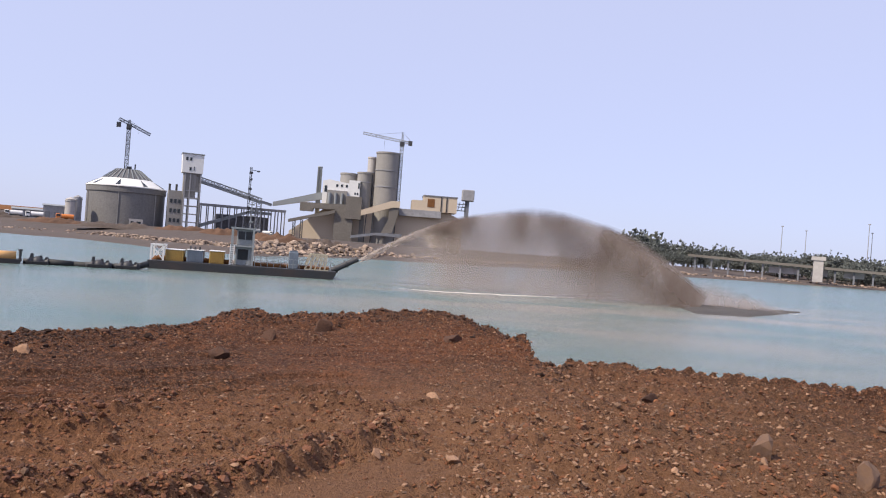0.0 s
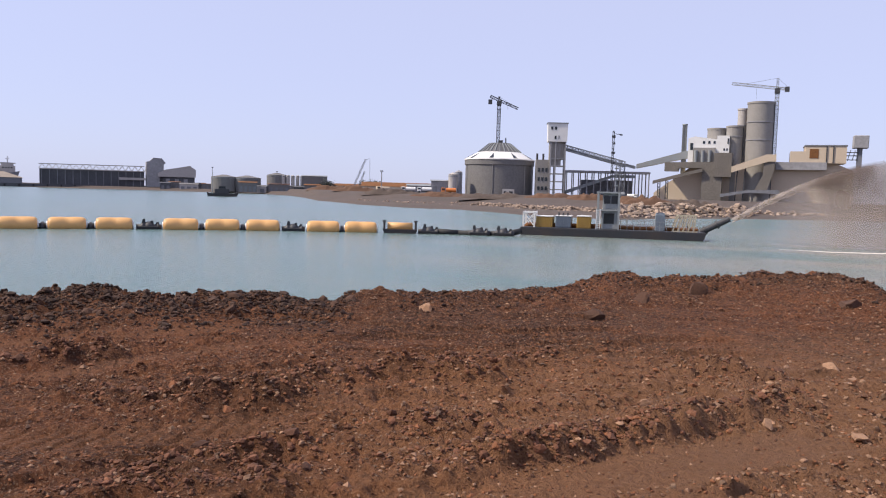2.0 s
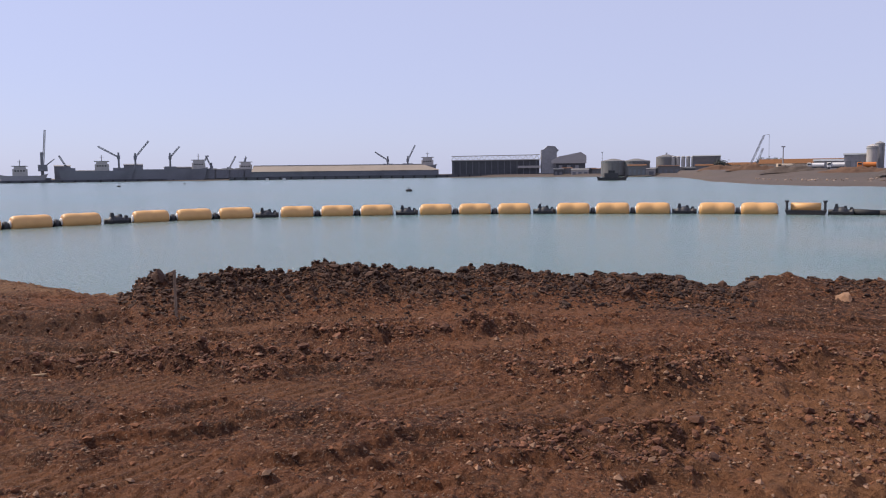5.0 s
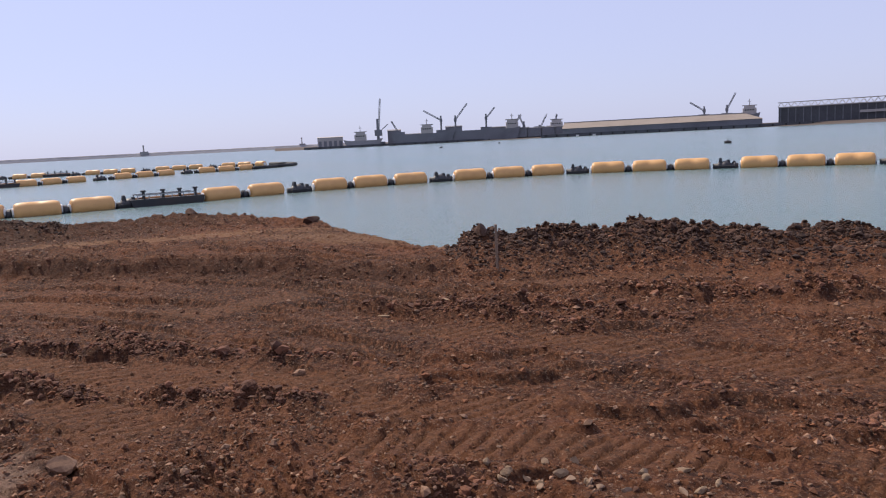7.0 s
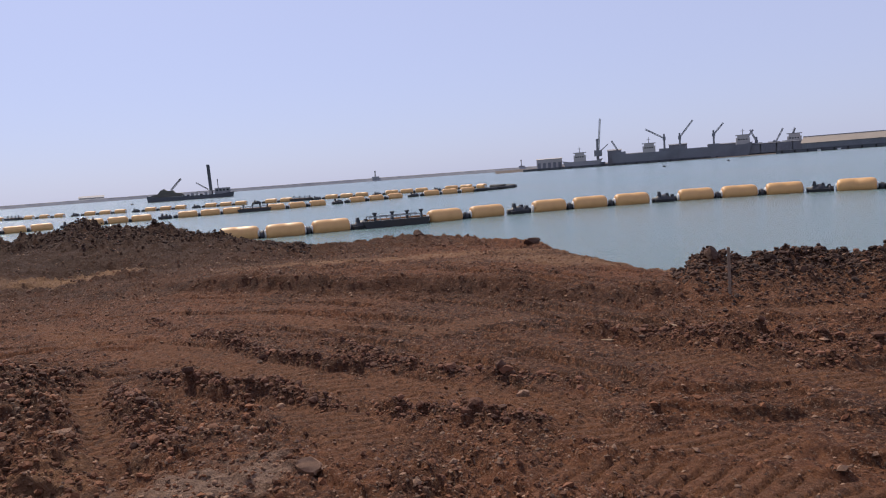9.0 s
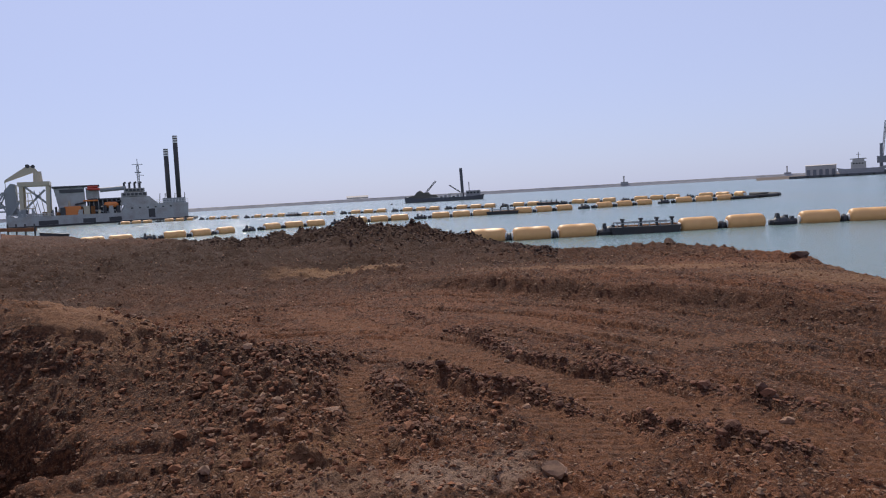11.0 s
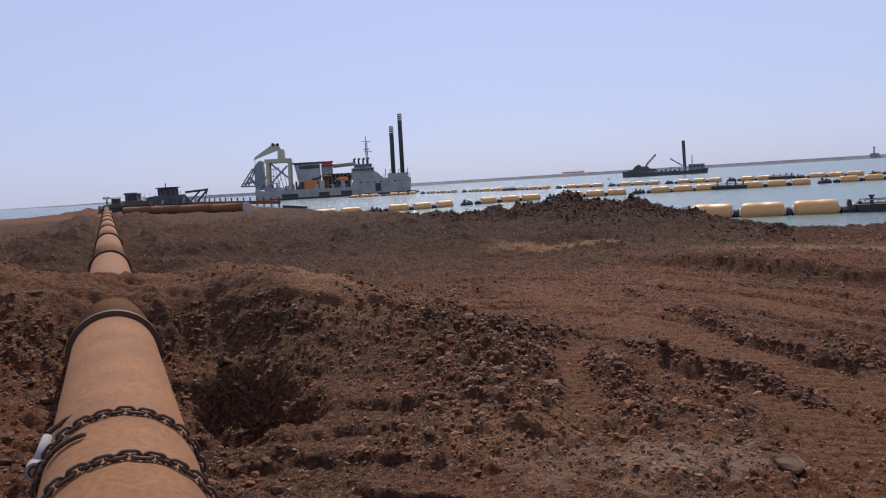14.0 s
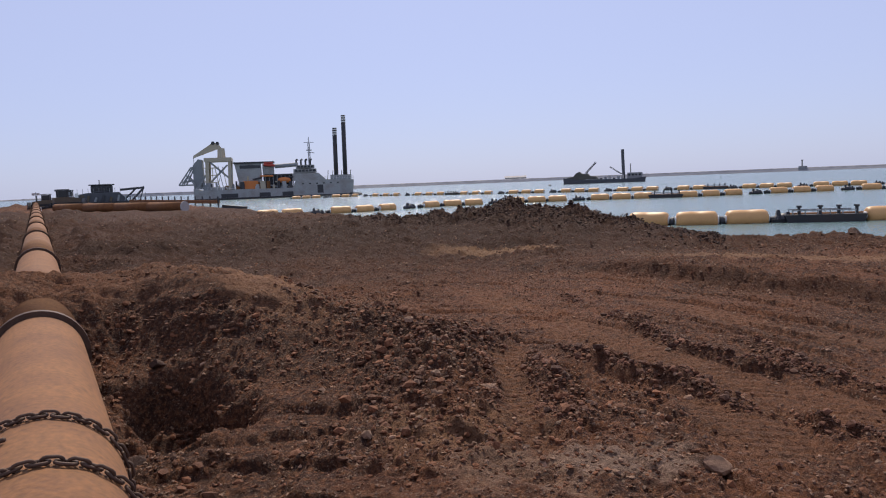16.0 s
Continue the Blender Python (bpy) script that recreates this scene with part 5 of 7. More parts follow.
shed(34.0, 700, 32, 12, 2, 9.0, 2.0, "long low shed with a rusty roof", BEIGE, RUST_PIPE, 7)
shed(30.2, 560, 50, 14, 3, 8.6, 3.0, "long low shed with a reddish roof", BEIGE, RUST_PIPE, 8)
shed(28.2, 520, 22, 12, 3, 9.4, 1.2, "low grey works shed", PORT_GREY, GREY, 4)


def crawler_crane():
    ob = thing("crawler_crane", seen_from(32.9, 690), "pale lattice crawler crane with raised boom", "crane")
    bm = bmesh.new()
    truss(bm, (-7, 0, 4.5), (4.5, 0, 32.5), 1.3, 1.3, 18, 0.28)
    part("boom", bm, PORT_GREY, ob)
    bm = bmesh.new()
    truss(bm, (-2.0, 0, 5), (4.0, 0, 22), 1.2, 1.2, 10, 0.28)
    part("strut_mast", bm, PORT_GREY, ob)
    bm = bmesh.new()
    beam(bm, (4.5, 0, 32.5), (8.5, 0, 33.5), 0.3)
    beam(bm, (8.5, 0, 33.5), (8.8, 0, 6), 0.25)
    part("hoist_line", bm, PORT_DARK, ob)
    bm = bmesh.new()
    box(bm, -9, -2, -2, 2, 3.2, 7)
    part("house", bm, RED, ob)
    for s in (-1, 1):
        bm = bmesh.new()
        box(bm, -10, -1, s * 2 - 0.7, s * 2 + 0.7, 1.8, 3.4, bevel=0.3)
        part("track", bm, DARK, ob)
    return ob


crawler_crane()


def truck(az, d, z, mat, label, turn=0.0, s=1.0):
    ob = thing("truck", seen_from(az, d, z, turn), label, "truck", "trucks of the far shore")
    ob.scale = (s, s, s)
    bm = bmesh.new()
    box(bm, -3.6, -1.7, -1.1, 1.1, 0.7, 3.0, bevel=0.2)
    c = part("cab", bm, mat, ob)
    bm = bmesh.new()
    box(bm, -3.4, -1.9, -1.14, 1.14, 1.9, 2.7)
    part("window", bm, GLASS, c)
    bm = bmesh.new()
    bar(bm, (-1.4, 0, 1.9), (3.6, 0, 1.9), 1.05, seg=18)
    part("barrel", bm, mat, ob)
    bm = bmesh.new()
    box(bm, -3.6, 3.8, -0.9, 0.9, 0.55, 0.9)
    part("chassis", bm, DARK, ob)
    for x in (-2.7, 1.2, 2.6):
        for y in (-1.0, 1.0):
            bm = bmesh.new()
            bar(bm, (x, y - 0.18, 0.5), (x, y + 0.18, 0.5), 0.52, seg=14)
            part("wheel", bm, RUBBER, ob)
    return ob


def on_shore(az, d):
    return float(shore_height(np.array([az]), np.array([d]))[0])


def soil_heap(az, d, w, h, seed, mat, label):
    """A long tipped heap of soil or rubble on the far shore."""
    u, v = np.linspace(-1, 1, 40), np.linspace(-1, 1, 16)
    a, b = np.meshgrid(u, v)
    z = h * np.clip(1 - a * a, 0, 1) ** 0.7 * np.clip(1 - b * b, 0, 1) * (1 + 0.7 * fbm(a * 6 + seed, b * 3, 1.0, 4, seed)) - 0.4
    ob = grid_mesh("earth_mound", np.stack([a * w / 2, b * w * 0.14, z], -1), mat)
    ob.matrix_basis = seen_from(az, d, on_shore(az, d))
    return tagged(ob, label, "earth mound", "mounds of the far shore")


ORANGE_SOIL = material("orange_soil", (0.130, 0.070, 0.043), 0.95, vary=0.3, scale=0.25, bump=0.08)
for k, (az, d, w, h) in enumerate(((22.5, 300, 34, 2.2), (18.6, 296, 22, 2.0), (27.0, 330, 26, 2.2), (30.5, 350, 28, 2.4), (15.8, 285, 20, 2.4), (12.2, 262, 24, 3.2), (9.0, 270, 22, 2.8), (33.2, 420, 26, 2.6), (35.0, 520, 34, 3.0))):
    soil_heap(az, d, w, h, 40 + k, ORANGE_SOIL if k % 3 else SHORE_SOIL, "long orange-brown heap of tipped soil" if k % 3 else "grey-brown heap of tipped soil")
truck(29.3, 400, on_shore(29.3, 400), WHITE, "small white tank truck on the far shore")
truck(28.1, 395, on_shore(28.1, 395), WHITE, "white truck parked before the works")
truck(31.2, 420, on_shore(31.2, 420), BEIGE, "dusty truck parked on the far shore", 20)
truck(26.3, 380, on_shore(26.3, 380), ORANGE, "orange-brown truck on the far shore")
truck(14.0, 380, on_shore(14.0, 380), GREY, "grey truck below the gallery", 12)
truck(12.9, 384, on_shore(12.9, 384), WHITE, "white pickup truck below the gallery", 160, 0.7)


def pole(az, d, z1, label):
    z0 = on_shore(az, d) - 0.5
    ob = thing("pole", seen_from(az, d), label, "pole", "poles of the far shore")
    bm = bmesh.new()
    bar(bm, (0, 0, z0), (0, 0, z1), 0.4, 0.22, 8)
    part("shaft", bm, PORT_GREY, ob)
    bm = bmesh.new()
    box(bm, -0.9, 0.9, -0.4, 0.4, z1 - 0.6, z1)
    part("head", bm, PORT_GREY, ob)


for az, d, z in ((43.4, 700, 22.0), (31.3, 430, 16.5), (38.9, 705, 20.3), (-23.7, 640, 41.5), (-25.2, 640, 39), (-28.9, 640, 46), (-29.1, 645, 40)):
    pole(az, d, z, "tall slim pole on the far shore")


# ---- trees and the long conveyor on the right-hand shore ----
def leaf_tree(az, d, h, seed, wide=1.0):
    rng = random.Random(seed)
    z0 = on_shore(az, d) - 0.3
    ob = thing("tree", seen_from(az, d, z0), "dusty dark green broadleaf tree behind the shore", "tree", "trees of the far shore")
    bm = bmesh.new()
    bar(bm, (0, 0, 0), (0.1, 0, h * 0.5), h * 0.035, h * 0.018, 7)
    limbs = []
    for k in range(6):
        t = k * 1.05 + rng.random()
        e = Vector((math.cos(t) * h * 0.3 * wide, math.sin(t) * h * 0.26, h * (0.55 + 0.25 * rng.random())))
        bar(bm, (0.05, 0, h * (0.3 + 0.03 * k)), e, h * 0.016, h * 0.006, 5)
        limbs.append(e)
    part("trunk", bm, BARK, ob)
    verts, faces = [], []
    for _ in range(420):
        e = rng.choice(limbs)
        c = e * 0.75 + Vector((rng.gauss(0, h * 0.15 * wide), rng.gauss(0, h * 0.13), h * 0.06 + rng.gauss(0, h * 0.15)))
        s = h * (0.02 + 0.035 * rng.random())
        q = Euler((rng.random() * 6, rng.random() * 6, rng.random() * 6)).to_matrix()
        n = len(verts)
        for p in ((1, 0, 0), (-0.6, 0.9, 0.15), (-0.7, -0.8, 0.1), (0.0, 0.1, 0.9)):
            verts.append(tuple(c + q @ Vector(p) * s * 1.5))
        faces += [(n, n + 1, n + 3), (n + 1, n + 2, n + 3), (n + 2, n, n + 3), (n, n + 2, n + 1)]
    crown = raw_mesh("crown", np.array(verts), np.array(faces), LEAF, False)
    crown.parent = ob
    return ob


rng = random.Random(11)
for k in range(64):
    az = -13 - 19 * k / 63 + rng.uniform(-0.25, 0.25)
    leaf_tree(az, 555 + rng.uniform(-40, 60), rng.uniform(12, 17) if az < -16 else rng.uniform(14, 19), 100 + k, rng.uniform(0.9, 1.5))
for k in range(46):
    leaf_tree(-14.5 - 17.5 * k / 45 + rng.uniform(-0.2, 0.2), 525 + rng.uniform(-12, 14), rng.uniform(6.5, 9.5), 400 + k, rng.uniform(1.3, 1.9))
for k, (az, d, h) in enumerate(((-12.9, 560, 24), (-14.6, 555, 25), (32.4, 640, 10), (31.9, 635, 9), (35.3, 680, 10), (29.9, 620, 8))):
    leaf_tree(az, d, h, 300 + k, 1.3)


def shore_conveyor():
    ob = thing("long_conveyor", seen_from(-24, 470), "long low covered conveyor with pale openings", "conveyor")
    bm = bmesh.new()
    prism(bm, [(-52, 11.2), (-52, 12.6), (60, 9.4), (60, 8.0)], 0, 4)
    part("cover", bm, GALLERY, ob, "dusty brown cover")
    for k in range(12):
        x = -48 + k * 9.2
        bm = bmesh.new()
        beam(bm, (x, 2, 2), (x, 2, 11.3 - (x + 52) * 0.028), 0.9)
        part("support", bm, PORT_DARK, ob)
    for x0, x1 in ((-8, 7), (14, 22), (30, 40)):
        bm = bmesh.new()
        box(bm, x0, x1, 4.2, 5, 5.2, 8.8)
        part("pale_wall", bm, PORT_PALE, ob)
    bm = bmesh.new()
    box(bm, 14.5, 19.5, -1, 6, 2, 15.5)
    box(bm, 13.5, 20.5, -1.5, 6.5, 13.8, 15.9)
    part("transfer_house", bm, PORT_PALE, ob, "pale transfer house")


shore_conveyor()

# ---- the port across the basin ----
def far_ship(az, d, length, depth, z_deck, house, label, mat=PORT_DARK, cranes=()):
    """A moored ship, broadside: hull, deckhouse at local x = house, derricks at (x, top, reach, tip)."""
    ob = thing("cargo_ship", seen_from(az, d), label, "ship", "ships in the port")
    h = length / 2
    bm = bmesh.new()
    prism(bm, [(-h, z_deck + 1.5), (-h + 4, -0.5), (h - 5, -0.5), (h, z_deck + 2.0), (h - 8, z_deck), (-h + 8, z_deck)], 0, depth)
    part("hull", bm, mat, ob)
    bm = bmesh.new()
    box(bm, house - 7, house + 7, 2, depth - 2, z_deck, z_deck + 7)
    box(bm, house - 5.5, house + 5.5, 3, depth - 3, z_deck + 7, z_deck + 10)
    dh = part("deckhouse", bm, PORT_PALE, ob, "pale deckhouse")
    bm = bmesh.new()
    box(bm, house - 7.5, house + 7.5, 3, depth - 3, z_deck + 9.6, z_deck + 10.4)
    bar(bm, (house, depth / 2, z_deck + 10), (house, depth / 2, z_deck + 17), 0.5, 0.3)
    beam(bm, (house - 2, depth / 2, z_deck + 14.5), (house + 2, depth / 2, z_deck + 14.5), 0.4)
    part("bridge_mast", bm, PORT_GREY, dh)
    for k in range(4):
        bm = bmesh.new()
        box(bm, house - 5 + k * 2.6, house - 3.4 + k * 2.6, 1.9, 2.1, z_deck + 4.4, z_deck + 5.8)
        part("window", bm, GLASS, dh)
    for x, top, dx, tip in cranes:
        bm = bmesh.new()
        bar(bm, (x, depth / 2, z_deck - 1), (x, depth / 2, top), 1.2, 1.0, 10)
        c = part("crane_post", bm, PORT_DARK, ob)
        bm = bmesh.new()
        truss(bm, (x, depth / 2, top - 5), (x + dx, depth / 2, tip), 1.3, 1.3, 7, 0.5)
        part("crane_boom", bm, PORT_DARK, c)
        bm = bmesh.new()
        box(bm, x - 1.6, x + 1.6, depth / 2 - 1.6, depth / 2 + 1.6, top - 7, top - 3.5)
        part("crane_cab", bm, PORT_DARK, c)
        bm = bmesh.new()
        box(bm, x - 6, x + 6, 3, depth - 3, z_deck - 0.5, z_deck + 3.0)
        part("hatch_coaming", bm, PORT_DARK, ob)
    return ob


def quay(az0, az1, d, top, label):
    a = (az0 + az1) / 2
    w = radians(abs(az1 - az0)) * d / 2
    ob = thing("quay_wall", seen_from(a, d), label, "quay", kind="structure")
    bm = bmesh.new()
    box(bm, -w, w, 0, 60, -1.5, top)
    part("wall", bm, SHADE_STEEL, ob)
    n = int(w / 6)
    for k in range(n):
        x = -w + (k + 0.5) * 2 * w / n
        bm = bmesh.new()
        box(bm, x - 0.8, x + 0.8, -0.7, 0, 0.1, top - 0.5)
        part("fender", bm, RUBBER, ob)


quay(70.8, 43.6, 848, 3.4, "dark quay wall along the basin")
quay(88, 70.8, 900, 2.6, "far dark quay wall of the port")
P1 = 850.0


def export_store():
    ob = thing("export_store", seen_from(61.5, P1 + 8), "very long low store with a beige roof and dark base", "warehouse")
    bm = bmesh.new()
    prism(bm, [(-112, 3), (-112, 9.0), (92, 9.0), (92, 3)], 0, 40)
    # dark wall below the roof: its shade is put into the colour
    part("wall", bm, PORT_DARK, ob)
    bm = bmesh.new()
    vs = [bm.verts.new(p) for p in ((-113, -1, 8.8), (93, -1, 8.8), (77, 20, 15.2), (-113, 20, 15.2), (-113, 41, 8.8), (93, 41, 8.8))]
    for q in ((0, 1, 2, 3), (3, 2, 5, 4), (0, 3, 4), (1, 5, 2), (0, 4, 5, 1)):
        bm.faces.new([vs[i] for i in q])
    part("roof", bm, STORE_ROOF, ob, "beige sheeted roof")
    for k in range(26):
        bm = bmesh.new()
        box(bm, -108 + k * 7.6, -106.8 + k * 7.6, -0.4, 0, 3, 8.8)
        part("buttress", bm, PORT_DARK, ob)
    bm = bmesh.new()
    box(bm, -113, 77, 19.2, 20.8, 15.0, 15.9)
    part("ridge", bm, PORT_GREY, ob)
    for x in (-96, -78, -50, 22, 34, 60):
        bm = bmesh.new()
        box(bm, x - 1.6, x + 1.6, -3, -0.5, 0, 1.6)
        part("mooring_float", bm, WHITE, ob)


export_store()


def truss_shed():
    ob = thing("conveyor_shed", seen_from(51.2, P1 + 4), "dark open shed under a pale roof truss", "shed")
    bm = bmesh.new()
    box(bm, -47.5, 49, 2, 30, 3, 18.2)
    # the shade under the truss is put into the wall colour
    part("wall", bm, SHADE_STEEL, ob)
    bm = bmesh.new()
    beam(bm, (-48, 0, 23.2), (49, 0, 23.8), 0.8)
    beam(bm, (-48, 0, 18.6), (49, 0, 18.6), 0.9)
    for k in range(17):
        x = -48 + k * 6.06
        beam(bm, (x, 0, 18.6), (x + 3.03, 0, 23.4), 0.55)
        beam(bm, (x + 3.03, 0, 23.4), (x + 6.06 if k < 16 else 49, 0, 18.6), 0.55)
    part("roof_truss", bm, PORT_PALE, ob, "pale zigzag truss")
    for k in range(14):
        bm = bmesh.new()
        box(bm, -46 + k * 7, -45.2 + k * 7, 0.6, 2, 3, 18.4)
        part("column", bm, PORT_DARK, ob)
    bm = bmesh.new()
    prism(bm, [(51, 3), (51, 29), (54, 29.6), (58, 33.4), (66, 33), (70, 28.4), (68, 26), (68, 3)], 2, 16)
    part("head_house", bm, PORT_GREY, ob, "grey humped head house")
    bm = bmesh.new()
    prism(bm, [(62, 14), (62, 17.5), (70, 21.5), (94, 26.2), (100, 22), (100, 14)], 0, 26)
    part("side_roof", bm, PORT_PALE, ob)
    bm = bmesh.new()
    box(bm, 64, 99, 2, 24, 3, 14)
    part("side_hall", bm, SHADE_STEEL, ob)
    for k in range(3):
        bm = bmesh.new()
        box(bm, 70 + k * 9, 74 + k * 9, 1.7, 2.1, 4, 12)
        part("opening", bm, PORT_GREY, ob)
    bm = bmesh.new()
    box(bm, 25, 50, -0.5, 1.5, 9.5, 12.0)
    part("walkway", bm, PORT_PALE, ob)


truss_shed()
far_ship(58.3, P1 + 70, 90, 16, 14, 34, "cargo ship with derricks behind the store", PORT_DARK, [(-13.5, 26, -15, 31), (10.5, 26, 9, 38.5)])
P2 = 905.0
far_ship(79.2, P2 - 4, 75, 18, 12, 5, "pale-housed cargo ship at the far quay", PORT_DARK, [(22.0, 31.5, -20, 38), (-27, 17, -9, 28)])
far_ship(75.0, P2 - 2, 95, 18, 13, 38, "long dark cargo ship with raised derricks", PORT_DARK, [(-28, 31, 14.5, 44), (8, 31, 10.5, 38)])
far_ship(71.0, P2 + 8, 64, 16, 10.5, 26, "smaller cargo ship with thin derricks", PORT_GREY, [(-25, 20, 10, 28), (-12, 20, -6, 28), (6, 15, 9, 27), (20, 15, 7, 26)])
far_ship(83.6, P2 + 4, 46, 14, 7.5, -3, "small pale ship at the end of the quay", PORT_GREY)


def harbour_crane():
    ob = thing("harbour_crane", seen_from(82.3, P2 + 16), "tall mobile harbour crane with upright boom", "crane")
    bm = bmesh.new()
    bar(bm, (-3, 0, 1), (-3, 0, 32), 1.8, 1.4, 10)
    part("tower", bm, PORT_DARK, ob)
    bm = bmesh.new()
    truss(bm, (-2, 0, 18), (1.5, 0, 55), 1.6, 1.6, 14, 0.5)
    part("boom", bm, PORT_GREY, ob)
    bm = bmesh.new()
    box(bm, -7, 2, -4, 4, 12, 19)
    part("machine_house", bm, PORT_DARK, ob)
    bm = bmesh.new()
    beam(bm, (-2, 0, 16), (9, 0, 25), 1.0)
    part("rear_arm", bm, PORT_DARK, ob)
    bm = bmesh.new()
    box(bm, -9, 5, -6, 6, 1.5, 5)
    part("carriage", bm, PORT_DARK, ob)


harbour_crane()
shed(86.0, P2 + 20, 30, 20, 2, 13.0, 1.0, "pale flat-roofed warehouse at the pier head", PORT_PALE, PORT_PALE, 5)
shed(81.3, P2 + 30, 16, 16, 2, 17.5, 1.5, "dark transit shed on the quay", PORT_DARK, PORT_GREY, 3)
shed(79.9, P2 + 34, 40, 20, 2, 12.0, 1.2, "long grey transit shed on the quay", PORT_GREY, PORT_DARK, 7)
shed(76.9, P2 + 30, 20, 18, 2, 18.6, 1.2, "dark square silo house on the quay", PORT_DARK, PORT_DARK, 3)
shed(73.7, P2 + 30, 40, 18, 2, 15.2, 1.0, "dark long shed on the quay", PORT_DARK, PORT_DARK, 6)
for az in (72.0, 71.0, 70.0, 69.0):
    shed(az, P2 + 2, 15, 14, 2, 12.2, 0.6, "square dark hopper house on the quay", PORT_DARK, PORT_DARK, 2)


def breakwater():
    """A low dark rubble wall out at sea, from behind the port round to the open horizon."""
    az = np.arange(84.0, 158.0, 0.15)
    d = np.interp(az, [84, 100, 115, 126, 131, 146, 158], [1620, 1650, 1580, 1400, 1300, 1650, 2100])
    prof_r, prof_z = np.array([0, 5, 9, 14, 18, 30]), np.array([-1.0, 3.0, 6.5, 6.9, 6.9, -1.0])
    height = np.interp(az, [84, 100, 112, 128, 135, 146, 152, 158], [1.0, 1.0, 0.95, 0.8, 0.85, 0.9, 0.55, 0.2])
    r = d[:, None] + prof_r[None]
    a = np.radians(az)[:, None] + 0 * r
    bump = 0.7 * fbm(a * 1500, r, 5.0, 3, 77)
    z = np.where(prof_z[None] > 0, prof_z[None] * height[:, None] + bump, -1.0)
    tagged(grid_mesh("breakwater", np.stack([-np.sin(a) * r, np.cos(a) * r, z], -1), PORT_GREY, False), "long low rubble breakwater across the horizon", "breakwater", kind="structure")


breakwater()
clutter = random.Random(9)
for k in range(16):
    az = 35.0 + 11.5 * k / 15 + clutter.uniform(-0.2, 0.2)
    w, h = clutter.uniform(9, 22), clutter.uniform(3.5, 7.0)
    shed(az, clutter.uniform(662, 695) if az < 41 else clutter.uniform(770, 800), w, 9, 1.0, 2.6 + h, clutter.uniform(0.3, 1.4),
         ("low dark shed on the harbour road", "low pale store on the harbour road", "low rusty-roofed shed on the harbour road")[k % 3], (SHADE_STEEL, PORT_PALE, TANK)[k % 3], (SHADE_STEEL, TANK, RUST_PIPE)[k % 3], 2 + k % 3)


def beacon(az, d, h, w):
    ob = thing("beacon", seen_from(az, d), "small pale light beacon on the breakwater", "beacon", "beacons")
    bm = bmesh.new()
    lathe(bm, [(w * 1.6, 4), (w * 1.5, 9), (w, 9.2), (w * 0.7, h - 3), (w * 1.1, h - 2.8), (w * 1.1, h)], 12)
    part("tower", bm, PORT_PALE, ob)
    bm = bmesh.new()
    box(bm, -w * 4, w * 5, -3, 3, 3, 9.5)
    part("hut", bm, PORT_GREY, ob)


beacon(98.9, 1655, 22, 1.7)
beacon(88.05, 1640, 22, 1.4)
shed(118.5, 1590, 44, 16, 3, 9.0, 3.5, "distant pale building on the breakwater", PORT_PALE, PORT_PALE, 3)


def work_boat():
    ob = thing("work_boat", seen_from(42.7, 420), "small dark harbour work boat", "boat")
    bm = bmesh.new()
    prism(bm, [(-8, 2.2), (-7.2, -0.4), (7.0, -0.4), (8.6, 2.6), (6, 1.7), (-6, 1.6)], 0, 4.5)
    part("hull", bm, HULL, ob)
    bm = bmesh.new()
    box(bm, -4, 3.4, 0.8, 3.8, 1.6, 3.9, bevel=0.1)
    box(bm, -2, 1.6, 1.0, 3.5, 3.9, 5.5, bevel=0.1)
    c = part("wheelhouse", bm, DARK, ob)
    windows(c, [(-1.7 + k * 1.1, -0.9 + k * 1.1, 4.3, 5.1) for k in range(3)], 1.0)
    bm = bmesh.new()
    bar(bm, (0.2, 2, 5.4), (0.2, 2, 6.9), 0.12)
    part("mast", bm, DARK, ob)


work_boat()


def buoy(az, d):
    ob = thing("mooring_buoy", seen_from(az, d), "small dark mooring buoy", "buoy", "buoys")
    bm = bmesh.new()
    lathe(bm, [(0.5, -0.3), (0.9, 0.0), (0.9, 0.5), (0.4, 0.7)], 14)
    part("body", bm, HULL, ob)
    bm = bmesh.new()
    bar(bm, (0, 0, 0.6), (0, 0, 1.2), 0.1)
    part("eye", bm, DARK, ob)


for az, d in ((57.6, 215), (77.9, 420), (73.6, 500), (116.0, 520)):
    buoy(az, d)

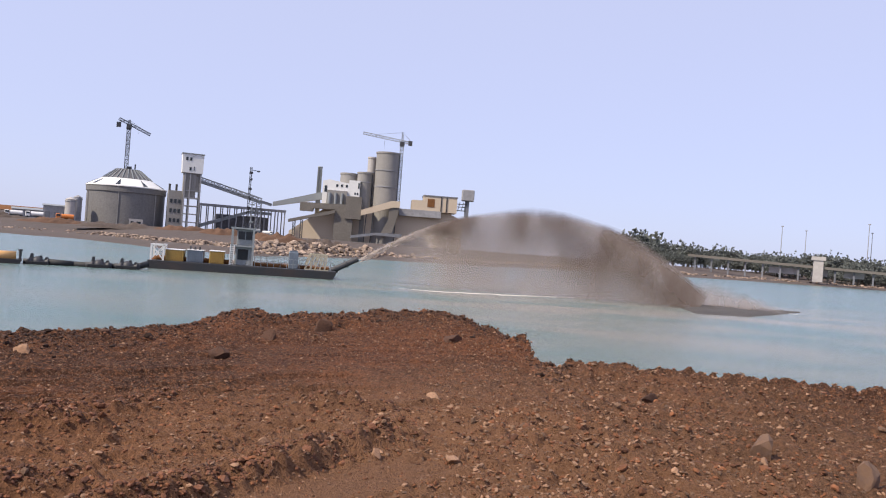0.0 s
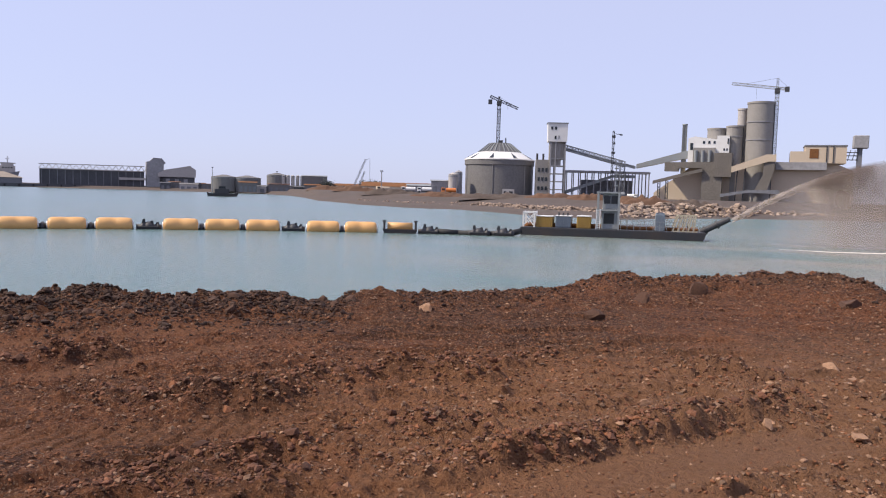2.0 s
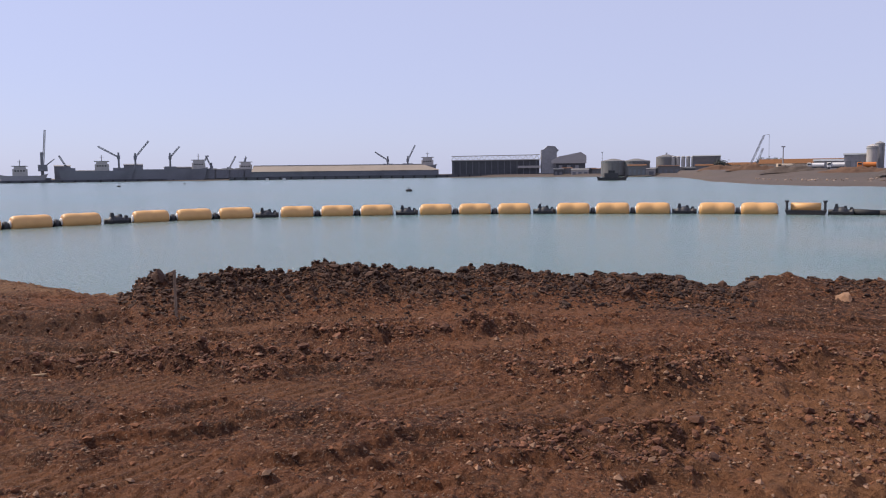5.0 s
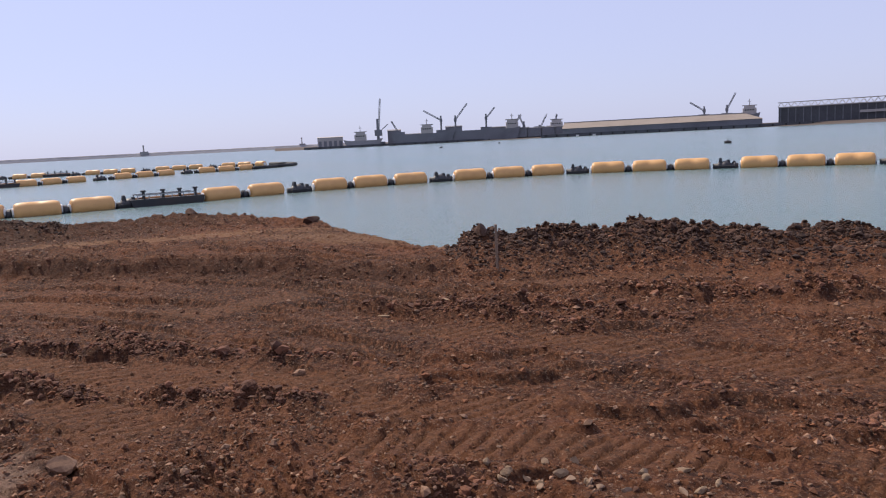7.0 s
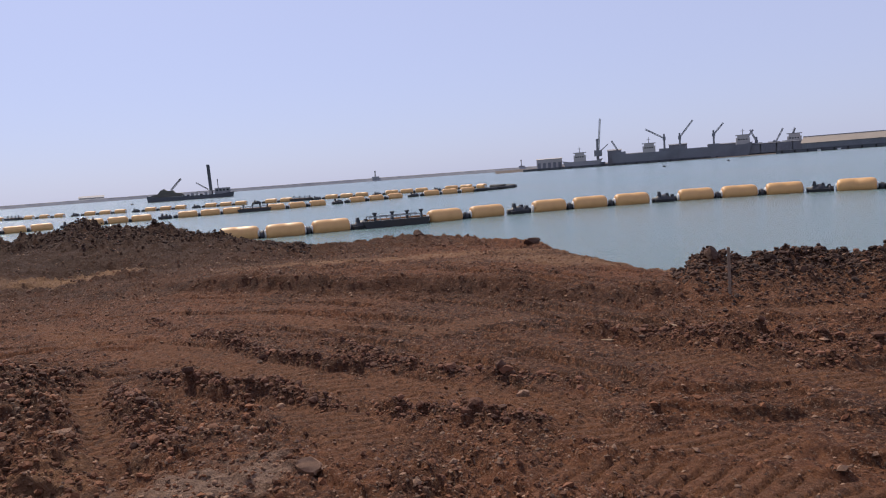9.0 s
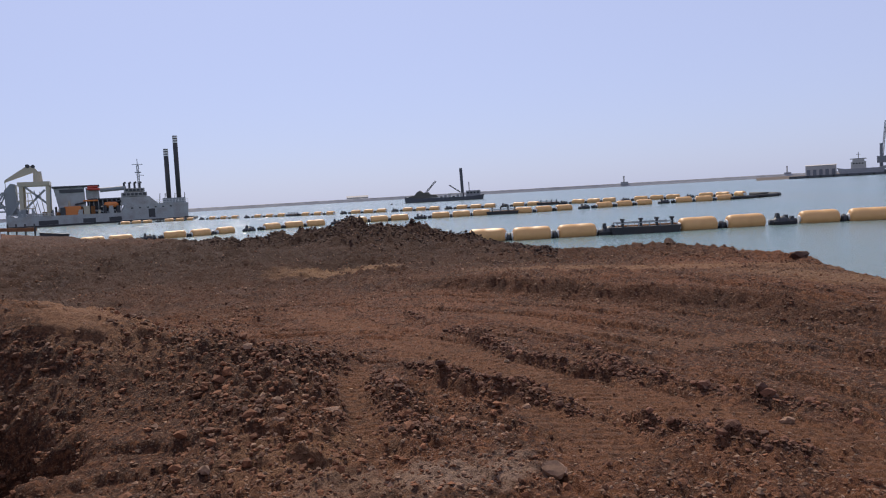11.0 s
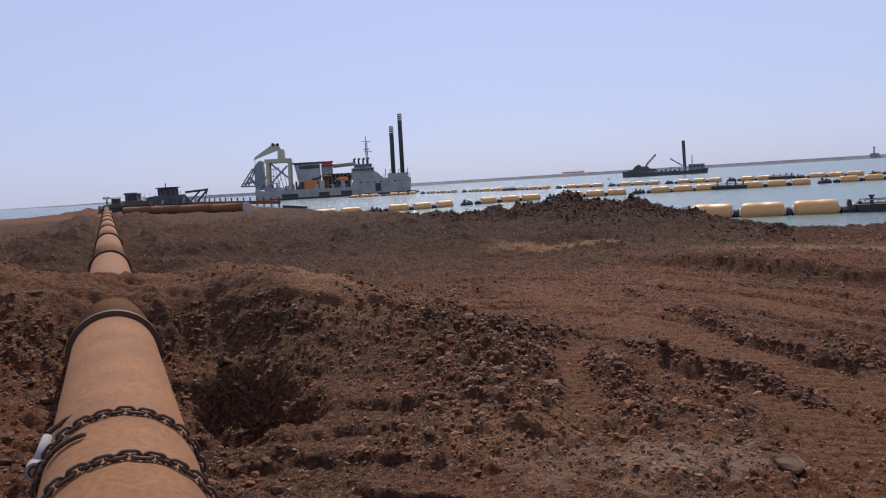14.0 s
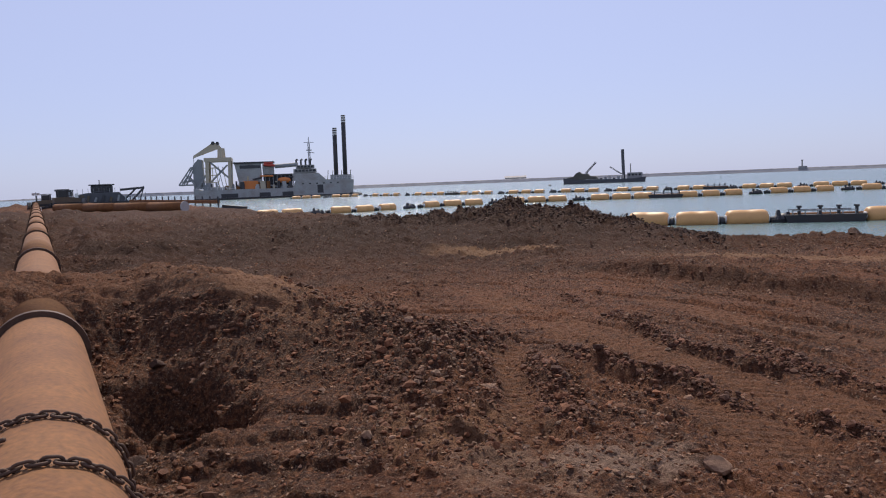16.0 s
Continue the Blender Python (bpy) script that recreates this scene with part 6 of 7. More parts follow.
# ---- the dredgers ----
def cutter_dredger():
    ob = thing("cutter_dredger", seen_from(136.2, 440), "large grey cutter suction dredger with two raised dark spuds", "dredger")
    bm = bmesh.new()
    prism(bm, [(-43.4, 6.6), (-43.2, -0.8), (43.4, -0.8), (44.2, 8.6), (40, 9.2), (12, 9.2), (10, 5.2), (-40, 5.6)], 0, 20)
    part("hull", bm, SHIP_GREY, ob)
    bm = bmesh.new()
    box(bm, -43.3, 43.6, -0.08, 0.3, -0.8, 0.9)
    part("boot_top", bm, HULL, ob)
    for x0, x1 in ((-29, -20), (-8.5, -2.5), (4, 10)):
        bm = bmesh.new()
        box(bm, x0, x1, -0.12, 0.2, 1.0, 3.2)
        part("scuffed_panel", bm, DARK, ob, "dark fender panel")
    bm = bmesh.new()
    box(bm, 23.5, 26.8, -0.1, 0.2, 1.8, 6.4)
    part("hull_door", bm, DARK, ob)
    for k in range(6):
        bm = bmesh.new()
        box(bm, 15 + k * 3.9, 16 + k * 3.9, -0.1, 0.2, 6.9, 7.5)
        part("porthole", bm, GLASS, ob)
    # bow gantry and ladder gear
    for x in (-36.2, -24.2):
        for y in (2, 17):
            bm = bmesh.new()
            beam(bm, (x, y, 5), (x + 0.6, y, 23), 1.7)
            part("gantry_leg", bm, CREAM, ob, "cream gantry leg")
    bm = bmesh.new()
    box(bm, -37.2, -22.6, 0.8, 18.5, 21.2, 23.2)
    part("gantry_beam", bm, CREAM, ob)
    for a, b in (((-36, 2, 8), (-25, 2, 19)), ((-24.5, 2, 12), (-34, 2, 20.8)), ((-42, 2, 6), (-36.5, 2, 14))):
        bm = bmesh.new()
        beam(bm, a, b, 1.0)
        part("brace", bm, GREY, ob)
    bm = bmesh.new()
    prism(bm, [(-43.5, 6.4), (-43.5, 19.5), (-40.5, 22.8), (-38.5, 22.4), (-38.2, 6.4)], 4, 14)
    part("ladder_frame", bm, GREY, ob)
    bm = bmesh.new()
    for p, q in (((-51, 3, 8.8), (-42.5, 3, 8.8)), ((-51, 3, 9), (-44.5, 3, 18.2)), ((-48.5, 3, 9), (-43.8, 3, 18)), ((-47, 3, 14), (-43, 3, 9)), ((-50, 3, 10.4), (-43, 3, 11.4)), ((-44.5, 3, 18.2), (-42.5, 3, 18.4))):
        beam(bm, p, q, 0.7)
        beam(bm, (p[0], 15, p[2]), (q[0], 15, q[2]), 0.7)
    for x, z in ((-51, 8.8), (-44.5, 18.2)):
        beam(bm, (x, 3, z), (x, 15, z), 0.7)
    part("bow_frame", bm, GREY, ob, "open braced bow frame")
    bm = bmesh.new()
    bar(bm, (-28.0, 6, 23), (-28.0, 6, 28.5), 2.3, 1.9, 14)
    c = part("crane_column", bm, CREAM, ob, "cream deck crane column")
    bm = bmesh.new()
    prism(bm, [(-43.2, 23.4), (-42.8, 24.8), (-32.4, 31.6), (-29.6, 31.4), (-27.0, 27.6), (-30.0, 28.0)], 5.2, 6.8)
    part("crane_jib", bm, CREAM, c)
    bm = bmesh.new()
    bar(bm, (-32.2, 5, 31.4), (-32.2, 7, 31.4), 1.0, seg=12)
    bar(bm, (-29.7, 5, 31.2), (-29.7, 7, 31.2), 0.9, seg=12)
    part("sheave", bm, DARK, c)
    bm = bmesh.new()
    beam(bm, (-42.9, 6, 23.6), (-42.9, 6, 18.0), 0.25)
    part("hook_line", bm, DARK, c)
    rng = random.Random(4)
    for k in range(9):
        x = -24 + k * 1.6
        bm = bmesh.new()
        bar(bm, (x, 3 + k % 3, 5.4), (x, 3 + k % 3, 8 + rng.random() * 5), 0.7, 0.5, 8)
        part("winch_post", bm, (CREAM, GREY, DARK)[k % 3], ob)
    for k in range(40):
        x, y = rng.uniform(-40, 9), rng.uniform(0.6, 2.4)
        w, h = rng.uniform(0.4, 1.5), rng.uniform(0.8, 4.4)
        bm = bmesh.new()
        box(bm, x - w, x + w, y - 0.6, y + 0.6, 5.2, 5.4 + h, bevel=0.1)
        part("deck_locker", bm, (SHIP_GREY, DARK, CREAM, RUST_PIPE, GREY)[k % 5], ob)
    for k in range(8):
        x = -37 + k * 1.9
        bm = bmesh.new()
        beam(bm, (x, 1.5, 5.5), (x + rng.uniform(-2.5, 2.5), 1.5, rng.uniform(10, 20)), 0.35)
        part("rigging_strut", bm, (CREAM, GREY)[k % 2], ob)
    # pipes and hoses along the working deck
    for k in range(7):
        x, z = -20 + 4.1 * k, 7.2 + 1.7 * (k % 4)
        bm = bmesh.new()
        bar(bm, (x, 2.2, z), (x + rng.uniform(4, 8), 2.2, z + rng.uniform(-1.2, 1.2)), 0.45, seg=10)
        part("deck_hose", bm, (GREY, CREAM, DARK, ORANGE)[k % 4], ob)
    for z in (9.5, 13.5, 17.5):
        bm = bmesh.new()
        box(bm, -37.2, -30.0, 1.4, 6, z, z + 0.4)
        part("gantry_platform", bm, CREAM, ob)
    for k in range(12):
        bm = bmesh.new()
        beam(bm, (-37.0 + k * 0.62, 1.4, 9.9), (-37.0 + k * 0.62, 1.4, 11.0), 0.12)
        part("rail_post", bm, CREAM, ob)
    # pump deck house
    bm = bmesh.new()
    prism(bm, [(-19.5, 9.5), (-21.2, 19.2), (-7.0, 19.8), (-6.6, 5.4), (-18.5, 5.4)], 3, 14)
    part("pump_house", bm, SHIP_GREY, ob, "pale grey pump deckhouse")
    bm = bmesh.new()
    box(bm, -22, 0.5, 2, 15, 19.6, 20.4)
    part("bridge_roof", bm, DARK, ob)
    bm = bmesh.new()
    box(bm, -18.5, -7.2, 2.8, 3.2, 16.8, 18.6)
    part("bridge_window", bm, GLASS, ob)
    bm = bmesh.new()
    box(bm, -6.2, 0.2, 4, 13, 13.4, 19.0)
    part("mess_house", bm, SHIP_GREY, ob)
    bm = bmesh.new()
    box(bm, -5.4, -0.2, 1.8, 5.0, 19.0, 20.0, bevel=0.2)
    bar(bm, (-5.5, 2.0, 18.4), (0.6, 2.0, 18.0), 0.7, seg=10)
    part("lifeboat_cover", bm, RED, ob, "red-orange rescue boat")
    bm = bmesh.new()
    box(bm, -17.0, -9.0, 1.0, 4.5, 4.2, 9.8, bevel=0.15)
    part("orange_winch_house", bm, ORANGE, ob, "orange winch house")
    bm = bmesh.new()
    lathe(bm, [(0.3, -3.6), (1.3, -3.0), (1.6, -1.5), (1.6, 1.5), (1.3, 3.0), (0.3, 3.6)], 14, pose(5.4, 2.2, 9.6, 0, 90, 0))
    part("lifeboat", bm, ORANGE, ob, "orange lifeboat", True)
    bm = bmesh.new()
    bar(bm, (0.5, 6, 17.6), (13.5, 6, 18.3), 1.2, seg=12)
    part("discharge_pipe", bm, GREY, ob)
    bm = bmesh.new()
    box(bm, -6, 24, 3, 16, 12.4, 13.2)
    part("boat_deck", bm, DARK, ob)
    for k in range(9):
        bm = bmesh.new()
        beam(bm, (-5 + k * 2.2, 3.2, 5.2), (-5 + k * 2.2, 3.2, 12.5), 0.4)
        part("deck_post", bm, GREY, ob)
    bm = bmesh.new()
    box(bm, -6, 10, 6, 16, 5.2, 12.4)
    part("lower_house", bm, DARK, ob)
    bm = bmesh.new()
    prism(bm, [(10, 9), (10, 13.2), (24.5, 13.2), (29, 9)], 2.5, 17)
    part("fore_house", bm, SHIP_GREY, ob)
    bm = bmesh.new()
    box(bm, 11, 23.6, 3, 16, 13.4, 15.6)
    box(bm, 12.5, 22.6, 4, 15, 15.9, 17.8)
    w = part("wheelhouse", bm, SHIP_GREY, ob, "grey stepped wheelhouse")
    windows(w, [(11.5 + k * 2.0, 13.0 + k * 2.0, 14.0, 15.2) for k in range(6)] + [(13 + k * 1.9, 14.4 + k * 1.9, 16.3, 17.4) for k in range(5)], 2.9)
    for k in range(4):
        bm = bmesh.new()
        bar(bm, (12.6 + k * 2.6, 6, 17.8), (12.6 + k * 2.6, 6, 20.8), 0.55, seg=10)
        bar(bm, (12.6 + k * 2.6, 6, 20.6), (13.6 + k * 2.6, 6, 21.0), 0.55, seg=10)
        part("funnel", bm, DARK, ob)
    bm = bmesh.new()
    truss(bm, (20.2, 8, 17.8), (20.2, 8, 30.0), 1.0, 1.0, 8, 0.3)
    bar(bm, (20.2, 8, 30), (20.2, 8, 33.5), 0.2)
    beam(bm, (17.4, 8, 30.6), (23.0, 8, 30.6), 0.3)
    beam(bm, (19, 8, 25), (23.2, 8, 24.6), 0.3)
    box(bm, 18.6, 21.8, 7, 9, 26.0, 26.5)
    part("signal_mast", bm, STEEL, ob)
    for x, top in ((34.6, 38.2), (39.8, 45.2)):
        bm = bmesh.new()
        bar(bm, (x, 4, -1), (x + 0.3, 4, top), 1.25, seg=18)
        s = part("spud", bm, HULL, ob, "tall dark spud pole with white rings", True)
        for k in range(3):
            bm = bmesh.new()
            bar(bm, (x + 0.3, 4, top - 3.9 + k * 1.3), (x + 0.3, 4, top - 3.2 + k * 1.3), 1.29, seg=18)
            part("ring", bm, WHITE, s)
    bm = bmesh.new()
    box(bm, 31.5, 43.0, 1.5, 7.5, 8.6, 11.6)
    part("spud_carrier", bm, GREY, ob)
    for x in (29.5, 32.2, 37.2, 42.3):
        bm = bmesh.new()
        beam(bm, (x, 2, 9), (x + 0.6, 2, 14.2), 0.35)
        part("davit", bm, DARK, ob)
    bm = bmesh.new()
    for z in (10.0, 11.0):
        beam(bm, (28, 0.4, z), (44, 0.4, z - 0.4), 0.16)
    for k in range(11):
        beam(bm, (28 + 1.6 * k, 0.4, 8.8), (28 + 1.6 * k, 0.4, 11.0), 0.14)
    part("railing", bm, WHITE, ob)
    bm = bmesh.new()
    for z in (6.2, 7.0):
        beam(bm, (-42, 0.4, z), (-19, 0.4, z - 0.2), 0.16)
    for k in range(15):
        beam(bm, (-42 + 1.6 * k, 0.4, 5.4), (-42 + 1.6 * k, 0.4, 7.0), 0.14)
    part("side_rail", bm, WHITE, ob)


cutter_dredger()
bent_pipe("stern_floating_hose", [plan(130.7, 441, 0.6), plan(130.0, 425, 0.4), plan(130.4, 385, 0.3), plan(130.9, 362, 0.3)], 0.8, RUBBER, "dark hose from the dredger's stern to the floating line", "hose")


def small_dredger():
    ob = thing("backhoe_dredger", seen_from(108.3, 560) @ pose(-37, 0, 0), "far dark dredger with one upright spud and slim cranes", "dredger")
    bm = bmesh.new()
    prism(bm, [(-29, 4.6), (-28.5, -0.6), (28, -0.6), (29, 3.6), (20, 2.6), (-20, 3.0)], 0, 14)
    # lighter than the black hulls: distance haze is put into the colour
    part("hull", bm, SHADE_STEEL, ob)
    bm = bmesh.new()
    prism(bm, [(-27, 3), (-26, 4.6), (-22, 5.2), (-20, 7.6), (-17.6, 8.6), (-15.5, 7.0), (-12, 7.4), (-10.5, 5.6), (-6, 5.0), (-4, 3)], 2, 10)
    part("excavator_house", bm, material("weathered_machine_paint", (0.115, 0.105, 0.085), 0.7, vary=0.3, scale=0.4), ob, "weathered grey-brown machine house")
    bm = bmesh.new()
    truss(bm, (-13, 4, 7.5), (-5.8, 4, 15.0), 0.9, 0.9, 6, 0.3)
    part("boom", bm, DARK, ob)
    bm = bmesh.new()
    truss(bm, (12, 4, 6), (4, 4, 11.4), 0.6, 0.6, 5, 0.25)
    part("rear_boom", bm, DARK, ob)
    bm = bmesh.new()
    bar(bm, (13.6, 4, -1), (13.0, 4, 23.4), 1.1, seg=14)
    part("spud", bm, SHADE_STEEL, ob)
    bm = bmesh.new()
    bar(bm, (18.4, 5, 4), (18.4, 5, 13.2), 0.3)
    part("mast", bm, DARK, ob)
    bm = bmesh.new()
    box(bm, 16, 26.5, 2, 11, 2.6, 6.8, bevel=0.2)
    b = part("deckhouse", bm, PORT_GREY, ob)
    windows(b, [(16.8 + k * 2.4, 18.2 + k * 2.4, 4.6, 5.8) for k in range(4)], 2)
    for k in range(6):
        bm = bmesh.new()
        box(bm, -3 + k * 3.0, -1.2 + k * 3.0, 1, 4, 2.6, 3.6 + (k % 3) * 0.9)
        part("deck_gear", bm, (DARK, PORT_GREY, PORT_PALE)[k % 3], ob)


small_dredger()

# ---- on the fill: the discharge pipe, its chains, loose stones ----
PIPE_Z, PIPE_R = 3.25, 0.45
PIPE_BASE = pose(0.03 * PIPE_DIR.y, -0.03 * PIPE_DIR.x, PIPE_Z, 0, 0, math.degrees(math.atan2(PIPE_DIR.y, PIPE_DIR.x)))


def land_pipe():
    ob = thing("discharge_pipe", PIPE_BASE, "long rusted steel discharge pipe half buried in the fill", "pipe")
    cuts = [-3.0, 9.6, 21.6, 33.6, 45.6, 57.6, 69.6, 81.6, 93.6, 105.6, 117.6, 129.6, 141.0]
    for k, (a, b) in enumerate(zip(cuts, cuts[1:])):
        lift = 0.0 if a < 50 else 0.006 * (a - 50)
        lift2 = 0.0 if b < 50 else 0.006 * (b - 50)
        bm = bmesh.new()
        bar(bm, (a, 0, lift), (b, 0, lift2), PIPE_R, seg=48, caps=True)
        part("pipe_length", bm, RUST_PIPE, ob, smooth=True)
        bm = bmesh.new()
        bar(bm, (b - 0.06, 0, lift2), (b + 0.06, 0, lift2), PIPE_R + 0.06, seg=40)
        part("joint_band", bm, CHAIN, ob, "dark rusted joint band")
    return ob


land_pipe()


def link_mesh():
    """One oval iron link, lying in the local xz plane, 15 cm long."""
    bm = bmesh.new()
    rings = []
    for k in range(14):
        t = 2 * math.pi * k / 14
        cx, cz = 0.031 * math.cos(t) + (0.019 if math.cos(t) > 0 else -0.019), 0.026 * math.sin(t)
        out = Vector((math.cos(t), 0, math.sin(t)))
        rings.append([bm.verts.new(Vector((cx, 0, cz)) + out * 0.010 * math.cos(u) + Vector((0, 0.010 * math.sin(u), 0))) for u in (0, 1.047, 2.094, 3.142, 4.189, 5.236)])
    for a, b in zip(rings, rings[1:] + rings[:1]):
        for i in range(6):
            bm.faces.new((a[i], a[(i + 1) % 6], b[(i + 1) % 6], b[i]))
    me = bpy.data.meshes.new("link")
    bm.normal_update()
    bm.to_mesh(me)
    bm.free()
    me.polygons.foreach_set("use_smooth", [True] * len(me.polygons))
    me.materials.append(CHAIN)
    return me


LINK = link_mesh()


def pipe_chain(s, slant, label):
    """A chain laid over the pipe s metres along it."""
    base = PIPE_BASE
    ob = thing("chain", base @ pose(s, 0, 0), label, "chain", "chains over the pipe")
    r = PIPE_R + 0.016
    n = 31
    for k in range(n):
        t = radians(-112 + 224 * k / (n - 1))
        y, z = -r * math.sin(t), r * math.cos(t)
        link = new("link", LINK)
        link.parent = ob
        x = slant * y + 0.012 * math.sin(k * 2.1)
        roll = 90 if k % 2 else 18
        tang = Vector((slant * -math.cos(t), -math.cos(t), -math.sin(t))).normalized()
        up = Vector((0, -math.sin(t), math.cos(t)))
        m = Matrix((tang, up.cross(tang).normalized(), up)).transposed().to_4x4()
        link.matrix_basis = Matrix.Translation((x, y, z)) @ m @ pose(0, 0, 0, roll, 0, 0)
    return ob


pipe_chain(5.2, 0.10, "rusty iron chain laid over the pipe")
pipe_chain(4.3, 0.06, "second rusty iron chain round the pipe")


def shackle():
    ob = thing("shackle", PIPE_BASE @ pose(5.45, 0, 0), "pale worn steel shackle hanging at the side of the pipe", "shackle")
    low, high = Vector((0.0, 0.475, 0.13)), Vector((0.17, 0.405, 0.27))
    bm = bmesh.new()
    bar(bm, low, high, 0.036, 0.030, seg=16)
    p = part("pin", bm, PORT_GREY, ob, smooth=True)
    bm = bmesh.new()
    bar(bm, low + Vector((-0.055, 0, 0)), low + Vector((0.045, 0, 0)), 0.054, seg=20)
    eye = part("eye", bm, PORT_GREY, p)
    bm = bmesh.new()
    bar(bm, low + Vector((-0.062, 0, 0)), low + Vector((-0.045, 0, 0)), 0.040, seg=16)
    part("washer", bm, CHAIN, eye)
    bm = bmesh.new()
    bar(bm, low + Vector((-0.072, 0, 0)), low + Vector((-0.05, 0, 0)), 0.024, seg=12)
    part("bolt", bm, MUSTARD, eye)
    bm = bmesh.new()
    pts = [high + Vector((0.02 + 0.05 * math.sin(t * 3.1), -0.26 * t, 0.015 + 0.085 * math.sin(t * 1.7))) for t in np.linspace(0, 1, 9)]
    for a, b in zip(pts, pts[1:]):
        bar(bm, a, b, 0.018, seg=8, caps=False)
    bmesh.ops.remove_doubles(bm, verts=bm.verts[:], dist=0.013)
    part("bow", bm, CHAIN, ob, "thin rusty bow", smooth=True)


shackle()


def wire_loop():
    base = PIPE_BASE
    pts = [base @ Vector((4.75 + 0.35 * math.sin(t * 1.3), (PIPE_R + 0.02) * math.sin(t), (PIPE_R + 0.02) * math.cos(t))) for t in np.linspace(0.35, 1.25, 9)]
    bent_pipe("wire_strop", pts, 0.014, CHAIN, "thin rusty wire strop on the pipe", "wire", 6)


wire_loop()


def scatter_stones():
    """Loose stones and clods, thickest where the blades have heaped them."""
    rng = np.random.default_rng(7)
    n = 120000
    az = -36 + 196 * rng.random(n)
    r = 3.0 * (75 / 3.0) ** (rng.random(n) ** 0.95)
    x, y = -np.sin(np.radians(az)) * r, np.cos(np.radians(az)) * r
    z, rough, inner, turned, driven = land_parts(x, y)
    across = x * PIPE_DIR.y - y * PIPE_DIR.x
    keep = (rng.random(n) < (0.12 + 0.60 * rough) * (1 - 0.8 * driven)) & (inner > -0.5) & ((np.abs(across) > 0.5) | (y > 0))
    x, y, z, rough, r, az = (v[keep] for v in (x, y, z, rough, r, az))
    size = 0.005 + 0.0092 * rng.lognormal(0, 0.6, len(x)) * (0.5 + 0.6 * rough) + 0.0009 * r
    size = np.minimum(size, 0.08)
    places = np.stack([x, y, z + size * 0.15, size], -1)
    outer = r > 13
    pale = rng.random(len(x)) < 0.42 + 0.22 * (az < 10)
    rock_heap("loose_stones", places[pale] * np.array([1, 1, 1, 0.8]), STONE, "loose tan and grey stones on the fill", 21, category="stones")
    rock_heap("earth_clods", places[~pale & ~outer], LUMP, "loose red-brown earth clods on the fill", 22, category="clods")
    rock_heap("outer_clods", (places * np.array([1, 1, 1, 0.8]))[~pale & outer], TURNED, "brown clods on the outer fill", 26, category="clods")
    # grit and pebbles pressed into the whole fill
    m = 46000
    az = -34 + 192 * rng.random(m)
    r = 3.2 * (22 / 3.2) ** rng.random(m)
    x, y = -np.sin(np.radians(az)) * r, np.cos(np.radians(az)) * r
    z, rough, inner, turned, driven = land_parts(x, y)
    across = x * PIPE_DIR.y - y * PIPE_DIR.x
    ok = (rng.random(m) < (0.5 + 0.5 * np.clip(rough, 0, 1)) * (1 - 0.55 * driven)) & (inner > 0) & ((np.abs(across) > 0.55) | (y > 0))
    size = np.minimum(0.004 + 0.0065 * rng.lognormal(0, 0.6, m) + 0.0009 * r, 0.05)
    light = rng.random(m) < 0.34
    spots = np.stack([x, y, z + size * 0.2, size], -1)
    rock_heap("pale_grit", spots[ok & light], PALE_GRIT, "pale tan grit pressed into the fill", 27, category="grit", plain=True)
    rock_heap("earth_crumbs", spots[ok & ~light], LUMP, "small red-brown crumbs of earth on the fill", 28, category="crumbs", plain=True)
    # clods spilt along the windrows
    rows = []
    for course, half, high in WINDROWS:
        for (a0, d0), (a1, d1) in zip(course, course[1:]):
            m = int(210 * math.hypot(d1 - d0, radians(a1 - a0) * (d0 + d1) / 2))
            t = rng.random(m)
            p = [(-np.sin(np.radians(a)) * d, np.cos(np.radians(a)) * d) for a, d in ((a0, d0), (a1, d1))]
            rows.append(np.stack([p[0][0] + (p[1][0] - p[0][0]) * t + rng.normal(size=m) * half * 0.6, p[0][1] + (p[1][1] - p[0][1]) * t + rng.normal(size=m) * half * 0.6], -1))
    xy = np.concatenate(rows)
    xy = xy[fbm(xy[:, 0], xy[:, 1], 1.3, 2, 19) > -0.2]
    z, rough, inner, turned, driven = land_parts(xy[:, 0], xy[:, 1])
    size = np.minimum(0.006 + 0.0095 * rng.lognormal(0, 0.65, len(xy)), 0.07)
    rock_heap("windrow_clods", np.stack([xy[:, 0], xy[:, 1], z + size * 0.25, size], -1), TURNED, "dry clods spilt in rows by the blade", 24, category="clods")
    # rubble on the faces beside the pipe
    m = 9000
    along, across = rng.uniform(5.0, 14.5, m), rng.uniform(-6.0, 6.5, m)
    x, y = along * PIPE_DIR.x + across * PIPE_DIR.y, along * PIPE_DIR.y - across * PIPE_DIR.x
    z, rough, inner, turned, driven = land_parts(x, y)
    ok = (np.abs(across) > 0.5) & (rng.random(m) < rough) & ((along < 11.2) | (along > 13.4))
    size = np.minimum(0.012 + 0.016 * rng.lognormal(0, 0.55, m), 0.085)
    rock_heap("ramp_rubble", np.stack([x, y, z + size * 0.25, size], -1)[ok], LUMP, "earthy rubble on the faces beside the pipe", 25, category="rubble")
    # clods heaped on the rims
    n = 17000
    az = np.concatenate([33 + 45 * rng.random(n // 2), 104 + 27 * rng.random(n // 3), -10 + 40 * rng.random(n - n // 2 - n // 3)])
    edge = np.interp(az, S_AZ, S_R)
    r = edge - np.abs(rng.normal(size=n)) * np.clip(edge * 0.065, 0.9, 2.6) + 0.15
    x, y = -np.sin(np.radians(az)) * r, np.cos(np.radians(az)) * r
    z, rough, inner, turned, driven = land_parts(x, y)
    ok = inner > -0.4
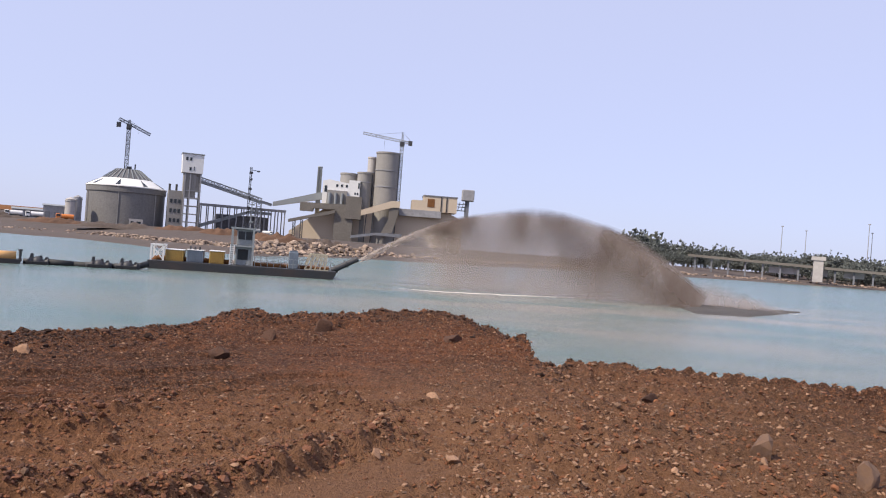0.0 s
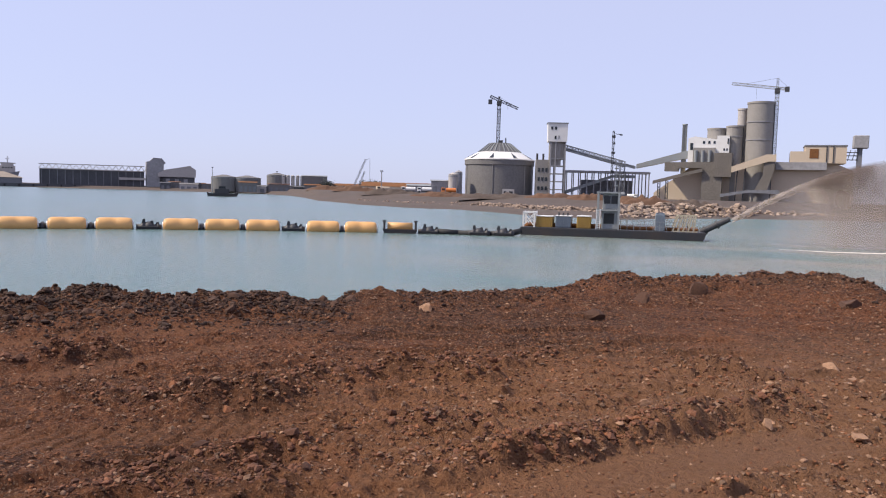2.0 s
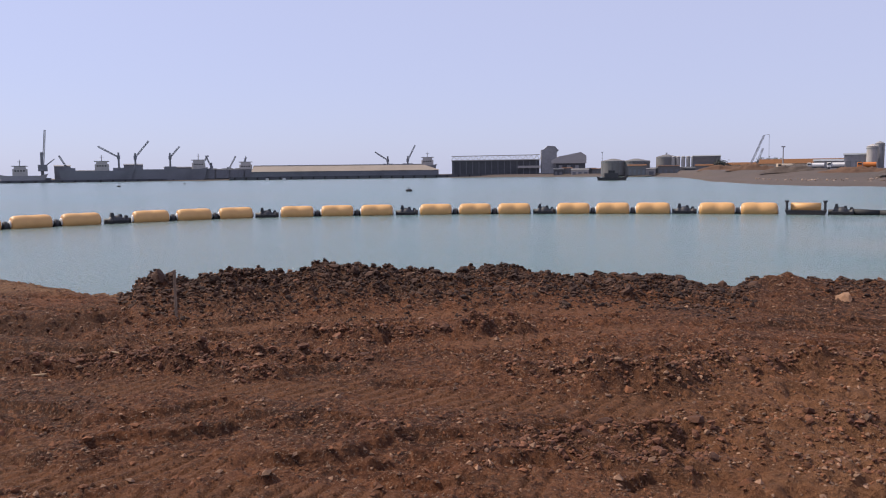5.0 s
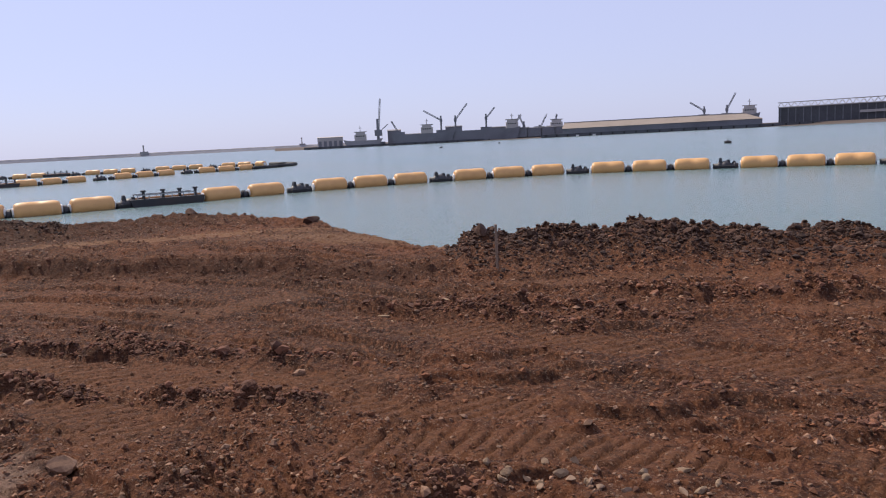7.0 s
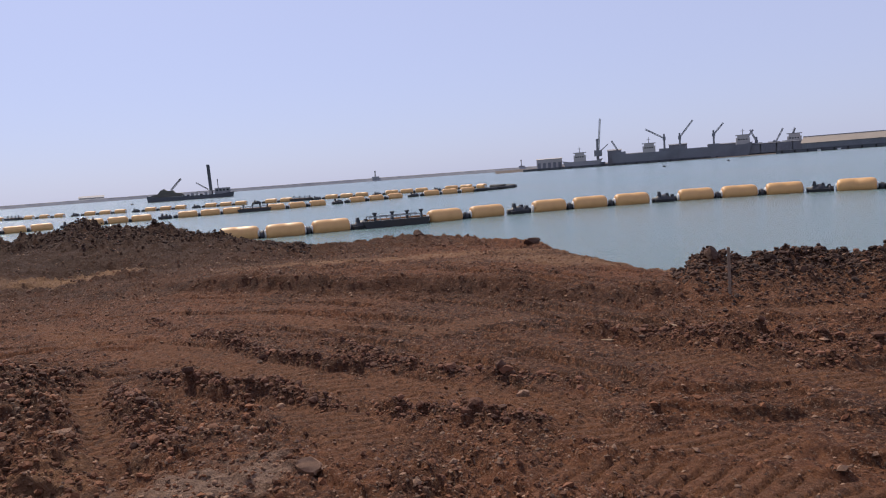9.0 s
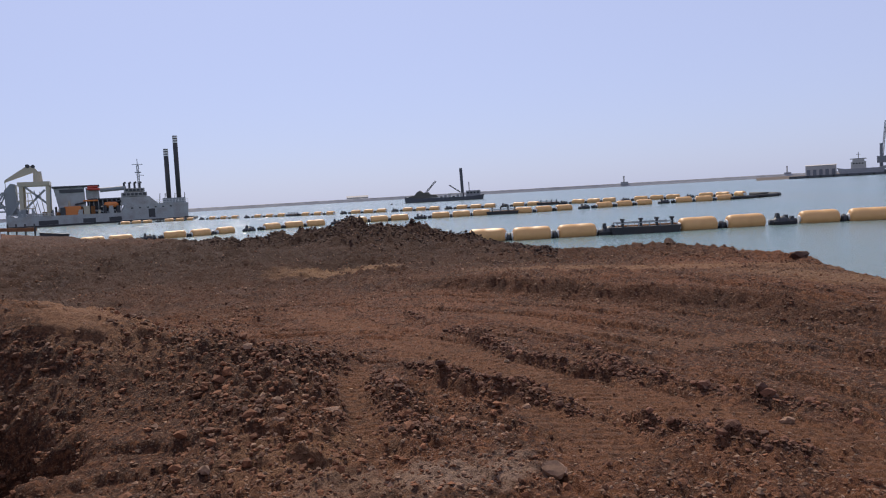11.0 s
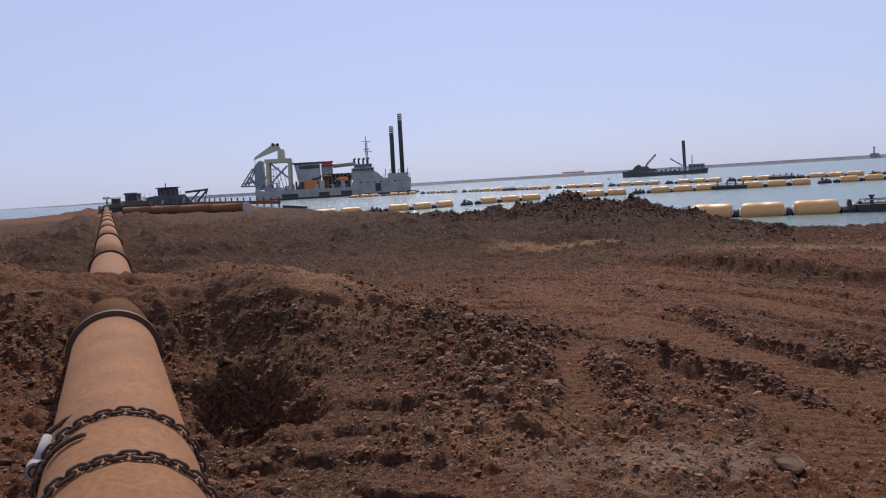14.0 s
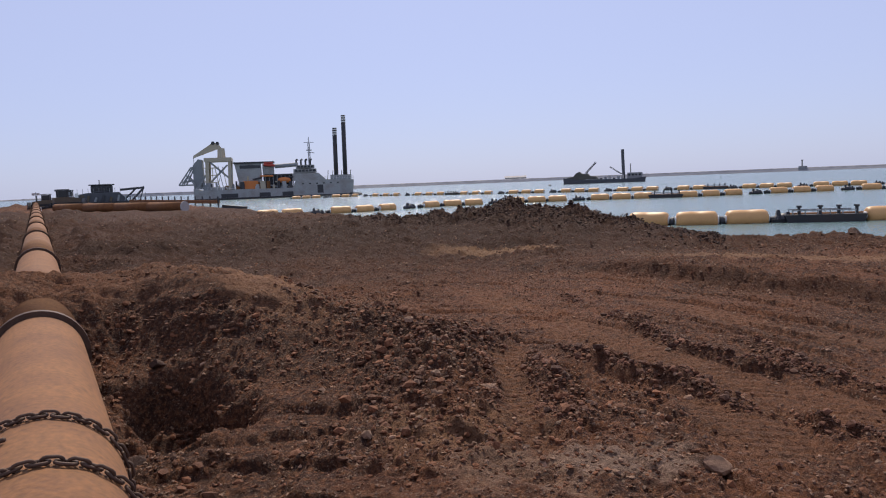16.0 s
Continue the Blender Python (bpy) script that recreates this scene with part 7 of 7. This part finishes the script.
    size = (0.012 + 0.013 * rng.lognormal(0, 0.6, n)) * np.clip(edge / 18, 1, 1.5)
    size = np.minimum(size, 0.10)
    rock_heap("rim_clods", np.stack([x, y, z + size * 0.2, size], -1)[ok], CLOD, "dark heaped clods along the rim of the fill", 23, category="clods")


scatter_stones()


def boulder(az, r, size, seed, mat, label, name="boulder", sink=0.3):
    bm = bmesh.new()
    bmesh.ops.create_icosphere(bm, subdivisions=2, radius=1.0)
    noise.seed_set(seed)
    rs = random.Random(seed)
    cuts = [(Vector((rs.gauss(0, 1), rs.gauss(0, 1), rs.gauss(0, 0.8))).normalized(), 0.36 + 0.32 * rs.random()) for _ in range(11)]
    for v in bm.verts:
        p = v.co.copy()
        for nrm, h in cuts:
            d = p.dot(nrm) - h
            if d > 0:
                p -= nrm * d
        v.co = p * (1 + 0.12 * noise.noise(p * 2.6)) + Vector((0, 0, 0.03 * noise.noise(p * 7)))
    ob = mesh_object(name, bm, mat, False)
    sx, sy, sz = size
    a = radians(az)
    ob.matrix_basis = pose(-math.sin(a) * r, math.cos(a) * r, ground_at(az, r) + sz * (1 - 2 * sink) * 0.6, rs.uniform(-12, 12), rs.uniform(-12, 12), rs.uniform(0, 360)) @ Matrix.Diagonal((sx, sy, sz, 1))
    return tagged(ob, label, "boulder", "boulders on the fill")


boulder(27.9, 13.9, (0.24, 0.18, 0.13), 1, STONE, "pale flat boulder on the rim of the fill")
boulder(-23.0, 10.1, (0.22, 0.20, 0.25), 2, BOULDER, "square tan boulder in the rubble")
boulder(-29.1, 9.4, (0.17, 0.16, 0.26), 3, BOULDER, "upright tan boulder in the rubble")
boulder(-15.4, 12.7, (0.20, 0.17, 0.14), 4, CLOD, "dark rounded boulder in the rubble")
boulder(-6.9, 19.9, (0.40, 0.36, 0.42), 5, CLOD, "big dark clod at the cliff edge", sink=0.2)
boulder(-7.2, 19.6, (0.30, 0.28, 0.30), 15, CLOD, "dark clod below the cliff edge", sink=0.25)
for k, (az, r, s) in enumerate(((-1.4, 10.5, 0.08), (-1.8, 8.2, 0.09), (3.7, 8.2, 0.10), (11.8, 8.6, 0.08), (15.6, 14.1, 0.22), (12.1, 16.8, 0.25), (8.3, 19.0, 0.30), (-1.2, 17.8, 0.28), (-0.2, 11.3, 0.12),
                                (105.5, 6.0, 0.11), (121.2, 7.5, 0.10), (146.7, 7.0, 0.16), (144.6, 9.9, 0.13), (89.3, 7.5, 0.09), (75.4, 14.2, 0.20), (87.6, 22.4, 0.28), (96.0, 26.5, 0.25))):
    dark = k in (4, 5, 6, 7, 11, 12, 14, 15, 16)
    boulder(az, r, (s * 1.25, s, s * 0.75), 30 + k, CLOD if dark else STONE, "dark earth lump on the fill" if dark else "pale broken stone on the fill")
for k, (az, r) in enumerate(((72.8, 4.85), (71.9, 4.75), (70.1, 4.85), (69.6, 4.72), (68.2, 4.75), (67.5, 4.68), (65.6, 4.66), (63.9, 4.72), (61.6, 4.72), (61.1, 4.62))):
    boulder(az, r, (0.058, 0.034, 0.022), 60 + k, material("pale_slab", (0.26, 0.17, 0.11), 0.9, vary=0.2, scale=8) if k == 0 else bpy.data.materials["pale_slab"], "pale broken slab of pressed earth", sink=0.0)
boulder(156.8, 9.8, (0.22, 0.10, 0.07), 80, BOULDER, "flat pinkish stone beside the pipe")


def survey_stake():
    z = ground_at(74.2, 12.6)
    ob = thing("survey_stake", seen_from(74.2, 12.6, z - 0.12), "short weathered wooden survey stake in the ground", "stake")
    bm = bmesh.new()
    box(bm, -0.022, 0.022, -0.02, 0.02, 0, 0.84, bevel=0.006)
    part("post", bm, WOOD, ob)


survey_stake()

# ---- the end of the spit ----
def shore_pipe():
    a, b = plan(150.6, 118), plan(142.5, 100)
    z0, z1 = 3.2, 2.95
    ob = thing("shore_pipe", Matrix(), "orange-brown steel pipe lying across the spit", "pipe")
    for k in range(4):
        p, q = a.lerp(b, k / 4), a.lerp(b, (k + 1) / 4)
        bm = bmesh.new()
        bar(bm, (p.x, p.y, z0 + (z1 - z0) * k / 4 + 0.25), (q.x, q.y, z0 + (z1 - z0) * (k + 1) / 4 + 0.25), 0.62, seg=24)
        part("pipe_length", bm, RUST_PIPE, ob, smooth=True)
    e = (b - a).normalized()
    bm = bmesh.new()
    bar(bm, (b.x, b.y, z1 + 0.25), (b.x + e.x * 0.15, b.y + e.y * 0.15, z1 + 0.25), 0.7, seg=24)
    part("flange", bm, PORT_PALE, ob, "pale end flange")


shore_pipe()


def walkway_rail():
    a, b = plan(146.0, 158), plan(140.2, 118)
    ob = thing("jetty_rail", Matrix(), "low dark rail of a small jetty", "railing")
    n = 15
    for k in range(n):
        p = a.lerp(b, k / (n - 1))
        bm = bmesh.new()
        beam(bm, (p.x, p.y, 1.5), (p.x, p.y, 4.6 - 0.03 * k), 0.16)
        part("post", bm, DARK, ob)
    bm = bmesh.new()
    beam(bm, (a.x, a.y, 3.7), (b.x, b.y, 3.4), 0.5)
    part("deck_beam", bm, RUST_PIPE, ob)


walkway_rail()


def pipe_pontoon():
    ob = thing("landing_pontoon", seen_from(139.1, 108), "small dark landing pontoon at the bank", "pontoon")
    bm = bmesh.new()
    prism(bm, [(-1.6, 3.1), (-1.4, -0.4), (1.5, -0.4), (1.7, 2.7)], 0, 3)
    part("hull", bm, HULL, ob)
    bm = bmesh.new()
    box(bm, -1.7, 1.75, -0.1, 3.1, 2.6, 2.75)
    part("coaming", bm, DARK, ob)


pipe_pontoon()


def bulldozer(az, d, z, s, turn, label):
    """A heavy tracked machine: tracks, body, cab with roof, blade or arm."""
    ob = thing("bulldozer", seen_from(az, d, z, turn), label, "bulldozer", "machines on the spit")
    ob.scale = (s, s, s)
    for y in (-1.4, 1.4):
        bm = bmesh.new()
        prism(bm, [(-2.4, 0.5), (-2.0, 0.05), (2.0, 0.05), (2.5, 0.5), (2.3, 1.05), (-2.2, 1.05)], y - 0.35, y + 0.35)
        t = part("track", bm, RUBBER, ob)
        for k in range(5):
            bm = bmesh.new()
            bar(bm, (-1.6 + 0.8 * k, y - 0.4, 0.5), (-1.6 + 0.8 * k, y + 0.4, 0.5), 0.3, seg=10)
            part("roller", bm, DARK, t)
    bm = bmesh.new()
    prism(bm, [(-2.0, 0.9), (-2.0, 1.9), (0.2, 2.0), (0.5, 1.9), (2.3, 1.7), (2.3, 0.9)], -0.95, 0.95)
    part("body", bm, MUDDY, ob)
    bm = bmesh.new()
    for x in (-1.3, 0.3):
        for y in (-0.8, 0.8):
            beam(bm, (x, y, 1.9), (x, y, 3.2), 0.12)
    box(bm, -1.5, 0.5, -1, 1, 3.2, 3.34)
    c = part("cab_frame", bm, DARK, ob)
    bm = bmesh.new()
    box(bm, -1.25, 0.25, -0.75, 0.75, 1.95, 3.1)
    part("cab_glass", bm, GLASS, c)
    bm = bmesh.new()
    prism(bm, [(3.0, 0.1), (2.85, 0.7), (2.95, 1.6), (3.15, 1.6), (3.05, 0.7), (3.2, 0.1)], -1.9, 1.9)
    part("blade", bm, DARK, ob)
    for y in (-1.75, 1.75):
        bm = bmesh.new()
        beam(bm, (-0.4, y, 0.6), (2.95, y, 0.5), 0.2)
        part("push_arm", bm, MUDDY, ob)
    bm = bmesh.new()
    bar(bm, (1.3, 0.5, 1.7), (1.3, 0.5, 3.0), 0.08, seg=8)
    part("exhaust", bm, DARK, ob)
    return ob


def crew_barge():
    """The workboat drawn up behind the spit."""
    ob = thing("multicat_workboat", seen_from(147.9, 205), "dark cluttered workboat with a boxy wheelhouse behind the spit", "boat")
    bm = bmesh.new()
    prism(bm, [(-11, 3.4), (-10, -0.5), (8.5, -0.5), (10.5, 3.4)], 0, 7)
    part("hull", bm, HULL, ob)
    bm = bmesh.new()
    prism(bm, [(-5.4, 3.4), (-5.2, 5.3), (-2.8, 5.7), (4.4, 5.7), (6.4, 3.4)], 0.6, 6.4)
    part("house", bm, SHADE_STEEL, ob)
    for k in range(6):
        bm = bmesh.new()
        bar(bm, (-4.6 + 1.7 * k, 0.4, 3.5), (-4.2 + 1.7 * k, 0.4, 4.5 + 0.5 * (k % 2)), 0.32, seg=8)
        part("deck_pump", bm, (DARK, MUDDY, STEEL)[k % 3], ob)
    for k in range(9):
        bm = bmesh.new()
        beam(bm, (-5.0 + 1.2 * k, 0.7, 5.6), (-5.0 + 1.2 * k, 0.7, 6.7), 0.09)
        part("rail_post", bm, STEEL, ob)
    bm = bmesh.new()
    box(bm, -9.6, -6.2, 1.0, 5.0, 4.7, 6.4, bevel=0.1)
    aft = part("aft_cabin", bm, DARK, ob)
    windows(aft, [(-9.2, -8.2, 5.3, 6.1), (-7.6, -6.6, 5.3, 6.1)], 1.0, STEEL)
    bm = bmesh.new()
    box(bm, -10.0, -5.8, 0.7, 5.3, 6.4, 6.6)
    part("aft_roof", bm, SHADE_STEEL, aft)
    bm = bmesh.new()
    box(bm, -2.0, 3.0, 1.2, 5.8, 5.6, 7.5, bevel=0.25)
    w = part("wheelhouse", bm, SHADE_STEEL, ob)
    windows(w, [(-1.7 + k * 1.15, -0.8 + k * 1.15, 6.2, 7.1) for k in range(4)], 1.2)
    bm = bmesh.new()
    box(bm, -2.4, 3.4, 0.9, 6.1, 7.5, 7.72)
    part("roof", bm, DARK, w)
    for k in range(7):
        bm = bmesh.new()
        beam(bm, (5.5 + k * 0.75, 0.5, 3.4), (5.9 + k * 0.75, 0.5, 4.6 + 0.12 * k), 0.14)
        part("bow_rail", bm, STEEL, ob)
    bm = bmesh.new()
    beam(bm, (4.6, 3, 6.2), (10.2, 3, 6.6), 0.55)
    beam(bm, (7.2, 3, 3.4), (10.2, 3, 6.6), 0.5)
    beam(bm, (5.2, 3, 3.4), (8.2, 3, 6.3), 0.4)
    beam(bm, (10.2, 3, 6.9), (9.4, 3, 4.2), 0.25)
    part("deck_crane", bm, DARK, ob)
    bm = bmesh.new()
    box(bm, -10.2, -4.6, 1, 6, 3.4, 4.7)
    part("stern_gear", bm, RUST_PIPE, ob)
    for k in range(5):
        bm = bmesh.new()
        box(bm, -9.5 + k * 1.3, -8.7 + k * 1.3, 0.4, 1.6, 4.6, 5.2 + 0.5 * (k % 2))
        part("deck_box", bm, (WHITE, MUDDY, PORT_GREY)[k % 3], ob)
    bm = bmesh.new()
    bar(bm, (0, 3.5, 7.6), (0, 3.5, 8.8), 0.12)
    part("mast", bm, DARK, ob)


crew_barge()
bulldozer(150.0, 150, ground_at(150.0, 150), 1.0, 10, "muddy yellow bulldozer on the spit")
bulldozer(151.3, 156, ground_at(151.3, 156), 0.8, 170, "small yellow bulldozer at the spit's end")


def flood_light():
    z = ground_at(151.75, 146)
    ob = thing("light_mast", seen_from(151.75, 146, z - 0.2), "slim mobile light mast on the spit", "light mast")
    bm = bmesh.new()
    bar(bm, (0, 0, 0), (0, 0, 3.4), 0.09, 0.06)
    part("pole", bm, DARK, ob)
    for x in (-0.35, 0.35):
        bm = bmesh.new()
        box(bm, x - 0.24, x + 0.24, -0.15, 0.15, 2.9, 3.3)
        part("lamp_head", bm, PORT_PALE, ob)
    bm = bmesh.new()
    box(bm, -0.7, 0.7, -0.5, 0.5, 0.1, 0.9, bevel=0.08)
    part("trailer", bm, WHITE, ob)


flood_light()


# pale broken stones in a loose row beside the driven strip
PALE_STONE = material("pale_broken_stone", (0.38, 0.255, 0.155), 0.9, vary=0.2, scale=5.0, bump=0.008)
rs = random.Random(5)
for k in range(16):
    az = 58 + 18 * rs.random()
    boulder(az, 4.75 + 0.35 * rs.random(), (rs.uniform(0.035, 0.065), rs.uniform(0.025, 0.045), rs.uniform(0.025, 0.045)), 300 + k, PALE_STONE, "small pale broken stone lying on driven earth", "stone")
for k in range(9):
    az = 77.5 + 5.5 * rs.random()
    boulder(az, 9.6 + 0.7 * rs.random(), (rs.uniform(0.09, 0.15), rs.uniform(0.018, 0.03), 0.014), 340 + k, PALE_STONE, "thin pale sliver of broken stone on driven earth", "stone_sliver", 0.0)
